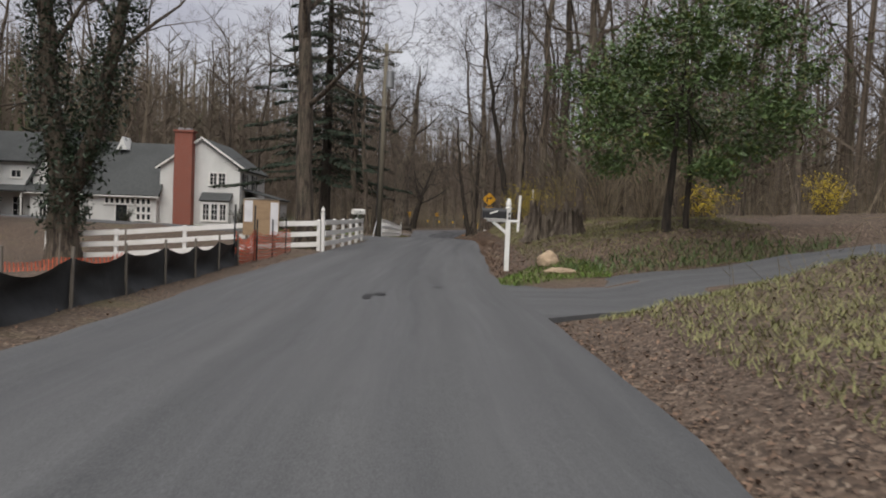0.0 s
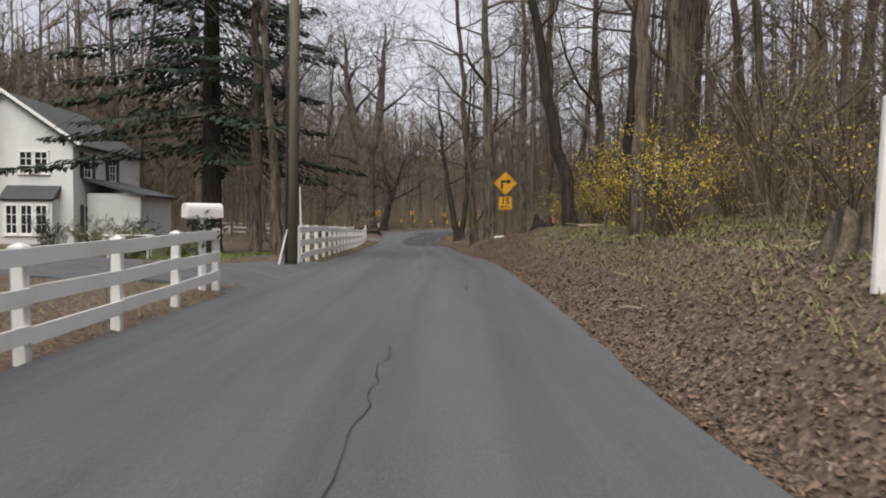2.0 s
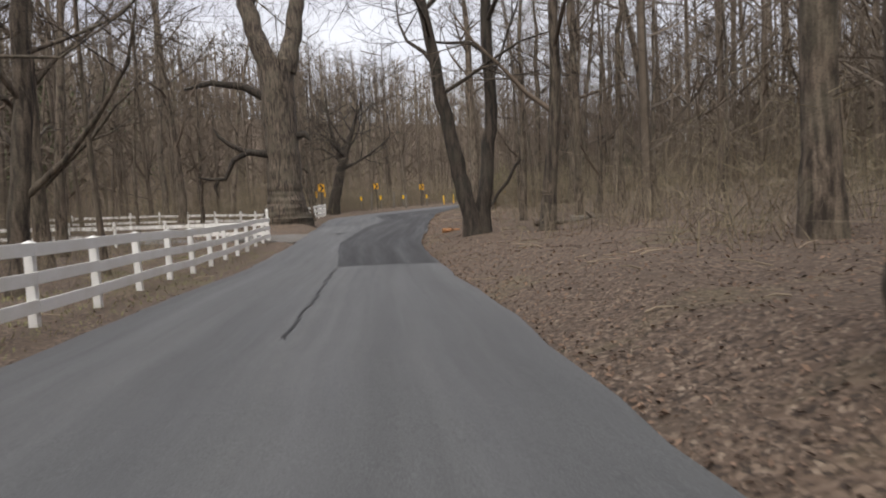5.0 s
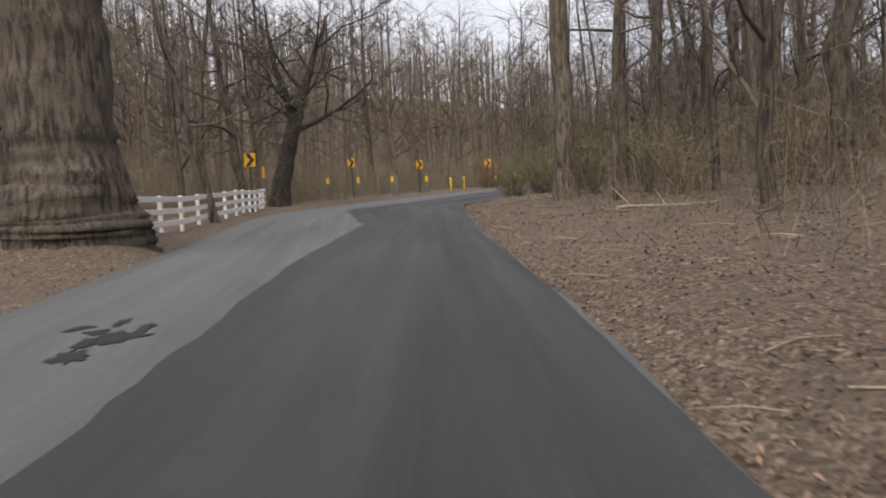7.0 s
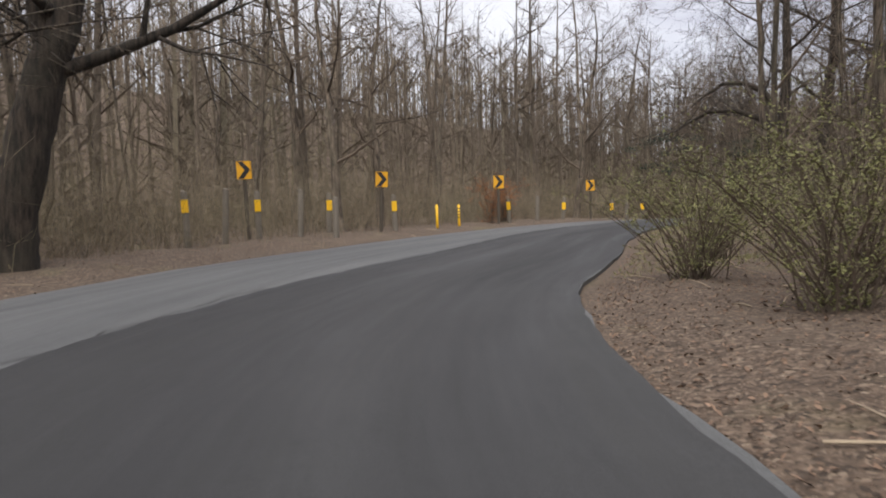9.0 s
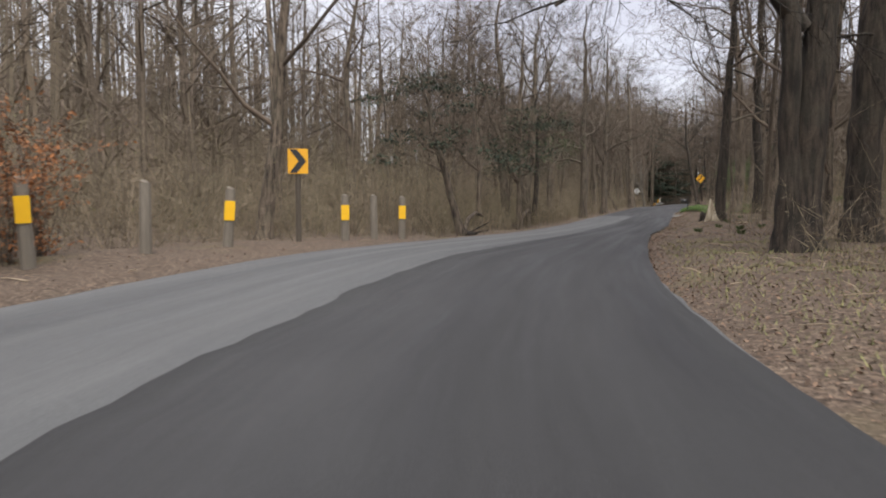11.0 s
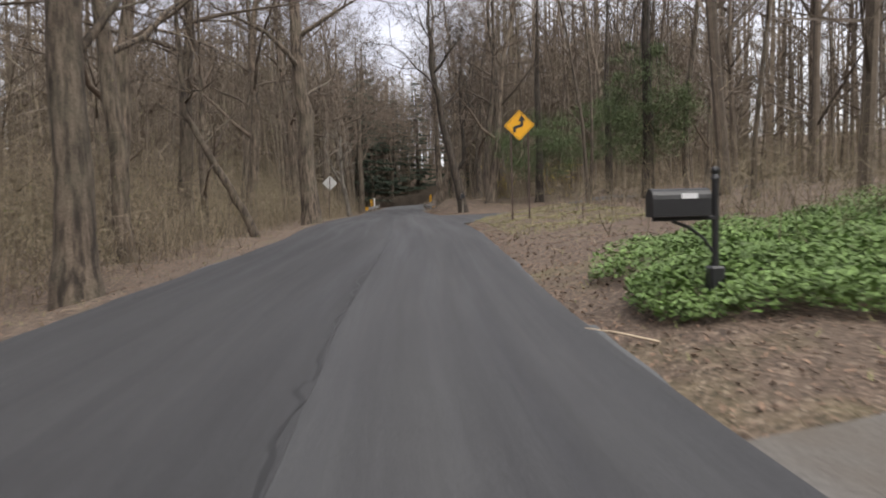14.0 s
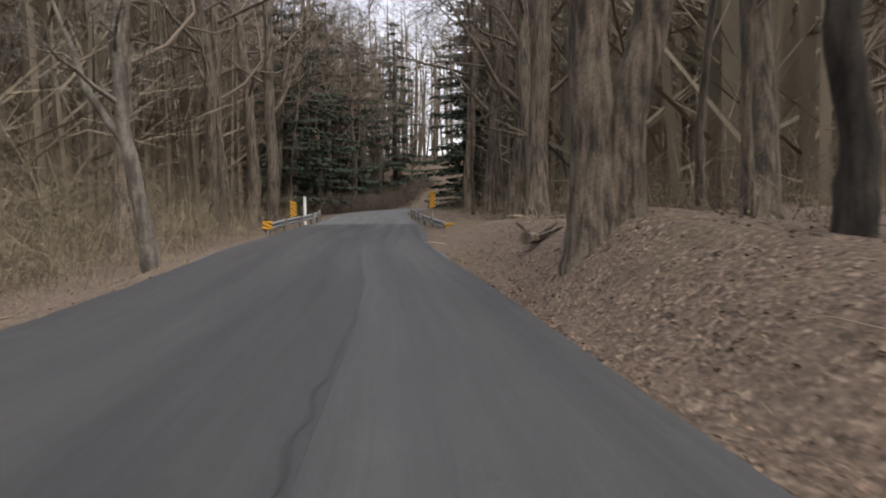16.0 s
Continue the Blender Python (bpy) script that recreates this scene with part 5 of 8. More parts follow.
def board_fence(line, spacing, label, h=1.17, rails=(0.3, 0.69, 1.09), finials=(), heights=None):
    """Posts along a polyline and boards between them, each a piece of its own."""
    line = np.array(line, float)
    cum = np.concatenate([[0], np.cumsum(np.linalg.norm(np.diff(line, axis=0), axis=1))])
    n = max(1, round(cum[-1] / spacing))
    at = np.linspace(0, cum[-1], n + 1)
    xy = np.stack([np.interp(at, cum, line[:, 0]), np.interp(at, cum, line[:, 1])], 1)
    z = lie(xy) if heights is None else np.interp(at, [0, cum[-1]], heights)
    z = np.convolve(np.pad(z, 1, mode="edge"), [0.25, 0.5, 0.25], "valid")
    top = thing("board_fence", pose(xy[0][0], xy[0][1], z[0]), label, "fence")
    rng = random.Random(n)
    for i, (p, q) in enumerate(zip(xy, z)):
        x, y, zz = p[0] - xy[0][0], p[1] - xy[0][1], q - z[0]
        tall = h + (0.25 if i in finials else 0.0)
        d = xy[min(i + 1, n)] - xy[max(i - 1, 0)]
        turn = Matrix.Rotation(math.atan2(d[1], d[0]), 4, "Z") @ Matrix.Rotation(rng.gauss(0, 0.012), 4, "X") @ Matrix.Rotation(rng.gauss(0, 0.012), 4, "Y")
        key = (round(tall, 2), i in finials)
        if key not in POSTS:
            holder = new("holder")
            post_parts(holder, tall, i in finials)
            POSTS[key] = holder.children[0]
        src = POSTS[key]
        ob = src.copy()
        scene.collection.objects.link(ob)
        ob.parent = top
        ob.matrix_basis = Matrix.Translation((x, y, zz)) @ turn
        cap = src.children[0].copy()
        scene.collection.objects.link(cap)
        cap.parent = ob
    for i in range(n):
        a, b = xy[i] - xy[0], xy[i + 1] - xy[0]
        ln = float(np.linalg.norm(b - a))
        nrm = np.array([(b - a)[1], -(b - a)[0]]) / ln * 0.08
        for r in rails:
            bm = bmesh.new()
            a3 = Vector((a[0] + nrm[0], a[1] + nrm[1], z[i] - z[0] + r + rng.gauss(0, 0.008)))
            b3 = Vector((b[0] + nrm[0], b[1] + nrm[1], z[i + 1] - z[0] + r + rng.gauss(0, 0.008)))
            d = (b3 - a3).normalized()
            up = Vector((0, 0, 1)) - d * d.z
            m = Matrix((d, Vector((0, 0, 1)).cross(d), up)).transposed().to_4x4()
            box(bm, *((a3 + b3) / 2), (b3 - a3).length - 0.006, 0.03, 0.18, 0.004, m)
            part("rail", bm, M["white"], top)
    return top


POSTS = {}
board_fence([(-4.35, 27.8), (-4.2, 32.1), (-4.14, 36.9), (-4.1, 39.2)], 2.4, "white three-board fence along the road with a ball-topped corner post", finials=(0,))
board_fence([(-14.2, 26.9), (-10.0, 27.2), (-4.5, 27.7)], 2.44, "white three-board fence across the yard to the corner post")
board_fence([(-3.7, 46.6), (-3.74, 48.5), (-3.84, 56), (-4.4, 78), (-5.3, 102.5)], 2.44, "white three-board fence along the road ending in a ball-topped post", h=1.16, finials=(23,))
board_fence([(-6.3, 118.4), (-6.1, 124), (-5.75, 135), (-5.95, 145), (-6.3, 149.2)], 2.44, "white three-board fence following the road towards the bend")
board_fence([(-5.4, 102.7), (-12.0, 105.5 - 3.5), (-22.0, 104.0)], 2.44, "white board fence beside the gravel drive", rails=(0.45, 0.9))
board_fence([(-6.5, 118.6), (-11.0, 124.5), (-16.0, 126.0), (-27.0, 127.0)], 2.44, "white board fence beside the gravel drive", rails=(0.45, 0.9))
for key in list(POSTS):
    holder = POSTS[key].parent
    for ob in (*holder.children_recursive, holder):
        bpy.data.objects.remove(ob)


# ---- signs ----
def flat(points, thick=0.004, m=None):
    """A plate with the outline given in x and z, facing -y."""
    bm = bmesh.new()
    lo = [bm.verts.new((x, 0, z)) for x, z in points]
    hi = [bm.verts.new((x, thick, z)) for x, z in points]
    bm.faces.new(lo)
    bm.faces.new(hi[::-1])
    for i in range(len(points)):
        j = (i + 1) % len(points)
        bm.faces.new((lo[j], lo[i], hi[i], hi[j]))
    bmesh.ops.recalc_face_normals(bm, faces=bm.faces)
    if m:
        bmesh.ops.transform(bm, matrix=m, verts=bm.verts)
    return bm


def rounded(w, h, r, turn=0.0, cx=0.0, cz=0.0):
    out = []
    for sx, sz, a0 in ((1, 1, 0), (-1, 1, 90), (-1, -1, 180), (1, -1, 270)):
        for k in range(4):
            a = radians(a0 + k * 30)
            x, z = sx * (w / 2 - r) + r * math.cos(a), sz * (h / 2 - r) + r * math.sin(a)
            c, s = math.cos(radians(turn)), math.sin(radians(turn))
            out.append((cx + x * c - z * s, cz + x * s + z * c))
    return out


def words(text, size, material, parent, m, name="lettering"):
    cu = bpy.data.curves.new(name, "FONT")
    cu.body, cu.size, cu.extrude, cu.align_x, cu.align_y, cu.offset = text, size, 0.001, "CENTER", "CENTER", size * 0.022
    tmp = new("tmp", cu)
    me = bpy.data.meshes.new_from_object(tmp.evaluated_get(bpy.context.evaluated_depsgraph_get()))
    bpy.data.objects.remove(tmp)
    me.materials.clear()
    me.materials.append(material)
    ob = new(name, me)
    ob.parent = parent
    ob.matrix_basis = m @ Matrix.Rotation(radians(90), 4, "X")
    return ob


def post_at(top, x, y, z0, z1, material, size=0.05):
    bm = bmesh.new()
    box(bm, x, y, (z0 + z1) / 2, size, size * 0.6, z1 - z0, 0.004)
    box(bm, x, y + size * 0.35, (z0 + z1) / 2, size * 0.45, size * 0.5, z1 - z0, 0.003)
    return part("post", bm, material, top)


def bolts(top, spots, y=-0.006):
    for x, z in spots:
        part("bolt", rod(bmesh.new(), (x, y, z), (x, y + 0.008, z), 0.012, sides=6), M["steel"], top)


def stroke(pts, w):
    """Outline of a bent bar of width w along x, z points with right-angle or slanted joints."""
    left, right = [], []
    p = [Vector((a, b)) for a, b in pts]
    for i, q in enumerate(p):
        d1 = (q - p[i - 1]).normalized() if i else (p[1] - p[0]).normalized()
        d2 = (p[i + 1] - q).normalized() if i < len(p) - 1 else d1
        n1, n2 = Vector((-d1.y, d1.x)), Vector((-d2.y, d2.x))
        mid = (n1 + n2).normalized()
        k = w / 2 / max(mid.dot(n1), 0.3)
        left.append(q + mid * k)
        right.append(q - mid * k)
    return [tuple(v) for v in left + right[::-1]]


def turn_sign(x, y, z, yaw):
    base = ground_at(x, y)
    c = z - base
    t = thing("warning_sign", pose(x, y, base, 0, 0, yaw), "yellow diamond right-turn sign over a 15 mph plate on brown post", "road sign")
    d = part("diamond_panel", flat(rounded(0.762, 0.762, 0.04, 45, 0, c)), M["yellow"], t)
    part("border", flat(rounded(0.70, 0.70, 0.03, 45, 0, c) + [rounded(0.70, 0.70, 0.03, 45, 0, c)[0]] + [rounded(0.676, 0.676, 0.03, 45, 0, c)[0]] + rounded(0.676, 0.676, 0.03, 45, 0, c)[::-1], 0.001, Matrix.Translation((0, -0.003, 0))), M["black"], d)
    part("arrow", flat(stroke([(-0.17, c - 0.25), (-0.17, c + 0.08), (0.1, c + 0.08)], 0.105), 0.002, Matrix.Translation((0, -0.004, 0))), M["black"], d)
    part("arrow_head", flat([(0.08, c + 0.2), (0.3, c + 0.08), (0.08, c - 0.04)], 0.002, Matrix.Translation((0, -0.0045, 0))), M["black"], d)
    q = c - 0.54 - 0.06 - 0.305
    p = part("speed_plate", flat(rounded(0.61, 0.61, 0.035, 0, 0, q)), M["yellow"], t)
    bw = rounded(0.57, 0.57, 0.03, 0, 0, q)
    bi = rounded(0.545, 0.545, 0.03, 0, 0, q)
    part("border", flat(bw + [bw[0], bi[0]] + bi[::-1], 0.001, Matrix.Translation((0, -0.003, 0))), M["black"], p)
    words("15", 0.4, M["black"], p, Matrix.Translation((0, -0.006, q + 0.09)))
    words("M.P.H.", 0.16, M["black"], p, Matrix.Translation((0, -0.006, q - 0.17)))
    post_at(t, 0, 0.03, -0.3, c + 0.45, M["rust"], 0.07)
    bolts(t, [(0, c + 0.38), (0, c - 0.38), (0, q + 0.26), (0, q - 0.26)])


turn_sign(3.85, 58.5, 3.43, 1)


def winding_sign(x, y, z, yaw):
    base = ground_at(x, y)
    c = z - base
    t = thing("warning_sign", pose(x, y, base, 0, 0, yaw), "yellow diamond sign with a black winding-road arrow on two dark posts", "road sign")
    d = part("diamond_panel", flat(rounded(0.762, 0.762, 0.04, 45, 0, c)), M["yellow"], t)
    a, b = rounded(0.70, 0.70, 0.03, 45, 0, c), rounded(0.676, 0.676, 0.03, 45, 0, c)
    part("border", flat(a + [a[0], b[0]] + b[::-1], 0.001, Matrix.Translation((0, -0.003, 0))), M["black"], d)
    part("arrow", flat(stroke([(-0.17, c - 0.24), (-0.17, c - 0.08), (0.09, c - 0.0), (0.09, c + 0.17)], 0.1), 0.002, Matrix.Translation((0, -0.004, 0))), M["black"], d)
    part("arrow_head", flat([(-0.04, c + 0.15), (0.09, c + 0.37), (0.22, c + 0.15)], 0.002, Matrix.Translation((0, -0.0045, 0))), M["black"], d)
    post_at(t, -0.3, 0.03, -0.4, c + 0.05, M["rust"], 0.06)
    post_at(t, 0.3, 0.03, -0.4, c + 0.05, M["rust"], 0.06)
    bolts(t, [(-0.3, c), (0.3, c)])


winding_sign(86.6, 218.4, 4.0, -61.5)


def chevron(x, y, z, fx, fy, tilt=0.0, label="yellow sign with a black right-pointing chevron on a post"):
    base = ground_at(x, y)
    c = z - base
    yaw = math.degrees(math.atan2(fy - y, fx - x)) + 90
    t = thing("chevron_sign", pose(x, y, base, 0, tilt, yaw), label, "road sign", "chevron signs round the bend")
    d = part("panel", flat(rounded(0.61, 0.762, 0.03, 0, 0, c)), M["yellow"], t)
    part("chevron", flat([(-0.26, c + 0.36), (-0.03, c + 0.36), (0.26, c), (-0.03, c - 0.36), (-0.26, c - 0.36), (0.02, c)], 0.002, Matrix.Translation((0, -0.004, 0))), M["black"], d)
    part("post", rod(bmesh.new(), (0, 0.1, -0.3), (0, 0.1, c + 0.2), 0.09, 0.08, 10), M["old_post"], t)
    bolts(t, [(0, c + 0.28), (0, c - 0.28)])


for x, y, z, fx, fy, tilt in ((-5.9, 141.0, 2.78, 1, 115, 1), (-0.5, 162.3, 3.05, 3, 130, -2), (5.45, 166.8, 2.74, 6, 142, 2), (12.95, 173.3, 2.73, 9, 150, 1), (22.0, 182.3, 2.66, 12.5, 158, 0)):
    chevron(x, y, z, fx, fy, tilt)


def back_sign(x, y, z, yaw):
    """A diamond sign seen from behind."""
    base = ground_at(x, y)
    c = z - base
    t = thing("warning_sign", pose(x, y, base, 0, 3, yaw), "bare grey back of a diamond sign on a single dark post", "road sign")
    part("diamond_panel", flat(rounded(0.762, 0.762, 0.04, 45, 0, c)), M["alu"], t)
    post_at(t, 0, -0.035, -0.3, c + 0.42, M["rust"], 0.06)
    bolts(t, [(0.0, c + 0.3), (0.0, c - 0.3)], 0.004)


back_sign(102.6, 243.3, 2.85, -53)
t = thing("sign_frame", pose(-6.6, 148.5, ground_at(-6.6, 148.5), 0, 0, -5), "empty yellow-edged sign frame behind the dark tree", "road sign")
for x in (-0.42, 0.42):
    part("post", box(bmesh.new(), x, 0, 1.2, 0.07, 0.05, 2.6, 0.006), M["timber"], t)
    part("side_panel", box(bmesh.new(), x * 1.1, -0.03, 2.3, 0.16, 0.02, 0.72, 0.004), M["yellow"], t)
for z in (2.05, 2.5):
    part("crossbar", box(bmesh.new(), 0, 0, z, 0.84, 0.04, 0.06, 0.004), M["timber"], t)


# ---- posts with yellow markers round the bend ----
def marker_post(x, y, top_z, fx, fy, marked=True, seed=0):
    rng = random.Random(seed)
    base = ground_at(x, y)
    h = top_z - base
    yaw = math.degrees(math.atan2(fy - y, fx - x)) + 90
    t = thing("marker_post", pose(x, y, base, rng.gauss(0, 1.5), rng.gauss(0, 1.5), yaw), "weathered round timber post with a yellow reflector" if marked else "weathered round timber post without a reflector", "post", "posts round the bend")
    bm = rod(bmesh.new(), (0, 0, -0.4), (0, 0, h), 0.14, 0.125, 10)
    rod(bm, (0, 0, h), (0.02, 0, h + 0.05), 0.125, 0.07, 10)
    part("post", bm, M["timber"], t)
    if marked:
        part("reflector", flat(rounded(0.26, 0.5, 0.02, 0, 0, h - 0.55), 0.006, Matrix.Translation((0, -0.15, 0))), M["reflector"], t)


for n, (x, y, z, fx, fy, on) in enumerate((
    (-2.5, 159.5, 2.1, 2, 130, 1), (-1.3, 161.0, 2.2, 2, 130, 0), (-0.1, 162.6, 2.1, 3, 130, 1), (1.6, 164.0, 2.2, 4, 135, 0), (2.9, 165.6, 2.05, 5, 140, 1), (6.2, 167.3, 1.95, 7, 146, 1),
    (14.3, 176.1, 1.85, 11, 153, 1), (16.7, 178.0, 1.85, 11, 155, 0), (19.0, 179.6, 1.75, 12, 157, 1), (23.9, 183.0, 1.6, 15, 162, 1), (25.6, 184.2, 1.6, 15, 162, 0), (27.3, 185.2, 1.55, 17, 165, 1), (3.2, 162.9, 1.8, 6, 145, 0))):
    marker_post(x, y, z, fx, fy, bool(on), n)


def bollard(x, y, top_z, bands, label):
    base = ground_at(x, y)
    h = top_z - base
    t = thing("bollard", pose(x, y, base, 0.5, -0.8, 0), label, "bollard")
    bm = rod(bmesh.new(), (0, 0, -0.3), (0, 0, h - 0.05), 0.075, 0.075, 12)
    bmesh.ops.create_uvsphere(bm, u_segments=12, v_segments=6, radius=0.075, matrix=Matrix.Translation((0, 0, h - 0.05)))
    part("pipe", bm, M["reflector"], t, smooth=True)
    for k in range(bands):
        z = h - 0.2 - k * 0.17
        part("band", rod(bmesh.new(), (0.0, 0, z - 0.05), (0, 0, z + 0.02), 0.078, 0.078, 12), M["black"], t)


bollard(8.75, 170.0, 1.42, 0, "yellow painted pipe bollard at the bend")
bollard(10.3, 171.9, 1.42, 4, "yellow pipe bollard with black bands at the bend")


# ---- mailboxes ----
def mailbox_body(t, m, material, door_material, ln=0.5, w=0.2, h=0.24):
    bm = bmesh.new()
    ring = [(-w / 2, 0), (w / 2, 0), (w / 2, h - w / 2)] + [(w / 2 * math.cos(a), h - w / 2 + w / 2 * math.sin(a)) for a in (math.pi * k / 8 for k in range(1, 8))] + [(-w / 2, h - w / 2)]
    a = [bm.verts.new(m @ Vector((x, -ln / 2, z))) for x, z in ring]
    b = [bm.verts.new(m @ Vector((x, ln / 2, z))) for x, z in ring]
    bm.faces.new(a)
    bm.faces.new(b[::-1])
    for i in range(len(ring)):
        j = (i + 1) % len(ring)
        bm.faces.new((a[j], a[i], b[i], b[j]))
    bmesh.ops.recalc_face_normals(bm, faces=bm.faces)
    body = part("box", bm, material, t)
    bm = bmesh.new()
    a = [bm.verts.new(m @ Vector((x * 1.05, -ln / 2 - 0.025, z * 1.03 - 0.003))) for x, z in ring]
    b = [bm.verts.new(m @ Vector((x * 1.05, -ln / 2 + 0.01, z * 1.03 - 0.003))) for x, z in ring]
    bm.faces.new(a)
    bm.faces.new(b[::-1])
    for i in range(len(ring)):
        j = (i + 1) % len(ring)
        bm.faces.new((a[j], a[i], b[i], b[j]))
    bmesh.ops.recalc_face_normals(bm, faces=bm.faces)
    part("door", bm, door_material, body)
    return body


def white_mailbox():
    x, y = 1.66, 17.95
    base = 0.62
    t = thing("mailbox", pose(x, y, base, 0, 0, 0), "black mailbox on a turned white post with a bracket", "mailbox")
    p = part("post", box(bmesh.new(), 0, 0, 0.5, 0.11, 0.11, 1.5, 0.008), M["white"], t)
    bm = box(bmesh.new(), 0, 0, 1.27, 0.145, 0.145, 0.05, 0.012)
    bmesh.ops.create_cone(bm, cap_ends=True, segments=14, radius1=0.06, radius2=0.05, depth=0.06, matrix=Matrix.Translation((0, 0, 1.32)))
    bmesh.ops.create_cone(bm, cap_ends=True, segments=14, radius1=0.075, radius2=0.045, depth=0.12, matrix=Matrix.Translation((0, 0, 1.41)))
    bmesh.ops.create_uvsphere(bm, u_segments=12, v_segments=7, radius=0.045, matrix=Matrix.Translation((0, 0, 1.465)))
    part("finial", bm, M["white"], p)
    part("arm", box(bmesh.new(), -0.12, 0, 0.965, 0.78, 0.09, 0.06, 0.006), M["white"], t)
    part("bracket", box(bmesh.new(), -0.2, 0, 0.8, 0.42, 0.08, 0.07, 0.006, Matrix.Rotation(radians(38), 4, "Y")), M["white"], t)
    part("shelf", box(bmesh.new(), -0.33, 0, 1.005, 0.5, 0.2, 0.02, 0.004), M["white"], t)
    m = Matrix.Translation((-0.33, 0, 1.018)) @ Matrix.Rotation(radians(-90), 4, "Z")
    body = mailbox_body(t, m, M["black"], M["black"], 0.56, 0.2, 0.25)
    part("decal", box(bmesh.new(), -0.36, -0.104, 1.16, 0.2, 0.004, 0.035, 0, Matrix.Rotation(radians(-18), 4, "Y")), M["white"], body, "white streaked decal")
    for z in (1.13, 1.03):
        part("number_bar", box(bmesh.new(), 0.02, -0.058, z, 0.05, 0.004, 0.075), M["black"], p)


white_mailbox()


def white_box_left():
    x, y = -4.3, 39.0
    base = 0.43
    t = thing("mailbox", pose(x, y, base, 0, 0, 45), "white mailbox on a white post hung with dark greenery", "mailbox")
    part("post", box(bmesh.new(), 0, 0, 0.55, 0.11, 0.11, 1.5, 0.008), M["white"], t)
    mailbox_body(t, Matrix.Translation((0, 0, 1.31)) @ Matrix.Rotation(radians(90), 4, "Z"), M["white"], M["white"], 0.7, 0.24, 0.27)
    part("shelf", box(bmesh.new(), 0, 0, 1.295, 0.6, 0.2, 0.025, 0.004), M["white"], t)
    rng = random.Random(3)
    leaves("greenery", [(rng.gauss(0, 0.16), rng.gauss(0, 0.12), rng.gauss(1.05, 0.18)) for _ in range(420)], M["ivy"], 0.06, rng, 0.8, t, "dark green trailing leaves")


white_box_left()


def black_mailbox():
    x, y, base = 71.0, 207.45, ground_at(71.0, 207.45)
    t = thing("mailbox", pose(x, y, base, 0, 0, -50), "black mailbox on an ornate black metal post", "mailbox")
    h = 1.69 - base
    bm = rod(bmesh.new(), (0, 0, -0.2), (0, 0, h - 0.08), 0.035, 0.035, 10)
    box(bm, 0, 0, 0.12, 0.15, 0.15, 0.5, 0.02)
    rod(bm, (0, 0, h - 0.08), (0, 0, h - 0.03), 0.05, 0.03, 10)
    bmesh.ops.create_uvsphere(bm, u_segments=10, v_segments=6, radius=0.045, matrix=Matrix.Translation((0, 0, h)))
    part("post", bm, M["black"], t)
    part("arm", box(bmesh.new(), -0.3, 0, h - 0.46, 0.66, 0.06, 0.04, 0.004), M["black"], t)
    bm = bmesh.new()
    pts = [(-0.02, 0, h - 0.8), (-0.12, 0, h - 0.66), (-0.26, 0, h - 0.55), (-0.44, 0, h - 0.48)]
    for a, b in zip(pts[:-1], pts[1:]):
        rod(bm, a, b, 0.016, 0.016, 6)
    part("scroll", bm, M["black"], t)
    body = mailbox_body(t, Matrix.Translation((-0.36, 0, h - 0.435)) @ Matrix.Rotation(radians(-90), 4, "Z"), M["black"], M["black"], 0.56, 0.2, 0.27)
    part("number_bar", box(bmesh.new(), -0.3, -0.103, h - 0.24, 0.16, 0.004, 0.05), M["paper"], body)


black_mailbox()


def dark_mailbox():
    x, y = 102.6, 231.6
    base = ground_at(x, y)
    t = thing("mailbox", pose(x, y, base, 0, 0, 38), "dark mailbox on a plain timber post", "mailbox")
    part("post", box(bmesh.new(), 0, 0, 0.36, 0.1, 0.1, 1.13, 0.008), M["timber"], t)
    part("shelf", box(bmesh.new(), 0, 0, 0.94, 0.6, 0.2, 0.03, 0.004), M["timber"], t)
    body = mailbox_body(t, Matrix.Translation((0, 0, 0.955)) @ Matrix.Rotation(radians(-90), 4, "Z"), M["black"], M["black"], 0.66, 0.24, 0.3)
    part("label_bar", box(bmesh.new(), -0.2, -0.123, 1.17, 0.16, 0.004, 0.08), M["paper"], body)


dark_mailbox()


# ---- road surface: newer patches, seams and cracks ----
def road_point(s, u, lift=0.0):
    """A point of the road's surface at station s, from u = -1 at the left edge to 1 at the right."""
    m = np.array([np.interp(s, ALONG, MID[:, k]) for k in (0, 1)])
    a = np.array([np.interp(s, ALONG, ACROSS[:, k]) for k in (0, 1)])
    h = np.interp(s, ALONG, HALF)
    p = m + a * h * u
    return (p[0], p[1], float(np.interp(s, ALONG, ROAD[:, 4])) + 0.04 * (1 - u * u) + lift)


def band(name, s0, s1, left, right, material, label, lift=0.008, step=0.5, rough=0.06, cuts=6, seed=1, kind="structure"):
    """A thin sheet of paving between two lines of the road, with ragged sides."""
    n = int((s1 - s0) / step) + 1
    ss = np.linspace(s0, s1, n)
    wl, wr = wobble(n, rough, seed, 0.5), wobble(n, rough * 0.3, seed + 5, 0.5)
    v, f = [], []
    for i, s in enumerate(ss):
        a, b = left(s) + wl[i], right(s) + wr[i]
        v.append(road_point(s, a, -0.02))
        v += [road_point(s, a + (b - a) * k / cuts, lift) for k in range(cuts + 1)]
        v.append(road_point(s, b, -0.02))
    w = cuts + 3
    for i in range(n - 1):
        for k in range(w - 1):
            f.append((i * w + k, i * w + k + 1, (i + 1) * w + k + 1, (i + 1) * w + k))
    us = [k * 3.0 for k in (0, *(c / cuts for c in range(cuts + 1)), 1)]
    return tagged(lengthwise(raw(name, v, f, material), np.tile(us, n) + 7.3 * seed, np.repeat(ss, w)), label, "road", kind=kind)


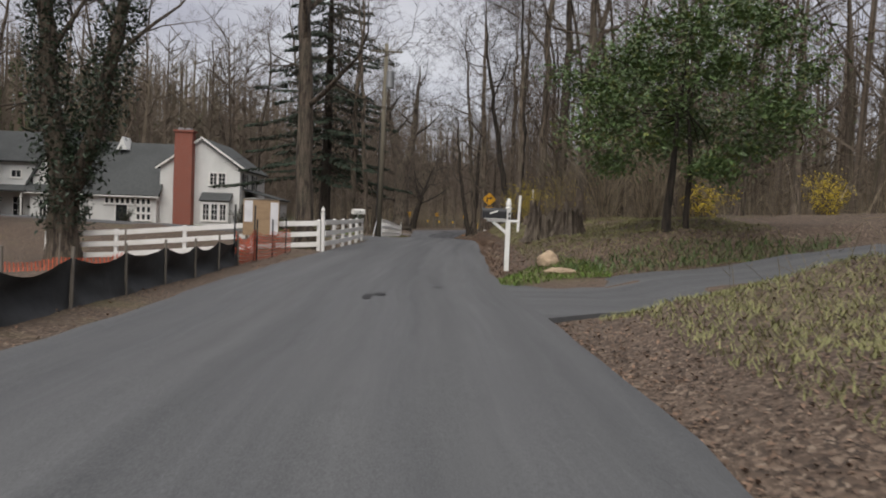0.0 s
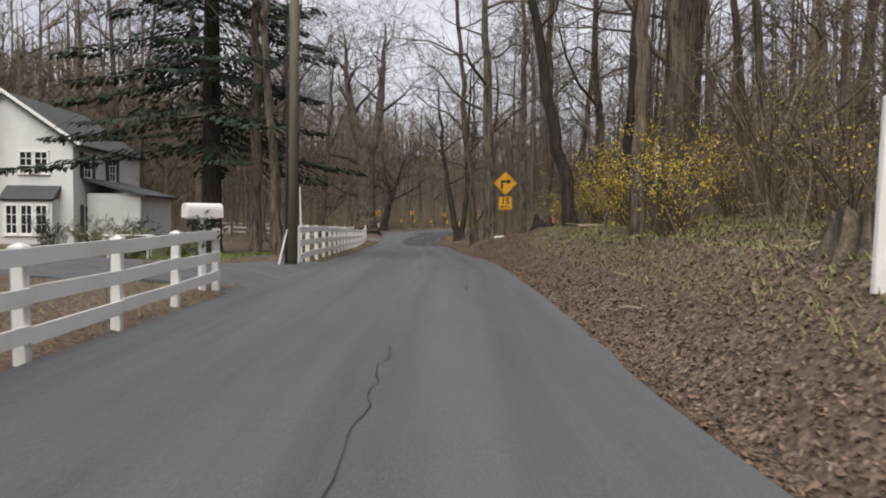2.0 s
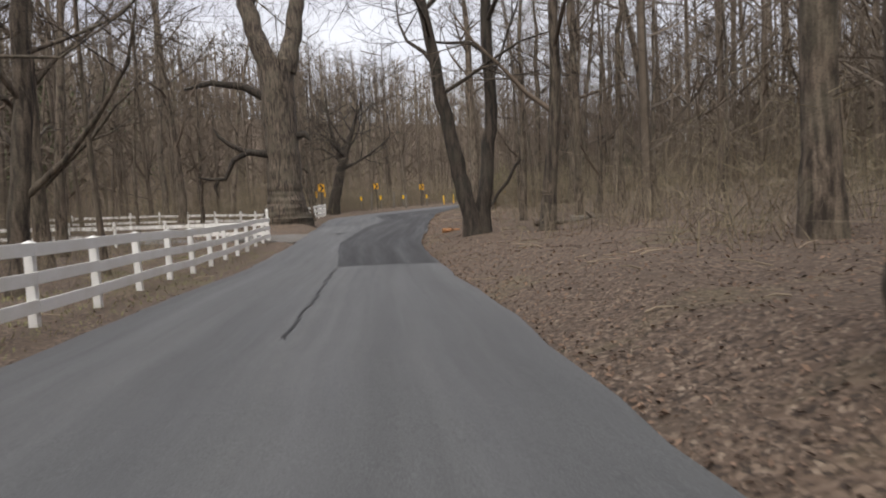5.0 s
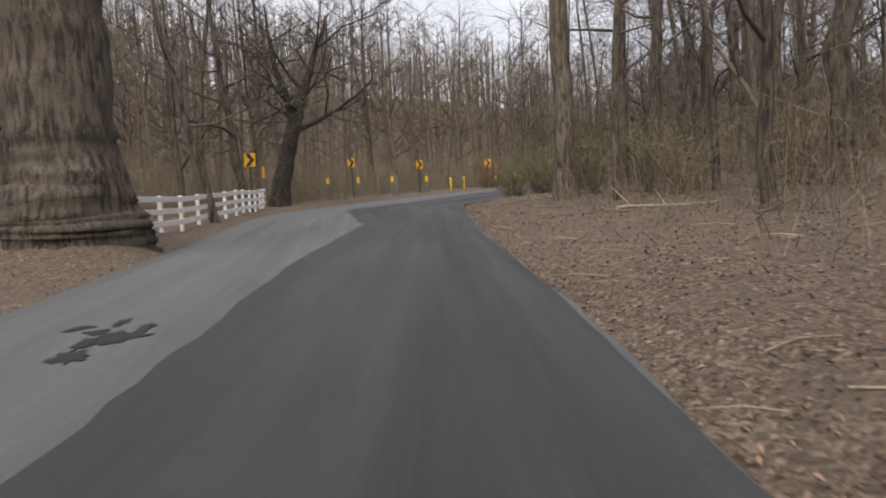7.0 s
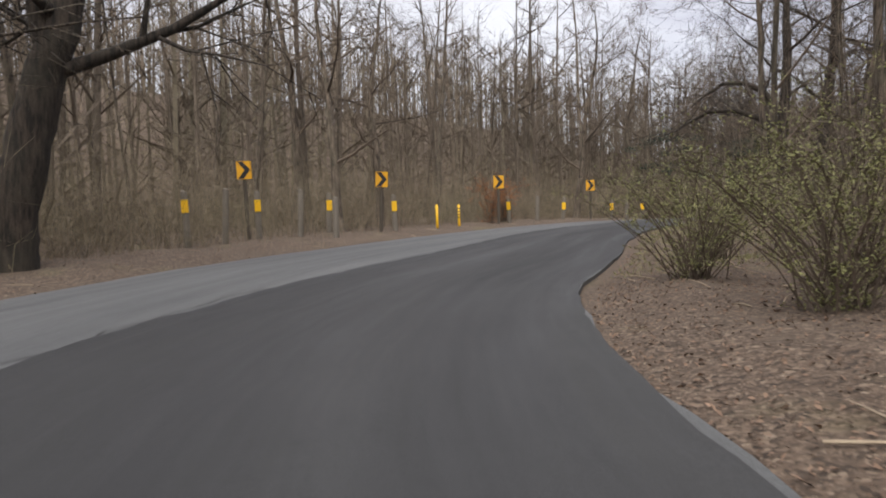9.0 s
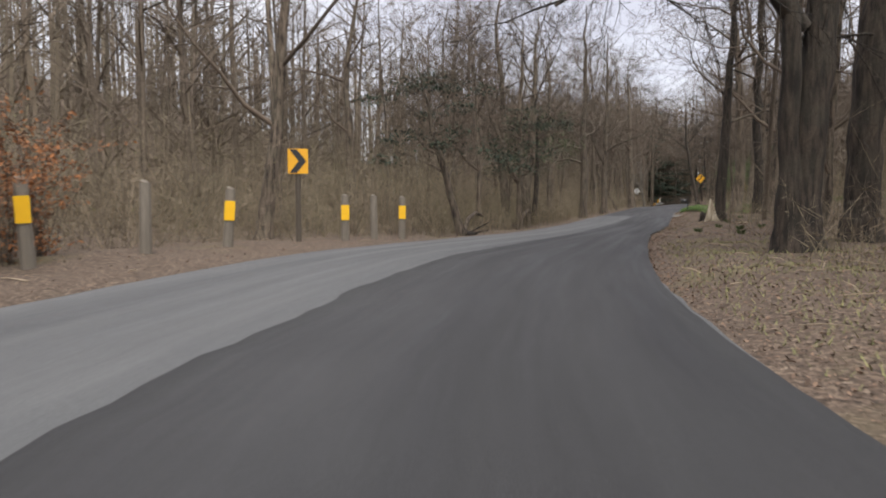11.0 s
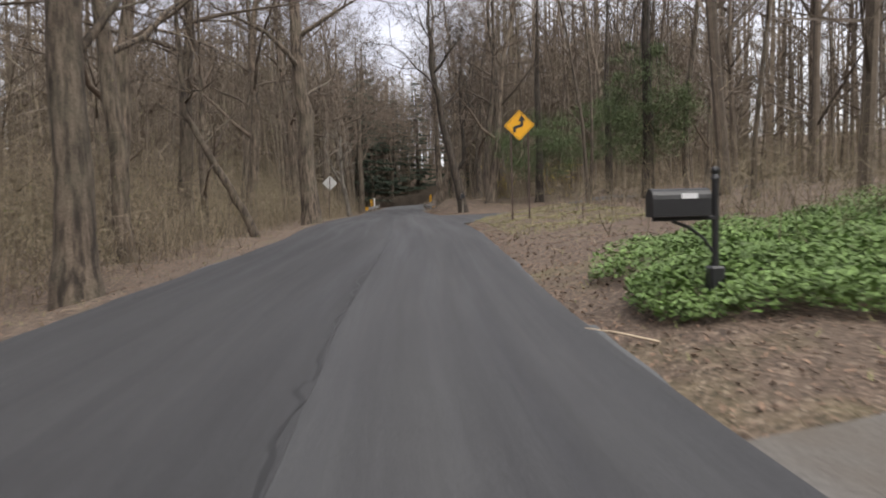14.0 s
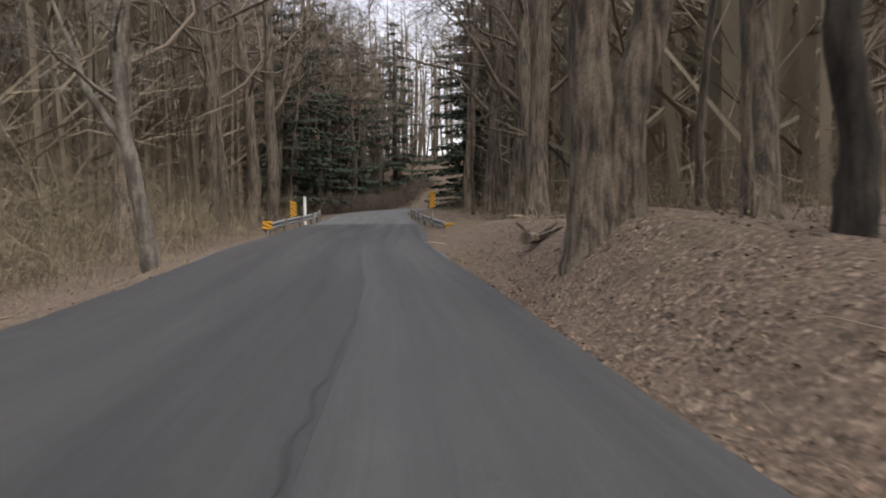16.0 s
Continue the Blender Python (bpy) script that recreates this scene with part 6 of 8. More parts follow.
def seam_left(s):
    return float(np.interp(s, [129, 142, 157, 163, 168, 173, 181, 201, 212, 226, 237, 255, 264, 275], [0.0, -0.22, -0.1, 0.05, 0.14, 0.0, -0.2, 0.0, -0.09, -0.05, 0.0, -0.06, -0.02, -0.02]))


def joint_at(s):
    return float(np.interp(s, [274, 283, 300, 310, 320, 328, 338, 345], [0.11, 0.14, 0.08, 0.06, 0.08, 0.18, 0.28, 0.3]))


band("road_patch", 129.3, 274.5, seam_left, lambda s: 0.998, M["patch"], "newer dark asphalt laid over one lane", rough=0.028)
band("road_patch", 274.8, 372, lambda s: -0.998, lambda s: joint_at(s) + 0.02, M["patch"], "newer dark asphalt laid over one lane", rough=0.02, seed=2)
band("road_patch", 274.5, 372, lambda s: joint_at(s) - 0.02, lambda s: 0.998, M["patch_mid"], "older dark asphalt with worn wheel tracks", lift=0.0065, rough=0.02, seed=3)


def crack(s0, s1, u0, u1, width, seed, lift=0.012):
    n = max(4, int(abs(s1 - s0) / 0.25) + int(abs(u1 - u0) * 10))
    wv = wobble(n, 0.035, seed, 0.4)
    ss, uu = np.linspace(s0, s1, n), np.linspace(u0, u1, n) + wv * (1 if abs(s1 - s0) > 1 else 0)
    ss = ss + (wv * 3 if abs(s1 - s0) <= 1 else 0)
    rng = random.Random(seed)
    pts = [Vector(road_point(s, u, lift)) for s, u in zip(ss, uu)]
    v, f = [], []
    for i, p in enumerate(pts):
        d = (pts[min(i + 1, n - 1)] - pts[max(i - 1, 0)]).normalized()
        side = Vector((d.y, -d.x, 0)) * width * rng.uniform(0.4, 1.2) * (0.25 if i in (0, n - 1) else 1)
        v += [p - side, p + side]
    for i in range(n - 1):
        f.append((2 * i, 2 * i + 1, 2 * i + 3, 2 * i + 2))
    tagged(raw("crack", v, f, M["crack"]), "dark crack in the asphalt", "crack", kind="structure")


for n, (s0, s1, u0, u1, w) in enumerate((
    (68, 78, 0.12, 0.18, 0.005), (88, 97, 0.15, 0.14, 0.008), (97, 112, 0.14, 0.17, 0.01),
    (62, 62.3, 0.4, 0.5, 0.03), (61, 61.3, 0.42, 0.52, 0.03), (60, 60.4, 0.45, 0.56, 0.03), (276, 283, 0.11, 0.14, 0.02), (283, 300, 0.14, 0.08, 0.02), (300, 310, 0.08, 0.06, 0.015), (310, 320, 0.06, 0.08, 0.015), (320, 338, 0.08, 0.28, 0.02), (338, 346, 0.28, 0.3, 0.02),
    (166, 168, -0.3, -0.2, 0.03), (172, 173, -0.45, -0.4, 0.025), (180, 190, -0.22, -0.14, 0.014), (200, 212, -0.02, -0.1, 0.014), (118, 129, 0.02, 0.0, 0.025), (318, 324, 0.4, 0.05, 0.04))):
    crack(s0, s1, u0, u1, w, n)


def broken_patch(s0, u0, ln, wide, seed, lift=0.011):
    """A ragged patch of broken dark asphalt."""
    rim = []
    for k in range(40):
        a = k * 6.283 / 40
        r = 1 + 0.8 * noise.noise((math.cos(a) * 1.9, math.sin(a) * 1.9, seed)) + 0.7 * noise.noise((math.cos(a) * 5, math.sin(a) * 5, seed + 3))
        rim.append(road_point(s0 + ln * r * math.sin(a), u0 + wide * r * math.cos(a), lift))
    v = [road_point(s0, u0, lift)] + rim
    tagged(raw("broken_patch", v, [(0, k + 1, (k + 1) % 40 + 1) for k in range(40)], M["crack"]), "ragged dark patch of broken asphalt", "road patch", kind="structure")


spots = [(57.9, 0.06, 0.4, 0.025), (58.3, 0.13, 0.2, 0.04), (90.1, 0.3, 0.12, 0.05), (90.1, 0.58, 0.1, 0.03), (84.6, 0.52, 0.4, 0.008), (91.2, 0.5, 0.4, 0.007), (92.4, 0.46, 0.3, 0.007)]
rng = random.Random(31)
spots += [(150.5 + rng.gauss(0, 0.55), -0.43 + rng.gauss(0, 0.06), rng.uniform(0.1, 0.34), rng.uniform(0.015, 0.05)) for _ in range(11)]
for n, (s0, u0, ln, wide) in enumerate(spots):
    broken_patch(s0, u0, ln, wide, n * 3.7 + 1)


# ---- leaf litter, grass and ground cover ----
def scatter(name, n, pick, material, size, label, category, lift=0.015, tilt=0.35, narrow=0.5, seed=1, upright=False):
    """Many small leaves or blades; pick(rng arrays) gives stations, sides and distances beyond the edge."""
    g = np.random.default_rng(seed)
    pts = pick(g, n)
    e, side, s, _ = where(pts)
    on_drive = np.zeros(len(pts), bool)
    for line, half in DRIVES:
        on_drive |= near_line(pts, line) < half + 0.1
    for a, b, r in PADS:
        on_drive |= np.hypot(pts[:, 0] - a, pts[:, 1] - b) < r
    keep = (e > 0.02) & ~on_drive
    pts = pts[keep]
    z = lie(pts) + lift
    n = len(pts)
    a = g.uniform(0, 2 * np.pi, n)
    sc = size * g.uniform(0.55, 1.35, n)
    c = np.column_stack([pts, z])
    if upright:
        u = np.column_stack([np.cos(a) * 0.8, np.sin(a) * 0.8, np.ones(n) * 0.8]) * sc[:, None]
        w = np.column_stack([-np.sin(a), np.cos(a), np.zeros(n)]) * (sc * narrow)[:, None]
        quad = np.stack([c - w, c + w, c + u + w * 0.3, c + u - w * 0.3], 1)
    else:
        u = np.column_stack([np.cos(a), np.sin(a), g.normal(0, tilt, n)]) * sc[:, None]
        w = np.column_stack([-np.sin(a), np.cos(a), g.normal(0, tilt, n)]) * (sc * narrow)[:, None]
        fold = np.column_stack([np.zeros(n), np.zeros(n), sc * 0.25])
        quad = np.stack([c - u, c + w + fold, c + u, c - w + fold], 1)
    me = bpy.data.meshes.new(name)
    me.vertices.add(4 * n)
    me.vertices.foreach_set("co", quad.astype(np.float32).ravel())
    me.loops.add(4 * n)
    me.loops.foreach_set("vertex_index", np.arange(4 * n, dtype=np.int32))
    me.polygons.add(n)
    me.polygons.foreach_set("loop_start", np.arange(0, 4 * n, 4, dtype=np.int32))
    me.update(calc_edges=True)
    me.materials.append(material)
    return tagged(new(name, me), label, category, kind="stuff")


def along(s0, s1, side, e0, e1, power=1.0):
    def pick(g, n):
        s = g.uniform(s0, s1, n)
        e = e0 + (e1 - e0) * g.random(n) ** power
        m = np.stack([np.interp(s, ALONG, MID[:, k]) for k in (0, 1)], 1)
        a = np.stack([np.interp(s, ALONG, ACROSS[:, k]) for k in (0, 1)], 1)
        h = np.interp(s, ALONG, HALF)
        sd = side if side else np.where(g.random(n) < 0.5, -1, 1)
        return m + a * ((h + e) * sd)[:, None]
    return pick


def blob(x, y, rx, ry, turn=0.0):
    def pick(g, n):
        r, t = np.sqrt(g.random(n)), g.uniform(0, 6.283, n)
        a, b = r * np.cos(t) * rx, r * np.sin(t) * ry
        c, s = math.cos(radians(turn)), math.sin(radians(turn))
        return np.stack([x + a * c - b * s, y + a * s + b * c], 1)
    return pick


scatter("leaf_litter", 105000, along(68, 350, 1, 0.03, 8, 1.5), M["leaf"], 0.028, "fallen dry brown leaves on the verge", "leaves", seed=11)
scatter("leaf_litter", 17000, along(45, 350, -1, 0.03, 5, 1.6), M["leaf"], 0.028, "fallen dry brown leaves on the verge", "leaves", seed=12)
scatter("leaf_litter", 9000, along(40, 62, 1, 0.05, 7, 1.7), M["leaf"], 0.028, "fallen dry brown leaves on the grass", "leaves", seed=13)
scatter("grass", 45000, along(38, 58.5, 1, 0.9, 10), M["grass"], 0.085, "tired yellow-green grass", "grass", narrow=0.09, seed=14, upright=True)
scatter("leaf_litter", 30000, along(76, 108, 1, 0.03, 6.5, 1.2), M["leaf"], 0.028, "thick fallen brown leaves on the bank", "leaves", seed=25)
scatter("leaf_litter", 16000, along(62, 76, 1, 0.05, 7, 1.3), M["leaf"], 0.028, "fallen dry brown leaves on the bank", "leaves", seed=24)
scatter("grass", 44000, along(62, 94, 1, 0.9, 7.5), M["grass"], 0.075, "tired yellow-green grass among leaves", "grass", narrow=0.09, seed=15, upright=True)
scatter("grass", 8000, along(72, 140, -1, 0.25, 4), M["grass"], 0.075, "tired grass under the white fence", "grass", narrow=0.09, seed=16, upright=True)
scatter("grass", 11000, along(190, 235, 1, 0.4, 5), M["grass"], 0.07, "tired yellow-green grass at the bend", "grass", narrow=0.09, seed=17, upright=True)
scatter("grass", 6000, along(232, 350, 0, 0.2, 6), M["grass"], 0.065, "thin yellow-green grass among leaves", "grass", narrow=0.09, seed=18, upright=True)
scatter("grass", 7000, along(296, 312, 1, 0.6, 5), M["grass"], 0.07, "yellow-green grass below the winding-road sign", "grass", narrow=0.09, seed=19, upright=True)
M["lawn"] = mat("spring_lawn", (0.13, 0.2, 0.035), (0.075, 0.12, 0.025), 0.9, 5, 0.6, 0.6, 0, spread=0.3)
scatter("lawn", 14000, blob(66, 197.5, 9, 3.6, 40), M["lawn"], 0.1, "bright green spring lawn in the woods", "grass", narrow=0.1, seed=20, upright=True)
scatter("lawn", 9000, blob(-12, 50, 7, 4.5, 10), M["lawn"], 0.09, "green lawn behind the utility pole", "grass", narrow=0.1, seed=21, upright=True)
scatter("lawn", 2600, blob(2.6, 17.4, 1.5, 1.1), M["lawn"], 0.09, "green grass round the mailbox post", "grass", narrow=0.1, seed=22, upright=True)
scatter("bulb_leaves", 1500, blob(6.6, 18.2, 4.0, 0.6, 8), M["holly"], 0.17, "dark green bulb leaves along the drive", "plants", narrow=0.06, seed=23, upright=True)


def cover(name, picks, n, material, size, height, label, seed):
    """A mound of broad leaves over the ground."""
    g = np.random.default_rng(seed)
    rng = random.Random(seed)
    spots = []
    for pick in picks:
        pts = pick(g, n)
        e, _, _, _ = where(pts)
        ok = e > 0.5
        for line, half in DRIVES:
            ok &= near_line(pts, line) > half + 0.35
        pts = pts[ok]
        z = lie(pts)
        bump = np.array([0.55 + 0.45 * noise.noise((p[0] * 0.9, p[1] * 0.9, 0)) for p in pts])
        z = z + height * bump * g.uniform(0.3, 1.0, len(pts))
        spots += [(p[0], p[1], q) for p, q in zip(pts, z)]
    ob = leaves(name, spots, material, size, rng, 0.45)
    return tagged(ob, label, "ground cover", kind="stuff")


cover("ground_cover", [blob(77, 206.2, 5.5, 2.6, -33), blob(86, 203.0, 9.5, 4.6, -20), blob(73.0, 206.3, 3.0, 1.9, -33), blob(81, 204.4, 6, 3.2, -25)], 26000, M["green"], 0.045, 0.6, "thick bed of bright green ground cover beside the gravel drive", 31)
cover("ground_cover", [blob(69.5, 199.2, 5.5, 1.5, -22), blob(65.0, 199.2, 2.4, 1.0, 0)], 6500, M["green"], 0.045, 0.3, "thick bed of bright green ground cover beside the gravel drive", 32)
for n, (x, y) in enumerate(((38.2, 178.3), (40.5, 181.0), (41.2, 179.4), (34.5, 175.6), (45.2, 184.0), (33.2, 173.2), (36.3, 178.7), (49.0, 187.5), (50.4, 187.0))):
    rng = random.Random(n)
    z = ground_at(x, y)
    t = thing("bulb_clump", pose(x, y, z), "clump of blue-green bulb leaves in the leaf litter", "plant", "bulb clumps")
    v, f = [], []
    for _ in range(40):
        a, r = rng.uniform(0, 6.28), rng.uniform(0, 0.09)
        p = Vector((math.cos(a) * r, math.sin(a) * r, -0.02))
        d = Vector((math.cos(a) * 0.35, math.sin(a) * 0.35, 1)).normalized() * rng.uniform(0.12, 0.23)
        w = Vector((-math.sin(a), math.cos(a), 0)) * 0.011
        b = len(v)
        v += [p - w, p + w, p + d * 0.7 + w, p + d * 1.0 + Vector((math.cos(a), math.sin(a), -0.2)) * 0.05, p + d * 0.7 - w]
        f += [(b, b + 1, b + 2, b + 3, b + 4)]
    raw("blades", v, f, M["hemlock"], t)


# ---- shrubs ----
def shrub(x, y, h, spread, seed, stems, name, label, leaf=None, count=0, size=0.03, where_leaf=(0.35, 1.0), reach=1.0, wood="twig"):
    rng = random.Random(seed)
    t = thing(name, pose(x, y, ground_at(x, y) - 0.08), label, "shrub")
    w, spots = Wood(), []
    for n in range(stems):
        a = rng.uniform(0, 6.28)
        out = rng.uniform(0.1, 1.0) * spread / h
        p = Vector((rng.gauss(0, 0.16), rng.gauss(0, 0.16), 0))
        d = Vector((math.cos(a) * out, math.sin(a) * out, 1)).normalized()
        hh = h * rng.uniform(0.55, 1.1)
        bow = Vector((math.cos(a), math.sin(a), 0)) * hh * 0.18 * reach
        pts = [p, p + d * hh * 0.5, p + d * hh * 0.85 + bow * 0.6, p + d * hh + bow * 1.3 - Vector((0, 0, 0.05 * hh))]
        w.tube(pts, [0.014, 0.01, 0.007, 0.003], 3)
        tips = [pts]
        for _ in range(5):
            k = rng.randrange(0, 3)
            q = pts[k].lerp(pts[k + 1], rng.random())
            e = q + Vector((rng.gauss(0, 0.6), rng.gauss(0, 0.6), rng.uniform(0.0, 0.9))).normalized() * hh * rng.uniform(0.15, 0.35)
            w.tube([q, e], [0.006, 0.003], 3)
            tips.append([q, e])
        for _ in range(count):
            line = rng.choice(tips)
            u = rng.uniform(*where_leaf) if len(line) > 2 else rng.random()
            k = min(int(u * (len(line) - 1)), len(line) - 2)
            q = line[k].lerp(line[k + 1], u * (len(line) - 1) - k)
            spots.append(q + Vector((rng.gauss(0, 0.03), rng.gauss(0, 0.03), rng.gauss(0, 0.03))))
    raw("twig_mass", w.v, w.f, M[wood], t)
    if count:
        leaves("blossom" if leaf == "forsythia" else "foliage", spots, M[leaf], size, rng, 0.8, t)


for n, (x, y, h, sp, c) in enumerate(((3.9, 36.6, 1.5, 0.9, 10), (4.6, 38.4, 2.0, 1.2, 24), (5.2, 40.8, 2.5, 1.4, 36), (5.0, 43.2, 2.2, 1.3, 40), (5.6, 45.6, 2.4, 1.4, 34), (5.4, 48.3, 2.0, 1.3, 34), (6.2, 50.8, 2.0, 1.3, 26), (5.6, 53.5, 1.6, 1.1, 22), (6.6, 37.0, 2.2, 1.5, 10), (5.2, 34.0, 1.9, 1.3, 3), (5.8, 31.4, 1.9, 1.4, 2), (7.2, 42, 2.5, 1.6, 24))):
    shrub(x, y, h, sp, 500 + n, 34, "forsythia_bush", "arching forsythia bush in thin yellow blossom on the bank", "forsythia", int(c * 1.7), 0.03)
for n, (x, y) in enumerate(((113.0, 229.5), (115.5, 232.0), (112.0, 234.2))):
    shrub(x, y, 2.6, 1.6, 520 + n, 26, "forsythia_bush", "arching forsythia bush in thin yellow blossom in the woods", "forsythia", 24, 0.035)
for n, (x, y, h) in enumerate(((8.6, 137.4, 2.2), (9.9, 135.6, 2.8), (11.4, 134.6, 3.2), (12.8, 136.2, 3.8), (10.4, 139.4, 3.2), (13.8, 139.0, 4.2), (9.2, 142.0, 2.4), (14.8, 135.2, 3.4), (11.8, 146.0, 2.6))):
    shrub(x, y, h, 2.4, 530 + n, 60, "budding_bush", "twiggy bush misted with pale green buds inside the bend", "bud", 110, 0.024)
for n, (x, y) in enumerate(((13.0, 175.6), (14.6, 178.2), (14.0, 177.1))):
    shrub(x, y, 3.0, 1.5, 540 + n, 26, "beech_sapling", "sapling holding on to russet dead leaves", "leaf_red", 60, 0.05)
for n, (x, y, h) in enumerate(((-9.5, 49.0, 1.1), (-10.6, 52.8, 1.3), (-8.0, 49.4, 0.9), (-12.0, 55.6, 1.4), (-13.2, 55.0, 1.3), (-14.6, 54.6, 1.5))):
    shrub(x, y, h, 0.9, 550 + n, 34, "garden_shrub", "rounded grey-green garden shrub beside the drive", "needle" if n % 2 else "bud", 50, 0.035)
for n, (x, y, h) in enumerate(((14, 27, 1.6), (15.5, 29.5, 1.4), (9.5, 26.5, 1.5))):
    shrub(x, y, h, 1.0, 560 + n, 30, "yellow_bush", "low bush in thin yellow blossom near the drive", "forsythia", 40, 0.04)


for n, (x, y, h) in enumerate(((6.6, 29.6, 3.6), (7.8, 27.4, 4.4), (8.6, 31.0, 4.8), (7.4, 33.6, 4.2), (9.8, 28.8, 5.0), (10.4, 33.0, 4.6), (6.6, 39.0, 3.8), (8.4, 36.4, 4.6), (10.6, 121.0, 2.6), (12.2, 123.4, 3.2), (13.6, 119.4, 3.0), (11.6, 126.2, 3.4), (15.0, 123.0, 3.8), (10.2, 129.0, 2.8))):
    shrub(x, y, h, 2.2, 570 + n, 70, "tall_shrub", "tall many-stemmed leafless olive-brown shrub in the leaf litter", "bud", 14, 0.022, wood="brush")


# ---- stumps, rocks and fallen wood ----
M["old_wood"] = bark_of("weathered_split_wood", (0.2, 0.165, 0.125), (0.05, 0.036, 0.026), (0.13, 0.105, 0.082), 11.0, 0.04)


def stump(x, y, r, h, seed, label, material="rot", jag=0.3):
    rng = random.Random(seed)
    t = thing("stump", pose(x, y, ground_at(x, y) - 0.1, 0, 0, rng.uniform(0, 360)), label, "stump")
    n, rows = 44, 7
    v, f = [], []
    cut = [h * (1 + jag * (1.3 * noise.noise((math.cos(6.283 * k / n) * 1.6, math.sin(6.283 * k / n) * 1.6, seed)) + rng.uniform(-0.35, 0.35))) for k in range(n)]
    deep = [rng.uniform(-0.13, 0.13) + 0.3 * noise.noise((k * 0.55, seed, 2.0)) for k in range(n)]
    for i in range(rows):
        u = i / (rows - 1)
        for k in range(n):
            a = 6.283 * k / n
            rr = r * (1.0 + 0.55 * (1 - u) ** 2.2 * (1 + 0.6 * math.sin(a * 5 + seed))) * (1 + deep[k] + rng.uniform(-0.015, 0.015))
            v.append((math.cos(a) * rr, math.sin(a) * rr, cut[k] * u))
    for shrink, drop in ((0.78, 0.06), (0.55, 0.3), (0.0, 0.42)):
        for k in range(n):
            a = 6.283 * k / n
            v.append((math.cos(a) * r * shrink, math.sin(a) * r * shrink, max(cut[k] - drop * h + rng.uniform(-0.05, 0.05), 0.1) if shrink else h * 0.5))
    for i in range(rows + 2):
        for k in range(n):
            f.append((i * n + k, i * n + (k + 1) % n, (i + 1) * n + (k + 1) % n, (i + 1) * n + k))
    raw("wood", v, f, M[material], t)


stump(3.1, 22.6, 0.36, 0.85, 1, "rotten hollow brown stump behind the mailbox", "old_wood", 0.85)
stump(3.9, 22.2, 0.34, 0.75, 2, "greyed broken stump behind the mailbox", "old_wood", 0.5)
stump(3.9, 31.5, 0.3, 0.5, 3, "low rotten stump on the bank", "bark", 0.3)
stump(46.2, 186.1, 0.26, 0.5, 4, "dark rotten stump in the leaf litter", "bark_dark", 0.5)
stump(4.6, 52.7, 0.32, 0.4, 6, "upturned root mass on the leafy bank", "bark_dark", 0.6)

# split pale stump
M["bleached"] = bark_of("bleached_split_wood", (0.55, 0.49, 0.39), (0.26, 0.21, 0.155), (0.46, 0.4, 0.31), 8.0, 0.03)
t = thing("stump", pose(45.25, 184.9, ground_at(45.25, 184.9) - 0.1, 0, 0, 40), "tall hollow split shell of a pale bleached stump", "stump")
rng = random.Random(8)
v, f = [], []
cols, rows = 15, 9
for layer in (0, 1):
    for i in range(rows):
        u = i / (rows - 1)
        for k in range(cols):
            w = k / (cols - 1)
            a = radians(150) * (w - 0.5) * (1 - 0.35 * u) + 0.25 * u
            r = 0.4 * (1.25 - 0.55 * u**0.7) * (1 + 0.1 * noise.noise((k * 0.8, u * 1.5, 4))) - layer * (0.07 - 0.03 * u)
            top = 1.25 * (1 - abs(w - 0.6) ** 1.7 * 1.7) + 0.1 * noise.noise((k * 1.3, 1, 7))
            v.append((math.cos(a) * r - 0.2 + 0.12 * u, math.sin(a) * r, top * u))
q = rows * cols
for i in range(rows - 1):
    for k in range(cols - 1):
        b = i * cols + k
        f += [(b, b + 1, b + cols + 1, b + cols), (q + b, q + b + cols, q + b + cols + 1, q + b + 1)]
    for k in (0, cols - 1):
        b = i * cols + k
        f.append((b, b + cols, q + b + cols, q + b))
for k in range(cols - 1):
    b = (rows - 1) * cols + k
    f.append((b, b + 1, q + b + 1, q + b))
raw("wood", v, f, M["bleached"], t)


def rock(x, y, sx, sy, sz, seed, label):
    rng = random.Random(seed)
    bm = bmesh.new()
    bmesh.ops.create_icosphere(bm, subdivisions=3, radius=1.0)
    for v in bm.verts:
        k = 1 + 0.28 * noise.noise(v.co * 1.3 + Vector((seed, 0, 0))) + 0.08 * noise.noise(v.co * 4 + Vector((0, seed, 0)))
        v.co = Vector((v.co.x * sx, v.co.y * sy, max(v.co.z, -0.5) * sz)) * k
    ob = part("rock", bm, M["rock"], None, label)
    ob.matrix_world = pose(x, y, ground_at(x, y) + sz * 0.3, 0, 0, rng.uniform(0, 360))
    tagged(ob, label, "rock")


rock(2.72, 18.2, 0.3, 0.24, 0.24, 1, "tan boulder beside the mailbox")
rock(2.9, 17.5, 0.36, 0.2, 0.1, 2, "flat tan rock beside the mailbox")


M["fresh_wood"] = mat("orange_split_wood", (0.42, 0.2, 0.085), (0.16, 0.075, 0.035), 0.9, 9, 1.5, 0.7, 0.5, 0.02)


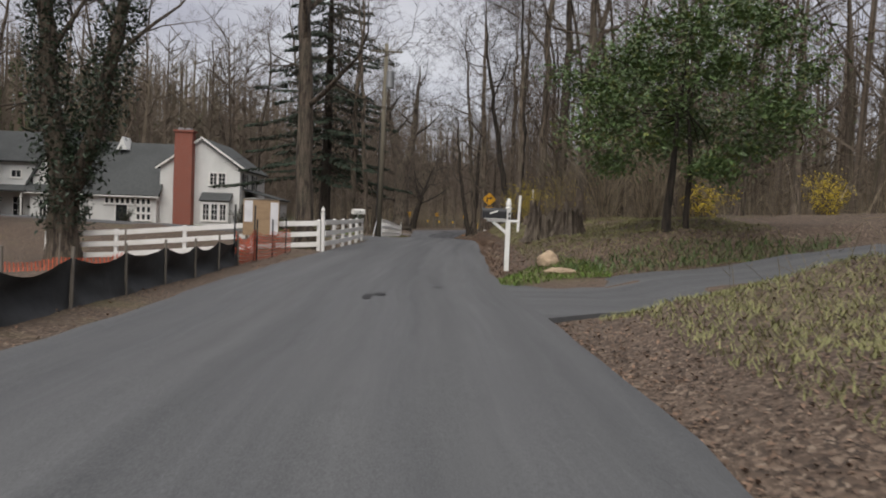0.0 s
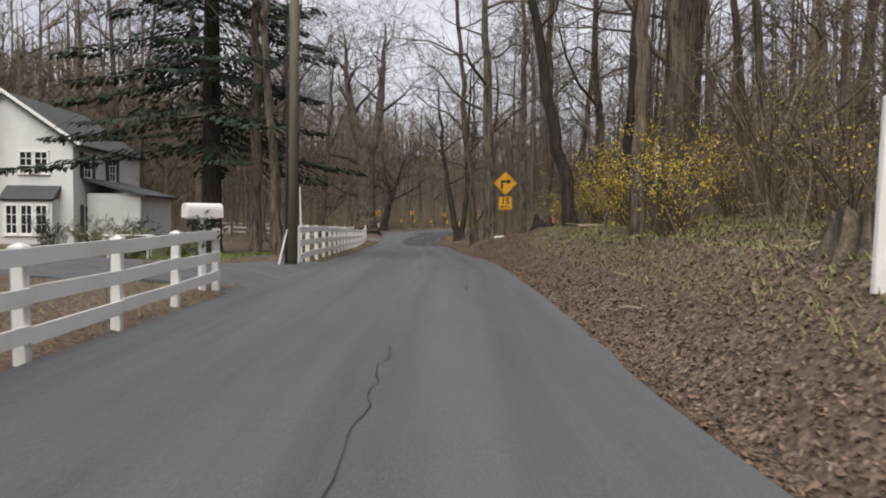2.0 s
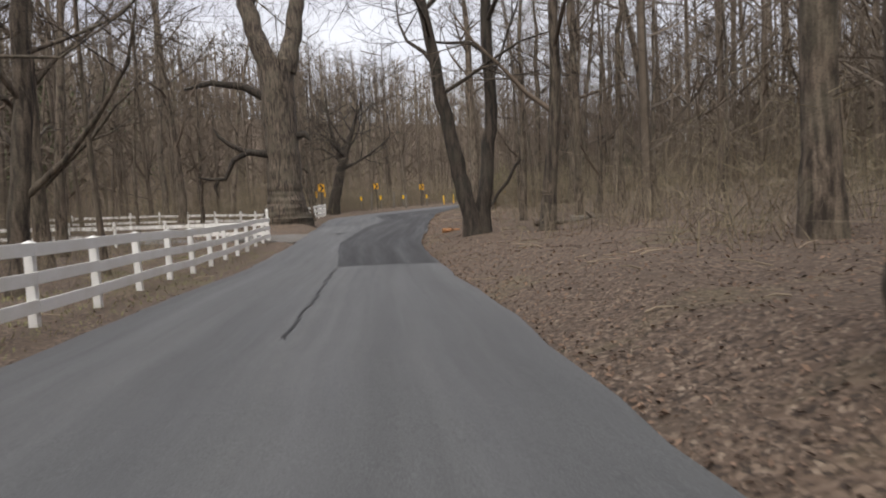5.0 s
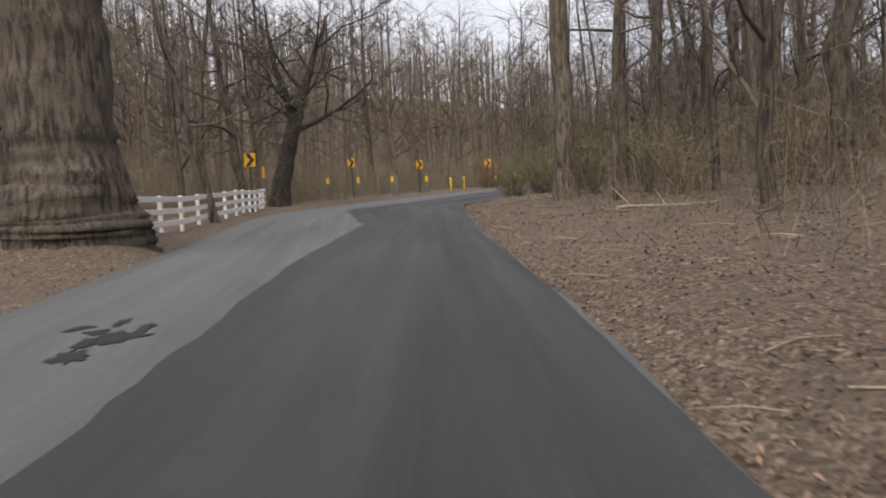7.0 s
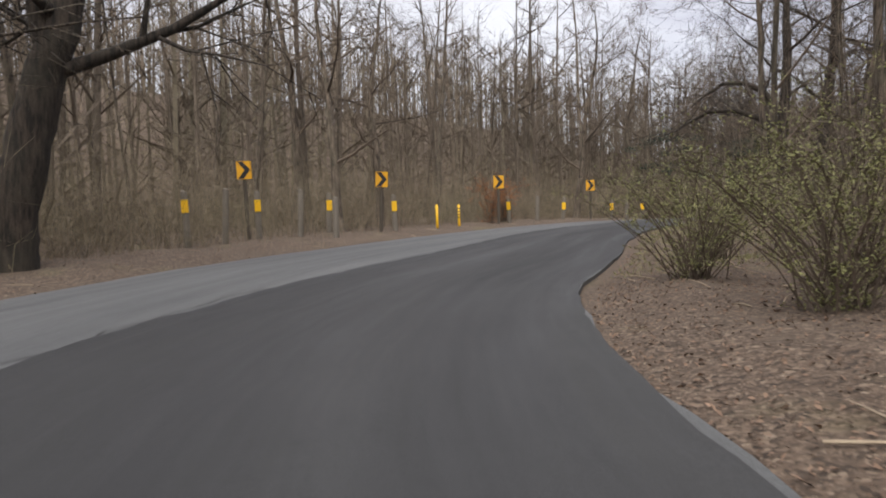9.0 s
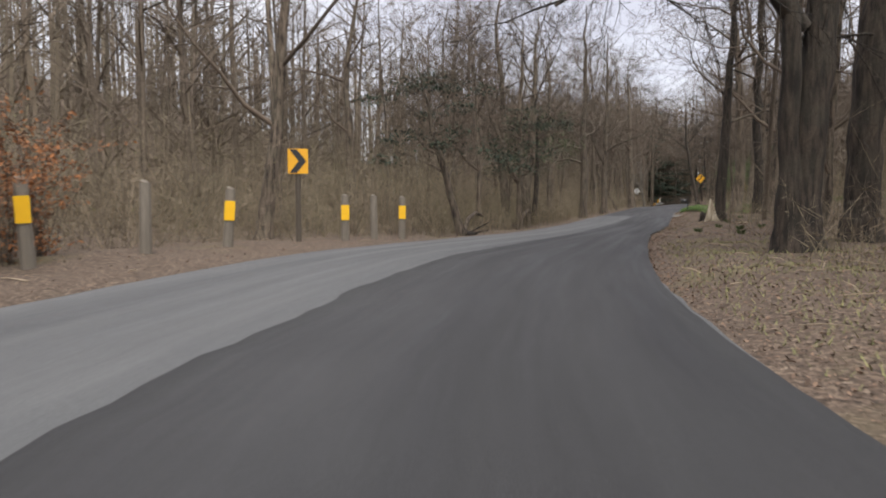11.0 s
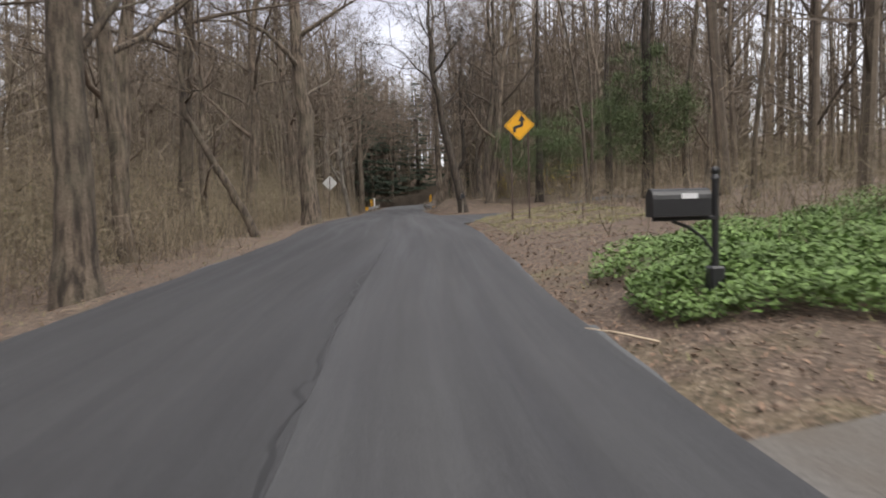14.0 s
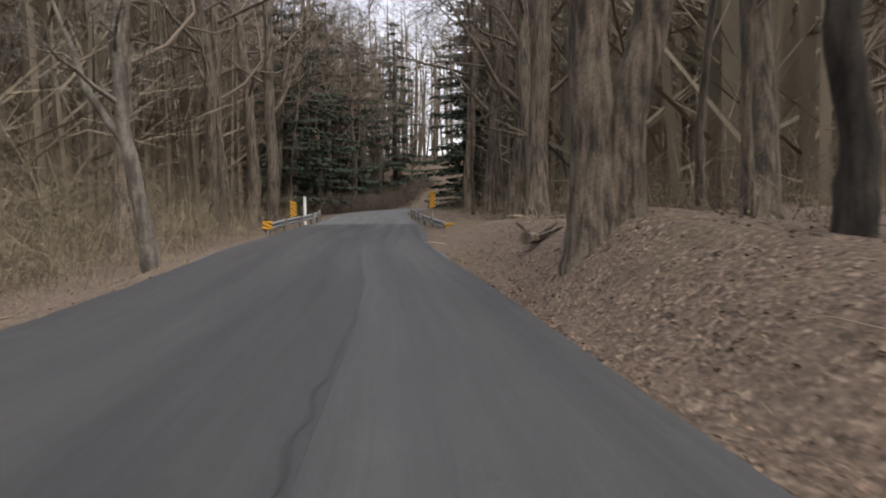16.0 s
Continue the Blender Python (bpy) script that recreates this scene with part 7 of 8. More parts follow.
def fallen(x, y, yaw, length, r, label, material="bark", seed=0, branchy=2, name="fallen_log"):
    rng = random.Random(seed)
    t = thing(name, pose(x, y, ground_at(x, y) + r * 0.6, 0, 0, yaw), label, "fallen wood")
    w = Wood()
    pts = [Vector((length * (k / 5 - 0.5), rng.gauss(0, 0.04 * length), rng.gauss(0, 0.01))) for k in range(6)]
    w.tube([p + Vector((0, 0, 0.0)) for p in pts], [r * (1 - 0.1 * k) for k in range(6)], 7)
    for _ in range(branchy):
        p = pts[rng.randrange(1, 5)]
        twig = Wood().tube([p, p + Vector((rng.gauss(0, 0.3), rng.choice((-1, 1)) * rng.uniform(0.2, 0.6), rng.uniform(0, 0.3))) * min(length, 2)], [r * 0.5, r * 0.15], 5)
        raw("branch", twig.v, twig.f, M[material], t)
    b = len(w.v)
    for end in (0, 5):
        w.f.append(tuple(range(end * 7, end * 7 + 7)))
    raw("wood", w.v, w.f, M[material], t)


fallen(3.5, 99.0, 20, 0.85, 0.11, "split orange-brown log beside the road", "fresh_wood", 1)
fallen(7.4, 94.8, -20, 1.6, 0.16, "rotting log among the trees", "bark", 2)
fallen(8.8, 95.6, 10, 1.2, 0.16, "rotting log among the trees", "timber", 3)
fallen(111.0, 235.6, 60, 2.2, 0.035, "bleached fallen branch in the leaves", "stick", 4, 3)
fallen(117.4, 243.9, -10, 1.0, 0.12, "heap of broken brown wood at the foot of the tree", "old_wood", 5, 7)
fallen(5.4, 46.2, 30, 2.4, 0.05, "crooked pale branch on the leafy bank", "stick", 6, 4)
fallen(4.0, 33.0, 60, 1.4, 0.04, "crooked pale branch on the leafy bank", "stick", 7, 4)
fallen(45.6, 183.3, 10, 1.6, 0.06, "bleached fallen branch in the leaves", "stick", 8, 2)
fallen(8.0, 116.5, 0, 2.2, 0.05, "bleached fallen branch in the leaves", "stick", 9, 3)
fallen(97.5, 222.0, 20, 1.4, 0.07, "mossy fallen branch below the sign", "stick", 10, 1)
fallen(33.8, 190.2, 60, 4.0, 0.12, "dark fallen trunk beside the leaning cedar", "bark_dark", 11, 3)
fallen(42.0, 197.3, 55, 5.0, 0.1, "pile of fallen branches at the road's edge", "bark", 12, 5)
t = thing("fallen_limb", pose(7.1, 100.2, ground_at(7.1, 100.2)), "dark crooked limb fallen and propped against a tree", "branch")
w = Wood().tube([(-0.05, -0.2, 2.95), (-0.35, -0.2, 2.65), (-0.75, -0.2, 1.9), (-1.25, -0.15, 1.35), (-1.45, -0.1, 0.95), (-1.9, -0.1, 0.5), (-2.2, 0, 0.0)], [0.05, 0.07, 0.075, 0.07, 0.06, 0.045, 0.02], 7)
raw("limb", w.v, w.f, M["bark_dark"], t, smooth=True)
w = Wood().tube([(-1.4, -0.1, 1.0), (-1.2, 0.3, 0.5), (-1.0, 0.5, 0.02)], [0.03, 0.025, 0.012], 5)
raw("side_branch", w.v, w.f, M["stick"], t, smooth=True)


def sticks():
    rng = random.Random(77)
    w = Wood()
    for _ in range(900):
        k = rng.randrange(62, len(MID) - 40)
        sd = 1 if rng.random() < 0.75 else -1
        x, y = MID[k] + ACROSS[k] * sd * (HALF[k] + 0.4 + 7 * rng.random() ** 1.4)
        if not free(x, y, 0.3):
            continue
        z = ground_at(x, y) + 0.03
        a, ln = rng.uniform(0, 6.28), rng.uniform(0.15, 0.8)
        p, q = Vector((x, y, z)), Vector((x + math.cos(a) * ln, y + math.sin(a) * ln, z + rng.uniform(-0.01, 0.1)))
        r = rng.uniform(0.005, 0.014)
        w.tube([p, p.lerp(q, 0.5) + Vector((rng.gauss(0, 0.04), rng.gauss(0, 0.04), 0.02)), q], [r, r * 0.8, r * 0.4], 4)
    tagged(raw("sticks", w.v, w.f, M["stick"]), "bleached sticks scattered in the leaf litter", "sticks", kind="stuff")


sticks()


# ---- by the building site: silt fence, orange netting, notice board ----
def sheet(name, line, height, material, label, sag=0.12, belly=0.15, posts=True, post_h=1.1, seed=1, category="fence", mesh=0.0, post_mat="timber"):
    rng = random.Random(seed)
    line = np.array(line, float)
    cum = np.concatenate([[0], np.cumsum(np.linalg.norm(np.diff(line, axis=0), axis=1))])
    n = int(cum[-1] / 0.12)
    at = np.linspace(0, cum[-1], n)
    xy = np.stack([np.interp(at, cum, line[:, 0]), np.interp(at, cum, line[:, 1])], 1)
    z = lie(xy)
    t = thing(name, pose(xy[0][0], xy[0][1], z[0]), label, category)
    d = np.gradient(xy, axis=0)
    d /= np.linalg.norm(d, axis=1)[:, None]
    nrm = np.stack([d[:, 1], -d[:, 0]], 1)
    rows = 9
    v, f = [], []
    for i in range(n):
        ph = (at[i] % 1.9) / 1.9
        top = height - sag * math.sin(math.pi * ph) * (0.7 + 0.6 * noise.noise((at[i] * 0.4, seed, 0)))
        for k in range(rows):
            u = k / (rows - 1)
            bulge = belly * math.sin(math.pi * ph) * math.sin(math.pi * u) * (1 + 0.8 * noise.noise((at[i] * 0.9, u * 2, seed))) + 0.03 * noise.noise((at[i] * 3.0, u * 4, seed + 3))
            p = xy[i] - xy[0] + nrm[i] * bulge
            v.append((p[0], p[1], z[i] - z[0] + top * u - 0.02))
    if mesh:
        rng2 = random.Random(seed + 1)
        for i in range(n - 1):
            for k in range(rows - 1):
                a, b, c, e = (Vector(v[j]) for j in (i * rows + k, (i + 1) * rows + k, (i + 1) * rows + k + 1, i * rows + k + 1))
                base = len(v)
                q = mesh
                v += [tuple(a.lerp(c, q)), tuple(b.lerp(e, q)), tuple(c.lerp(a, q)), tuple(e.lerp(b, q))]
                o = (i * rows + k, (i + 1) * rows + k, (i + 1) * rows + k + 1, i * rows + k + 1)
                for j in range(4):
                    f.append((o[j], o[(j + 1) % 4], base + (j + 1) % 4, base + j))
    else:
        for i in range(n - 1):
            for k in range(rows - 1):
                f.append((i * rows + k, (i + 1) * rows + k, (i + 1) * rows + k + 1, i * rows + k + 1))
    raw("netting" if mesh else "fabric", v, f, material, t, smooth=True)
    if posts:
        k = 0.0
        while k <= cum[-1]:
            x, y = np.interp(k, cum, line[:, 0]) - xy[0][0], np.interp(k, cum, line[:, 1]) - xy[0][1]
            zz = float(np.interp(k, at, z)) - z[0]
            part("stake", box(bmesh.new(), x, y, zz + post_h / 2 - 0.15, 0.04, 0.04, post_h + 0.3, 0.003, Matrix.Rotation(rng.gauss(0, 0.04), 4, "X")), M[post_mat], t)
            k += 1.9
    return t


sheet("silt_fence", [(-5.3, 19.6), (-5.15, 15.0), (-4.95, 9.0), (-5.1, 2.0), (-5.4, -6.0)], 0.72, M["fabric"], "sagging black fabric silt fence on wooden stakes", 0.2, 0.22, post_h=0.85, seed=2)
sheet("silt_fence", [(-5.6, 9.5), (-7.0, 10.5), (-9.0, 11.2), (-12.0, 11.4)], 0.6, M["fabric"], "second slack black silt fence with pale stakes", 0.2, 0.2, post_h=0.8, seed=3)
sheet("orange_fence", [(-5.25, 21.4), (-5.2, 25.9)], 0.86, M["net"], "orange plastic safety netting between dark posts", 0.12, 0.05, seed=4, mesh=0.14, post_h=1.2, post_mat="black")
sheet("orange_fence", [(-5.35, 19.4), (-5.3, 21.5)], 0.95, M["net"], "sagging doubled orange safety netting", 0.3, 0.12, seed=5, mesh=0.24, post_h=1.6, post_mat="black")
sheet("orange_fence", [(-9.5, 22.5), (-13.5, 22.0), (-18.0, 21.5)], 0.5, M["net"], "orange safety netting round the ivy-clad tree", 0.12, 0.05, seed=6, mesh=0.1, post_h=1.2)

t = thing("notice_board", pose(-6.5, 27.0, ground_at(-6.5, 27.0) - 0.22, 0, 0, 8), "plywood notice board with white papers on two posts", "notice board")
b = part("board", box(bmesh.new(), 0, 0, 1.45, 1.28, 0.02, 1.3, 0.004), M["plywood"], t)
part("paper", box(bmesh.new(), -0.45, -0.013, 1.68, 0.3, 0.004, 0.78), M["paper"], b, "pale blank sheet")
part("paper", box(bmesh.new(), 0.47, -0.013, 1.42, 0.28, 0.004, 1.2), M["paper"], b, "pale sheet with faded lines")
part("trim", box(bmesh.new(), 0, -0.012, 2.115, 1.3, 0.03, 0.03, 0.003), M["timber"], b)
for x in (-0.5, 0.5):
    part("post", box(bmesh.new(), x, 0.06, 0.95, 0.09, 0.09, 2.2, 0.006), M["timber"], t)
t = thing("stake", pose(3.22, 30.35, 1.35, 0, 2, 0), "white-painted marker stake on the bank", "stake")
part("stake", box(bmesh.new(), 0, 0, 0.6, 0.1, 0.06, 1.5, 0.006), M["white"], t)
t = thing("stake", pose(5.2, 41.5, ground_at(5.2, 41.5), 0, -1, 0), "white-painted marker stake on the bank", "stake")
part("stake", box(bmesh.new(), 0, 0, 0.9, 0.09, 0.05, 2.0, 0.006), M["white"], t)
t = thing("stake", pose(-3.9, 48.8, ground_at(-3.9, 48.8), 0, -1.5, 0), "tall thin pale stake beside the fence", "stake")
part("stake", rod(bmesh.new(), (0, 0, -0.2), (0, 0, 2.4), 0.028, 0.022, 8), M["white"], t)
t = thing("stake", pose(4.9, 52.5, ground_at(4.9, 52.5), 0, 3, 0), "short orange survey stake in the leaves", "stake")
part("stake", box(bmesh.new(), 0, 0, 0.2, 0.06, 0.03, 0.5, 0.003), M["net"], t)
t = thing("drain_pipe", pose(3.9, 61.2, ground_at(3.9, 61.2), 0, 0, 5), "short white drain pipe end in the leaves", "pipe")
part("pipe", rod(bmesh.new(), (-0.25, 0, 0.1), (0.25, 0, 0.12), 0.05, 0.05, 10), M["white"], t)
part("leg", box(bmesh.new(), -0.2, 0, 0.0, 0.03, 0.03, 0.22), M["white"], t)


# ---- utility pole ----
def utility_pole(x, y):
    t = thing("utility_pole", pose(x, y, ground_at(x, y), 0.3, 0.6, 0), "tall brown timber utility pole with a grey transformer", "utility pole")
    part("pole", rod(bmesh.new(), (0, 0, -0.5), (0, 0, 12.0), 0.165, 0.12, 14), M["pole"], t, smooth=True)
    bm = rod(bmesh.new(), (0.32, -0.1, 9.3), (0.32, -0.1, 10.3), 0.24, 0.24, 14)
    rod(bm, (0.32, -0.1, 10.3), (0.32, -0.1, 10.4), 0.24, 0.15, 14)
    can = part("transformer", bm, M["bronze_lamp"], t)
    part("bushing", rod(bmesh.new(), (0.32, -0.1, 10.38), (0.36, -0.1, 10.62), 0.04, 0.03, 8), M["bronze_lamp"], can)
    part("crossarm", box(bmesh.new(), 0, -0.15, 11.5, 2.0, 0.09, 0.11, 0.006), M["pole"], t)
    for k in (-0.9, -0.3, 0.3, 0.9):
        part("insulator", rod(bmesh.new(), (k, -0.15, 11.55), (k, -0.15, 11.75), 0.05, 0.035, 8), M["bronze_lamp"], t)
    part("guy_marker", rod(bmesh.new(), (-0.35, -0.2, 0.0), (-0.12, -0.12, 1.1), 0.03, 0.03, 8), M["paper"], t)
    part("cable_guard", box(bmesh.new(), -0.16, -0.12, 3.6, 0.05, 0.06, 7.0, 0.01), M["black"], t)


utility_pole(-3.78, 46.1)


def cable(a, b, sag, label):
    cu = bpy.data.curves.new("cable", "CURVE")
    cu.dimensions, cu.bevel_depth, cu.bevel_resolution = "3D", 0.014, 1
    sp = cu.splines.new("POLY")
    sp.points.add(24)
    for k in range(25):
        u = k / 24
        p = Vector(a).lerp(Vector(b), u) - Vector((0, 0, sag * 4 * u * (1 - u)))
        sp.points[k].co = (*p, 1)
    tmp = new("tmp", cu)
    me = bpy.data.meshes.new_from_object(tmp.evaluated_get(bpy.context.evaluated_depsgraph_get()))
    bpy.data.objects.remove(tmp)
    me.materials.clear()
    me.materials.append(M["black"])
    tagged(new("cable", me), label, "cable")


cable((-4.66, 46.1, 12.1), (-6.5, -20, 12.3), 1.0, "thin dark overhead cable")
cable((-3.76, 46.1, 9.2), (-19.0, 62, 5.5), 0.5, "thin dark service cable to the house")


# ---- white house ----
M["chimney_brick"] = bpy.data.materials.new("chimney_brick")
M["chimney_brick"].use_nodes = True
bn, bl = M["chimney_brick"].node_tree.nodes, M["chimney_brick"].node_tree.links
b_tex = bn.new("ShaderNodeTexBrick")
b_co = bn.new("ShaderNodeTexCoord")
b_map = bn.new("ShaderNodeMapping")
b_map.inputs["Rotation"].default_value = (radians(90), 0, 0)
b_tex.inputs["Scale"].default_value = 4.4
b_tex.inputs["Color1"].default_value = (0.3, 0.085, 0.055, 1)
b_tex.inputs["Color2"].default_value = (0.22, 0.065, 0.045, 1)
b_tex.inputs["Mortar"].default_value = (0.25, 0.17, 0.14, 1)
bl.new(b_co.outputs["Object"], b_map.inputs["Vector"])
bl.new(b_map.outputs["Vector"], b_tex.inputs["Vector"])
bl.new(b_tex.outputs["Color"], bn["Principled BSDF"].inputs["Base Color"])
bn["Principled BSDF"].inputs["Roughness"].default_value = 0.9


def window(house, x, y, z, w, h, cols=2, rows=3, turn=0.0, name="window", shutters=False):
    m = Matrix.Translation((x, y, z)) @ Matrix.Rotation(radians(turn), 4, "Z")
    holder = part(name, flat([(-w / 2, -h / 2), (w / 2, -h / 2), (w / 2, h / 2), (-w / 2, h / 2)], 0.02, m), M["glass"], house)
    bm = bmesh.new()
    for dx in (-w / 2, w / 2):
        box(bm, dx, -0.01, 0, 0.09, 0.07, h + 0.09)
    for dz in (-h / 2, h / 2):
        box(bm, 0, -0.012, dz, w + 0.09, 0.075, 0.09)
    bmesh.ops.transform(bm, matrix=m, verts=bm.verts)
    part("window_frame", bm, M["white"], holder)
    bm = bmesh.new()
    for k in range(1, cols):
        box(bm, -w / 2 + w * k / cols, -0.006, 0, 0.04, 0.03, h)
    for k in range(1, rows):
        box(bm, 0, -0.007, -h / 2 + h * k / rows, w, 0.03, 0.035)
    if len(bm.verts):
        bmesh.ops.transform(bm, matrix=m, verts=bm.verts)
        part("muntins", bm, M["white"], holder)
    bm = box(bmesh.new(), 0, -0.04, -h / 2 - 0.07, w + 0.2, 0.12, 0.05)
    bmesh.ops.transform(bm, matrix=m, verts=bm.verts)
    part("window_sill", bm, M["white"], holder)
    if shutters:
        for dx in (-w / 2 - 0.24, w / 2 + 0.24):
            bm = box(bmesh.new(), dx, -0.03, 0, 0.36, 0.04, h + 0.05)
            bmesh.ops.transform(bm, matrix=m, verts=bm.verts)
            part("shutter", bm, M["shutter"], holder)


def prism(points, y0, y1):
    """A solid whose outline in x, z goes from y0 to y1."""
    bm = flat(points, y1 - y0)
    bmesh.ops.translate(bm, verts=bm.verts, vec=(0, y0, 0))
    return bm


def slab(a, b, c, d, thick):
    """A roof slab over four corners."""
    bm = bmesh.new()
    p = [Vector(q) for q in (a, b, c, d)]
    n = (p[1] - p[0]).cross(p[3] - p[0]).normalized() * thick
    lo, hi = [bm.verts.new(q) for q in p], [bm.verts.new(q + n) for q in p]
    bm.faces.new(lo[::-1])
    bm.faces.new(hi)
    for i in range(4):
        j = (i + 1) % 4
        bm.faces.new((lo[i], lo[j], hi[j], hi[i]))
    bmesh.ops.recalc_face_normals(bm, faces=bm.faces)
    return bm


def white_house():
    hx, hy = -19.6, 60.6
    z0 = ground_at(hx, hy) - 0.2
    t = thing("house", pose(hx, hy, z0, 0, 0, 0), "white two-storey house with dark shingle roofs and a brick chimney", "house")
    ex, ap = 5.1, 7.35
    # gabled block, its end wall towards the road
    part("wall", prism([(-3.3, -0.3), (3.2, -0.3), (3.2, ex), (0.0, ap), (-3.3, ex)], 0, 8.5), M["siding"], t)
    part("roof", slab((-3.65, -0.3, ex - 0.2), (-3.65, 8.8, ex - 0.2), (0.0, 8.8, ap + 0.04), (0.0, -0.3, ap + 0.04), 0.16), M["roof"], t)
    part("roof", slab((0.0, -0.3, ap + 0.04), (0.0, 8.8, ap + 0.04), (3.55, 8.8, ex - 0.2), (3.55, -0.3, ex - 0.2), 0.16), M["roof"], t)
    for s in (-1, 1):
        part("bargeboard", slab((s * 3.62, -0.32, ex - 0.28), (s * 3.62, -0.27, ex - 0.28), (0, -0.27, ap - 0.02), (0, -0.32, ap - 0.02), 0.14), M["white"], t)
    c = part("chimney", prism([(-1.95, -0.3), (-0.5, -0.3), (-0.5, 7.7), (-1.9, 7.7), (-1.95, 4.0)], -0.75, 0.0), M["chimney_brick"], t, "red brick chimney stack")
    part("chimney_cap", box(bmesh.new(), -1.2, -0.36, 7.78, 1.65, 0.98, 0.16, 0.02), M["chimney_brick"], c)
    for k in (-1.5, -0.9):
        part("chimney_pot", box(bmesh.new(), k, -0.36, 7.95, 0.42, 0.42, 0.2, 0.02), M["bronze_lamp"], c)
    window(t, 1.05, -0.02, 4.05, 0.62, 1.0)
    window(t, 1.75, -0.02, 4.05, 0.62, 1.0)
    # bay with its own little roof
    part("bay", box(bmesh.new(), 1.4, -0.35, 1.0, 2.3, 0.7, 2.6, 0.02), M["siding"], t)
    part("bay_roof", slab((0.15, -0.85, 2.3), (0.15, 0.0, 2.95), (2.65, 0.0, 2.95), (2.65, -0.85, 2.3), 0.12), M["roof"], t)
    for k in (0.72, 1.4, 2.08):
        window(t, k, -0.72, 1.35, 0.55, 1.35, 2, 3)
    # side that runs back
    for y in (1.5, 4.5):
        window(t, 3.22, y, 4.0, 0.8, 1.2, 2, 3, 90, shutters=True)
        window(t, 3.22, y, 1.4, 0.8, 1.3, 2, 3, 90, shutters=True)
    part("porch", box(bmesh.new(), 4.6, 3.5, 1.2, 2.6, 4.5, 2.9, 0.03), M["siding"], t)
    part("porch_roof", slab((3.2, 1.0, 3.4), (3.2, 6.0, 3.4), (6.2, 6.0, 2.6), (6.2, 1.0, 2.6), 0.12), M["roof"], t)
    # long wing with the deep roof
    part("wing_wall", prism([(-13.5, -0.3), (-3.35, -0.3), (-3.35, 2.45), (-13.5, 2.45)], -0.6, 7.0), M["siding"], t)
    part("wing_roof", slab((-13.9, -1.0, 2.35), (-3.0, -1.0, 2.35), (-3.3, 4.2, 7.0), (-13.9, 4.2, 7.0), 0.16), M["roof"], t)
    part("wing_roof", slab((-13.9, 4.2, 7.0), (-3.3, 4.2, 7.0), (-3.3, 9.0, 2.6), (-13.9, 9.0, 2.6), 0.16), M["roof"], t)
    part("gutter", box(bmesh.new(), -8.45, -1.03, 2.36, 10.9, 0.1, 0.1, 0.01), M["white"], t)
    for k in range(9):
        window(t, -7.3 + k * 0.42, -0.63, 2.0, 0.34, 0.5, 1, 1)
    for k in range(3):
        for j in range(2):
            window(t, -4.75 + k * 0.42, -0.63, 1.35 - j * 0.6, 0.34, 0.5, 1, 1)
    window(t, -6.1, -0.64, 0.95, 1.0, 1.6, 1, 1, name="doorway")
    # tall cross gable with a dormer
    part("gable_wall", prism([(-13.4, 2.4), (-9.0, 2.4), (-9.0, 3.6), (-11.2, 7.6), (-13.4, 3.6)], -0.4, 5.0), M["siding"], t)
    part("gable_roof", slab((-13.9, -0.7, 3.0), (-13.9, 5.0, 3.0), (-11.2, 5.0, 7.75), (-11.2, -0.7, 7.75), 0.14), M["roof"], t)
    part("gable_roof", slab((-11.2, -0.7, 7.75), (-11.2, 5.0, 7.75), (-8.5, 5.0, 3.0), (-8.5, -0.7, 3.0), 0.14), M["roof"], t)
    for k in (-12.0, -11.2, -10.4):
        window(t, k, -0.42, 4.0, 0.65, 0.75, 2, 2)
    for k in (-12.3, -10.4):
        window(t, k, -0.62, 1.1, 0.9, 1.5, 3, 3)
    d = part("dormer", prism([(-0.45, 6.2), (0.45, 6.2), (0.0, 7.3)], 2.4, 4.0), M["siding"], t)
    d.location = (-7.6, 0.3, 0.2)
    # flat-roofed end block with a cupola
    part("end_wall", prism([(-21.5, -0.3), (-13.6, -0.3), (-13.6, 4.9), (-21.5, 4.9)], 0.4, 8.0), M["siding"], t)
    part("end_roof", slab((-21.9, 0.0, 4.8), (-13.2, 0.0, 4.8), (-13.6, 4.2, 7.6), (-21.9, 4.2, 7.6), 0.16), M["roof"], t)
    part("end_roof", slab((-21.9, 4.2, 7.6), (-13.6, 4.2, 7.6), (-13.2, 8.4, 4.8), (-21.9, 8.4, 4.8), 0.16), M["roof"], t)
    part("porch_roof", slab((-21.5, -1.4, 2.4), (-13.6, -1.4, 2.4), (-13.6, 0.5, 2.9), (-21.5, 0.5, 2.9), 0.12), M["roof"], t)
    for k in (-20.3, -18.6, -16.9, -15.2):
        window(t, k, 0.38, 3.9, 0.85, 0.6, 2, 1)
    for k in (-19.5, -17.0, -15.0):
        window(t, k, 0.38, 1.2, 0.9, 1.7, 2, 3)
    for k in (-21.2, -18.6, -16.1, -13.9):
        part("porch_post", box(bmesh.new(), k, -1.2, 1.0, 0.12, 0.12, 2.7, 0.01), M["white"], t)


white_house()
for n, (x, y) in enumerate(((-27.5, 57.0), (-24.4, 57.4))):
    shrub(x, y, 1.1, 0.9, 600 + n, 30, "garden_shrub", "dark clipped shrub against the house", "needle", 60, 0.04)

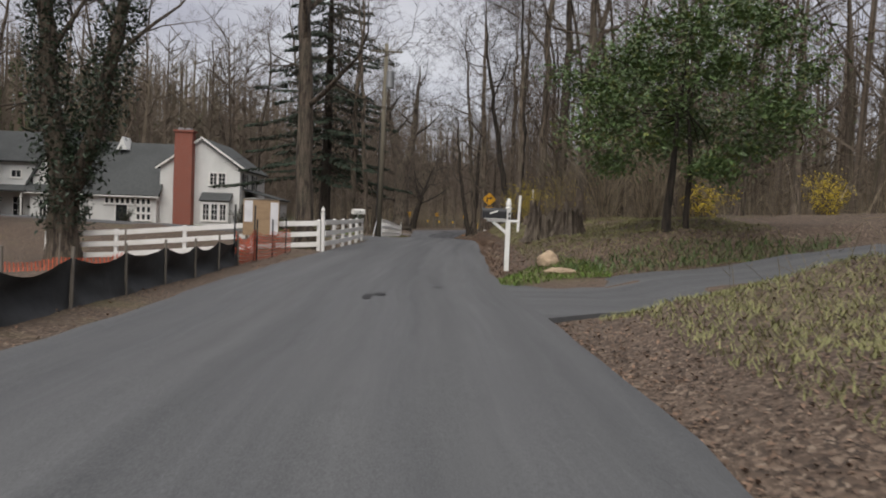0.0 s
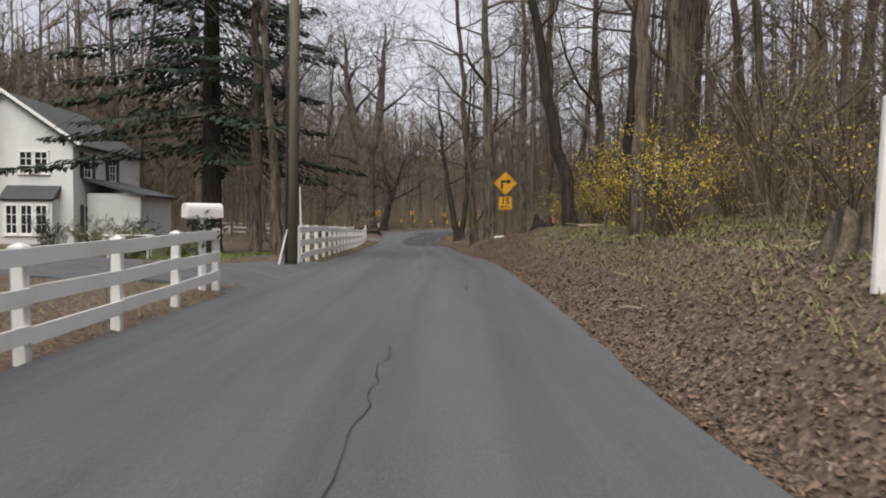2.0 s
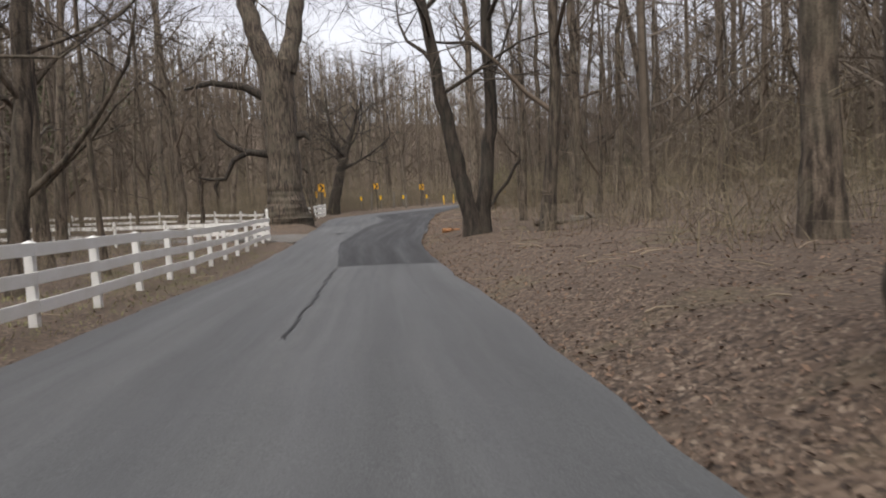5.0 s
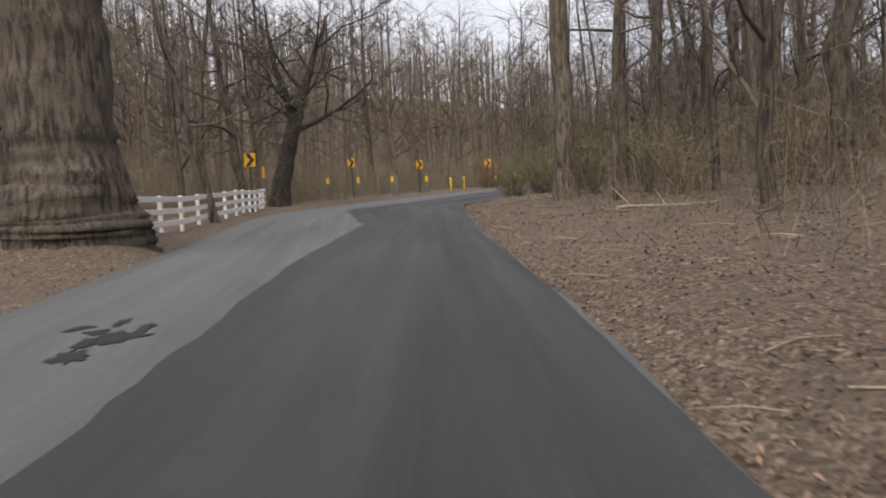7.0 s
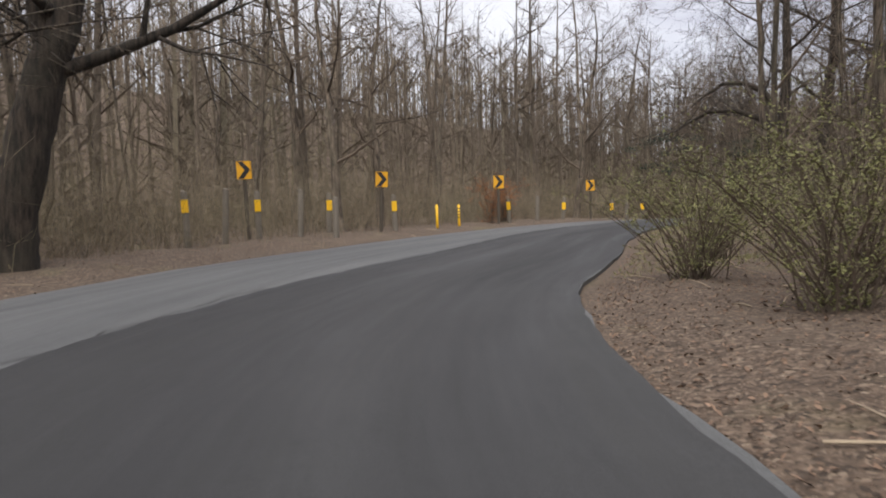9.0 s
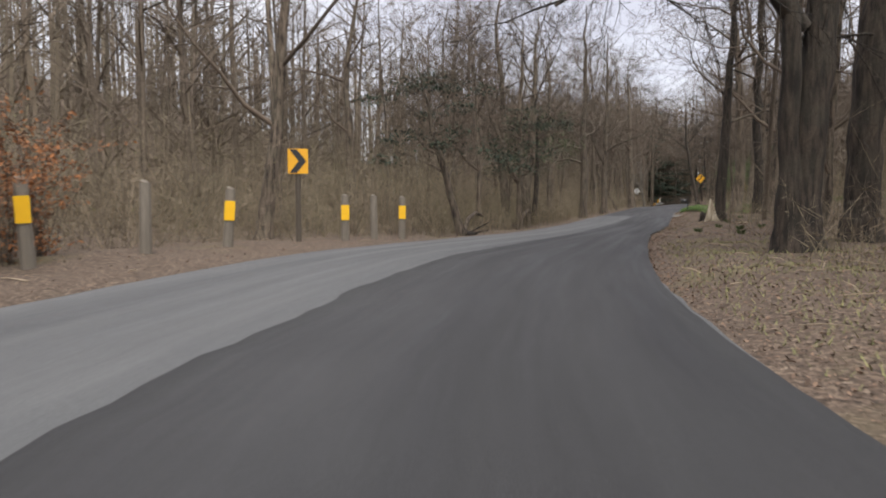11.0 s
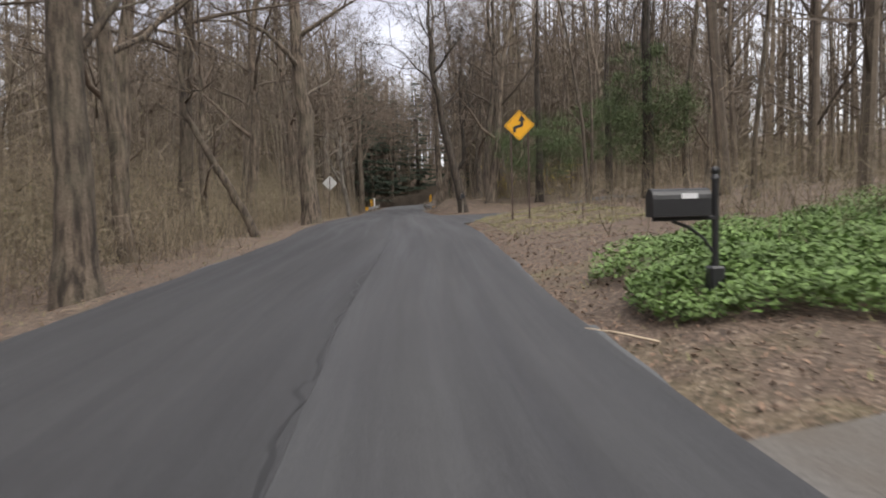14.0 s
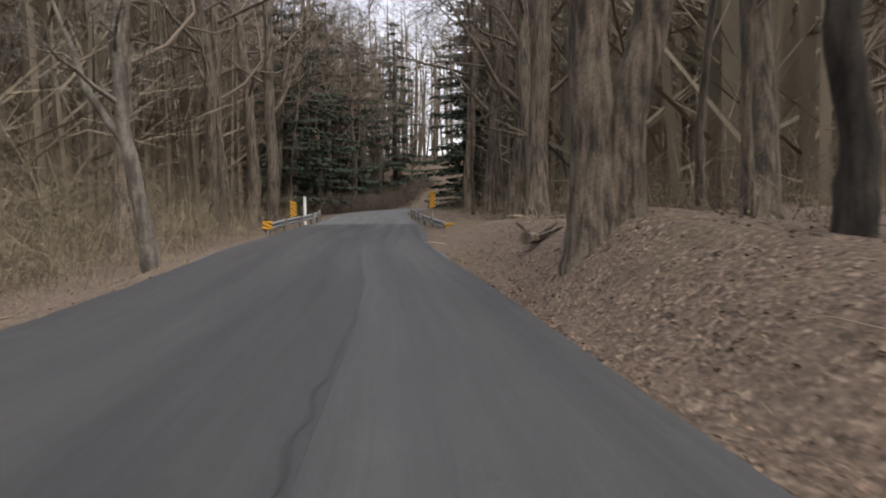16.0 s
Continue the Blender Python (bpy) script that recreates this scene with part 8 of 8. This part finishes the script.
# small pale car roof and table by the garden
t = thing("garden_table", pose(-9.6, 49.5, ground_at(-9.6, 49.5), 0, 0, 10), "low white garden table on the lawn", "table")
part("tabletop", box(bmesh.new(), 0, 0, 0.72, 1.5, 0.8, 0.04, 0.01), M["white"], t)
for x, y in ((-0.6, -0.3), (0.6, -0.3), (-0.6, 0.3), (0.6, 0.3)):
    part("leg", box(bmesh.new(), x, y, 0.33, 0.06, 0.06, 0.76), M["white"], t)


# ---- bridge rails and striped markers at the far end ----
def guard_rail(pts, label, mark_at):
    line = [Vector((x, y, z)) for x, y, z in pts]
    t = thing("guard_rail", Matrix.Translation(line[0]), label, "guard rail", "bridge rails")
    rail = [(0.0, 0.16), (0.05, 0.12), (0.05, 0.06), (0.0, 0.02), (0.0, -0.02), (0.05, -0.06), (0.05, -0.12), (0.0, -0.16)]
    v, f = [], []
    for i, p in enumerate(line):
        d = (line[min(i + 1, len(line) - 1)] - line[max(i - 1, 0)]).normalized()
        nrm = Vector((d.y, -d.x, 0)) * mark_at
        for o, z in rail:
            v.append(p - line[0] + nrm * o + Vector((0, 0, 0.55 + z)))
    n = len(rail)
    for i in range(len(line) - 1):
        for k in range(n - 1):
            f.append((i * n + k, i * n + k + 1, (i + 1) * n + k + 1, (i + 1) * n + k))
    ob = raw("rail", v, f, M["steel"], t)
    md = ob.modifiers.new("thick", "SOLIDIFY")
    md.thickness = 0.008
    for p in line:
        q = p - line[0]
        part("post", box(bmesh.new(), q.x, q.y, q.z + 0.25, 0.15, 0.15, 0.95, 0.008), M["timber"], t)
    return t


def striped(x, y, z, w, h, slope, yaw, label, base=None):
    base = ground_at(x, y) if base is None else base
    c = z - base
    t = thing("object_marker", pose(x, y, base, 0, 0, yaw), label, "road sign", "bridge markers")
    d = part("panel", flat(rounded(w, h, 0.015, 0, 0, c)), M["yellow"], t)
    k = -h / 2 - w
    n = 0
    while k < h / 2 + w:
        a, b = k, k + 0.09
        pts = []
        for xx, zz in ((-w / 2, a), (w / 2, a + slope * w), (w / 2, b + slope * w), (-w / 2, b)):
            pts.append((xx, c + min(max(zz, -h / 2), h / 2)))
        if abs(pts[0][1] - pts[3][1]) + abs(pts[1][1] - pts[2][1]) > 0.02:
            part("stripe", flat(pts, 0.002, Matrix.Translation((0, -0.004 - 0.0002 * n, 0))), M["black"], d)
        k += 0.2
        n += 1
    post_at(t, 0, 0.03, -0.3, c + h * 0.3, M["steel"], 0.05)


guard_rail([(127.6, 261.6, -0.05), (130.6, 263.6, 0.05), (133.8, 265.7, 0.1), (137.0, 267.9, 0.15), (140.2, 270.4, 0.2), (143.2, 273.0, 0.25)], "galvanised guard rail on timber posts before the bridge", 1)
guard_rail([(131.2, 254.8, -0.05), (134.4, 257.7, 0.05), (137.6, 260.4, 0.1), (141.0, 263.1, 0.15), (144.4, 265.8, 0.2), (147.4, 268.2, 0.25)], "galvanised guard rail on timber posts before the bridge", -1)
striped(127.3, 261.3, 0.6, 0.42, 0.36, -1, -52, "yellow and black striped marker on a rail end")
striped(130.9, 254.5, 0.48, 0.42, 0.36, 1, -52, "yellow and black striped marker on a rail end")
striped(133.4, 265.8, 1.2, 0.32, 0.85, -1, -50, "tall yellow and black striped bridge marker")
striped(138.1, 260.2, 1.62, 0.32, 0.9, 1, -50, "tall yellow and black striped bridge marker")
t = thing("post", pose(137.4, 268.8, 0.1), "white marker post beside the bridge rail", "post")
part("post", box(bmesh.new(), 0, 0, 0.8, 0.16, 0.1, 1.9, 0.01), M["white"], t)

# ---- the woods behind all this ----
# dark twigs imitate the shadow and leaf litter where the road turns beyond the bridge
g = np.random.default_rng(61)
u = g.random(5200)
c = np.column_stack([160.0 + 30.0 * u + g.normal(0, 0.9, 5200), 287.6 + 9.5 * u + g.normal(0, 0.9, 5200)])
c = np.column_stack([c, lie(c) - 0.05])
d = unit(np.column_stack([g.normal(0, 0.35, (5200, 2)), np.ones(5200)])) * g.uniform(0.9, 2.3, 5200)[:, None]
hedge = [twig_faces(g, c, c + d, g.uniform(0.01, 0.03, 5200))]
for _ in range(4):
    b = c + d * g.uniform(0.2, 0.95, 5200)[:, None]
    hedge.append(twig_faces(g, b, b + unit(g.normal(0, 1, b.shape) + (0, 0, 0.4)) * g.uniform(0.3, 0.8, 5200)[:, None], g.uniform(0.008, 0.02, 5200)))
joined("hedge", hedge, M["deep_wood"], "dark twig strip imitating shadow and leaf litter where the road turns", "hedge")


# soft evergreens far up the hillside
g = np.random.default_rng(62)
faces = []
for x, y, h in zip(g.uniform(-105, -42, 46), g.uniform(105, 235, 46), g.uniform(11, 19, 46)):
    if where([(x, y)])[0][0] < 30:
        continue
    u = g.random(420) ** 0.8
    a, r = g.uniform(0, 6.283, 420), (1 - u) * h * 0.24 * g.uniform(0.5, 1.1, 420) + 0.2
    c = np.column_stack([x + np.cos(a) * r, y + np.sin(a) * r, ground_at(x, y) + 1.0 + u * h])
    p, q = unit(np.column_stack([np.cos(a), np.sin(a), g.normal(-0.3, 0.3, 420)])), unit(g.normal(0, 1, (420, 3)))
    faces.append(np.stack([c - p * 0.5, c + q * 0.28, c + p * 0.7, c - q * 0.28], 1))
joined("far_evergreens", faces, M["hemlock"], "soft green conifers far up the hillside", "trees")


# wide-crowned trees that meet over the straight
rng = random.Random(78)
for x, y in ((130.8, 268.6), (138.8, 275.0), (147.0, 281.6), (126.6, 248.4), (135.4, 254.0), (145.6, 261.0), (152.5, 266.5), (158.0, 289.5), (163.5, 292.0), (169.0, 295.5), (174.5, 296.0), (151.0, 285.5), (181.0, 300.0), (168.0, 302.0), (160.0, 298.5), (176.0, 305.0)):
    plant(rng.choice(spread_trees[1::2]), x, y, rng.uniform(0, 360), rng.uniform(1.1, 1.35), tall=rng.uniform(0.95, 1.15))
rng = random.Random(77)
for s_, off in ((243, 5.5), (262, 6.0), (273, -5.6), (284, -6.0), (289, 7.0), (301, -5.6), (309, -5.4), (322, -5.5), (335, 5.8), (346, -5.5), (250, 4.2), (257, -4.6), (268, 4.4), (280, 4.2), (296, -4.2), (316, -4.3), (331, 4.3), (331, -4.4), (342, 4.5), (355, -4.2), (359, 4.6), (369, -4.4), (373, 4.7)):
    k = int(np.searchsorted(ALONG, s_))
    x, y = MID[k] + ACROSS[k] * (HALF[k] * (1 if off > 0 else -1) + off)
    if free(x, y, 3.0):
        plant(rng.choice(spread_trees[1::2]), x, y, rng.uniform(0, 360), rng.uniform(0.95, 1.2), tall=rng.uniform(0.9, 1.05))

# large bare crowns behind the yard and the bank
for x, y, k in ((-13.5, 71, 3), (-19.5, 76, 1), (-26, 82, 3), (-31, 70, 1), (-36, 60, 3), (9.5, 53, 1), (12.5, 59, 3), (10.5, 68, 1), (14, 45, 3)):
    plant(spread_trees[k], x, y, rng.uniform(0, 360), rng.uniform(1.0, 1.25), tall=rng.uniform(0.95, 1.1))

woods()
brush()
for tree in spread_trees + pole_trees:
    for ob in (*tree.children_recursive, tree):
        bpy.data.objects.remove(ob)
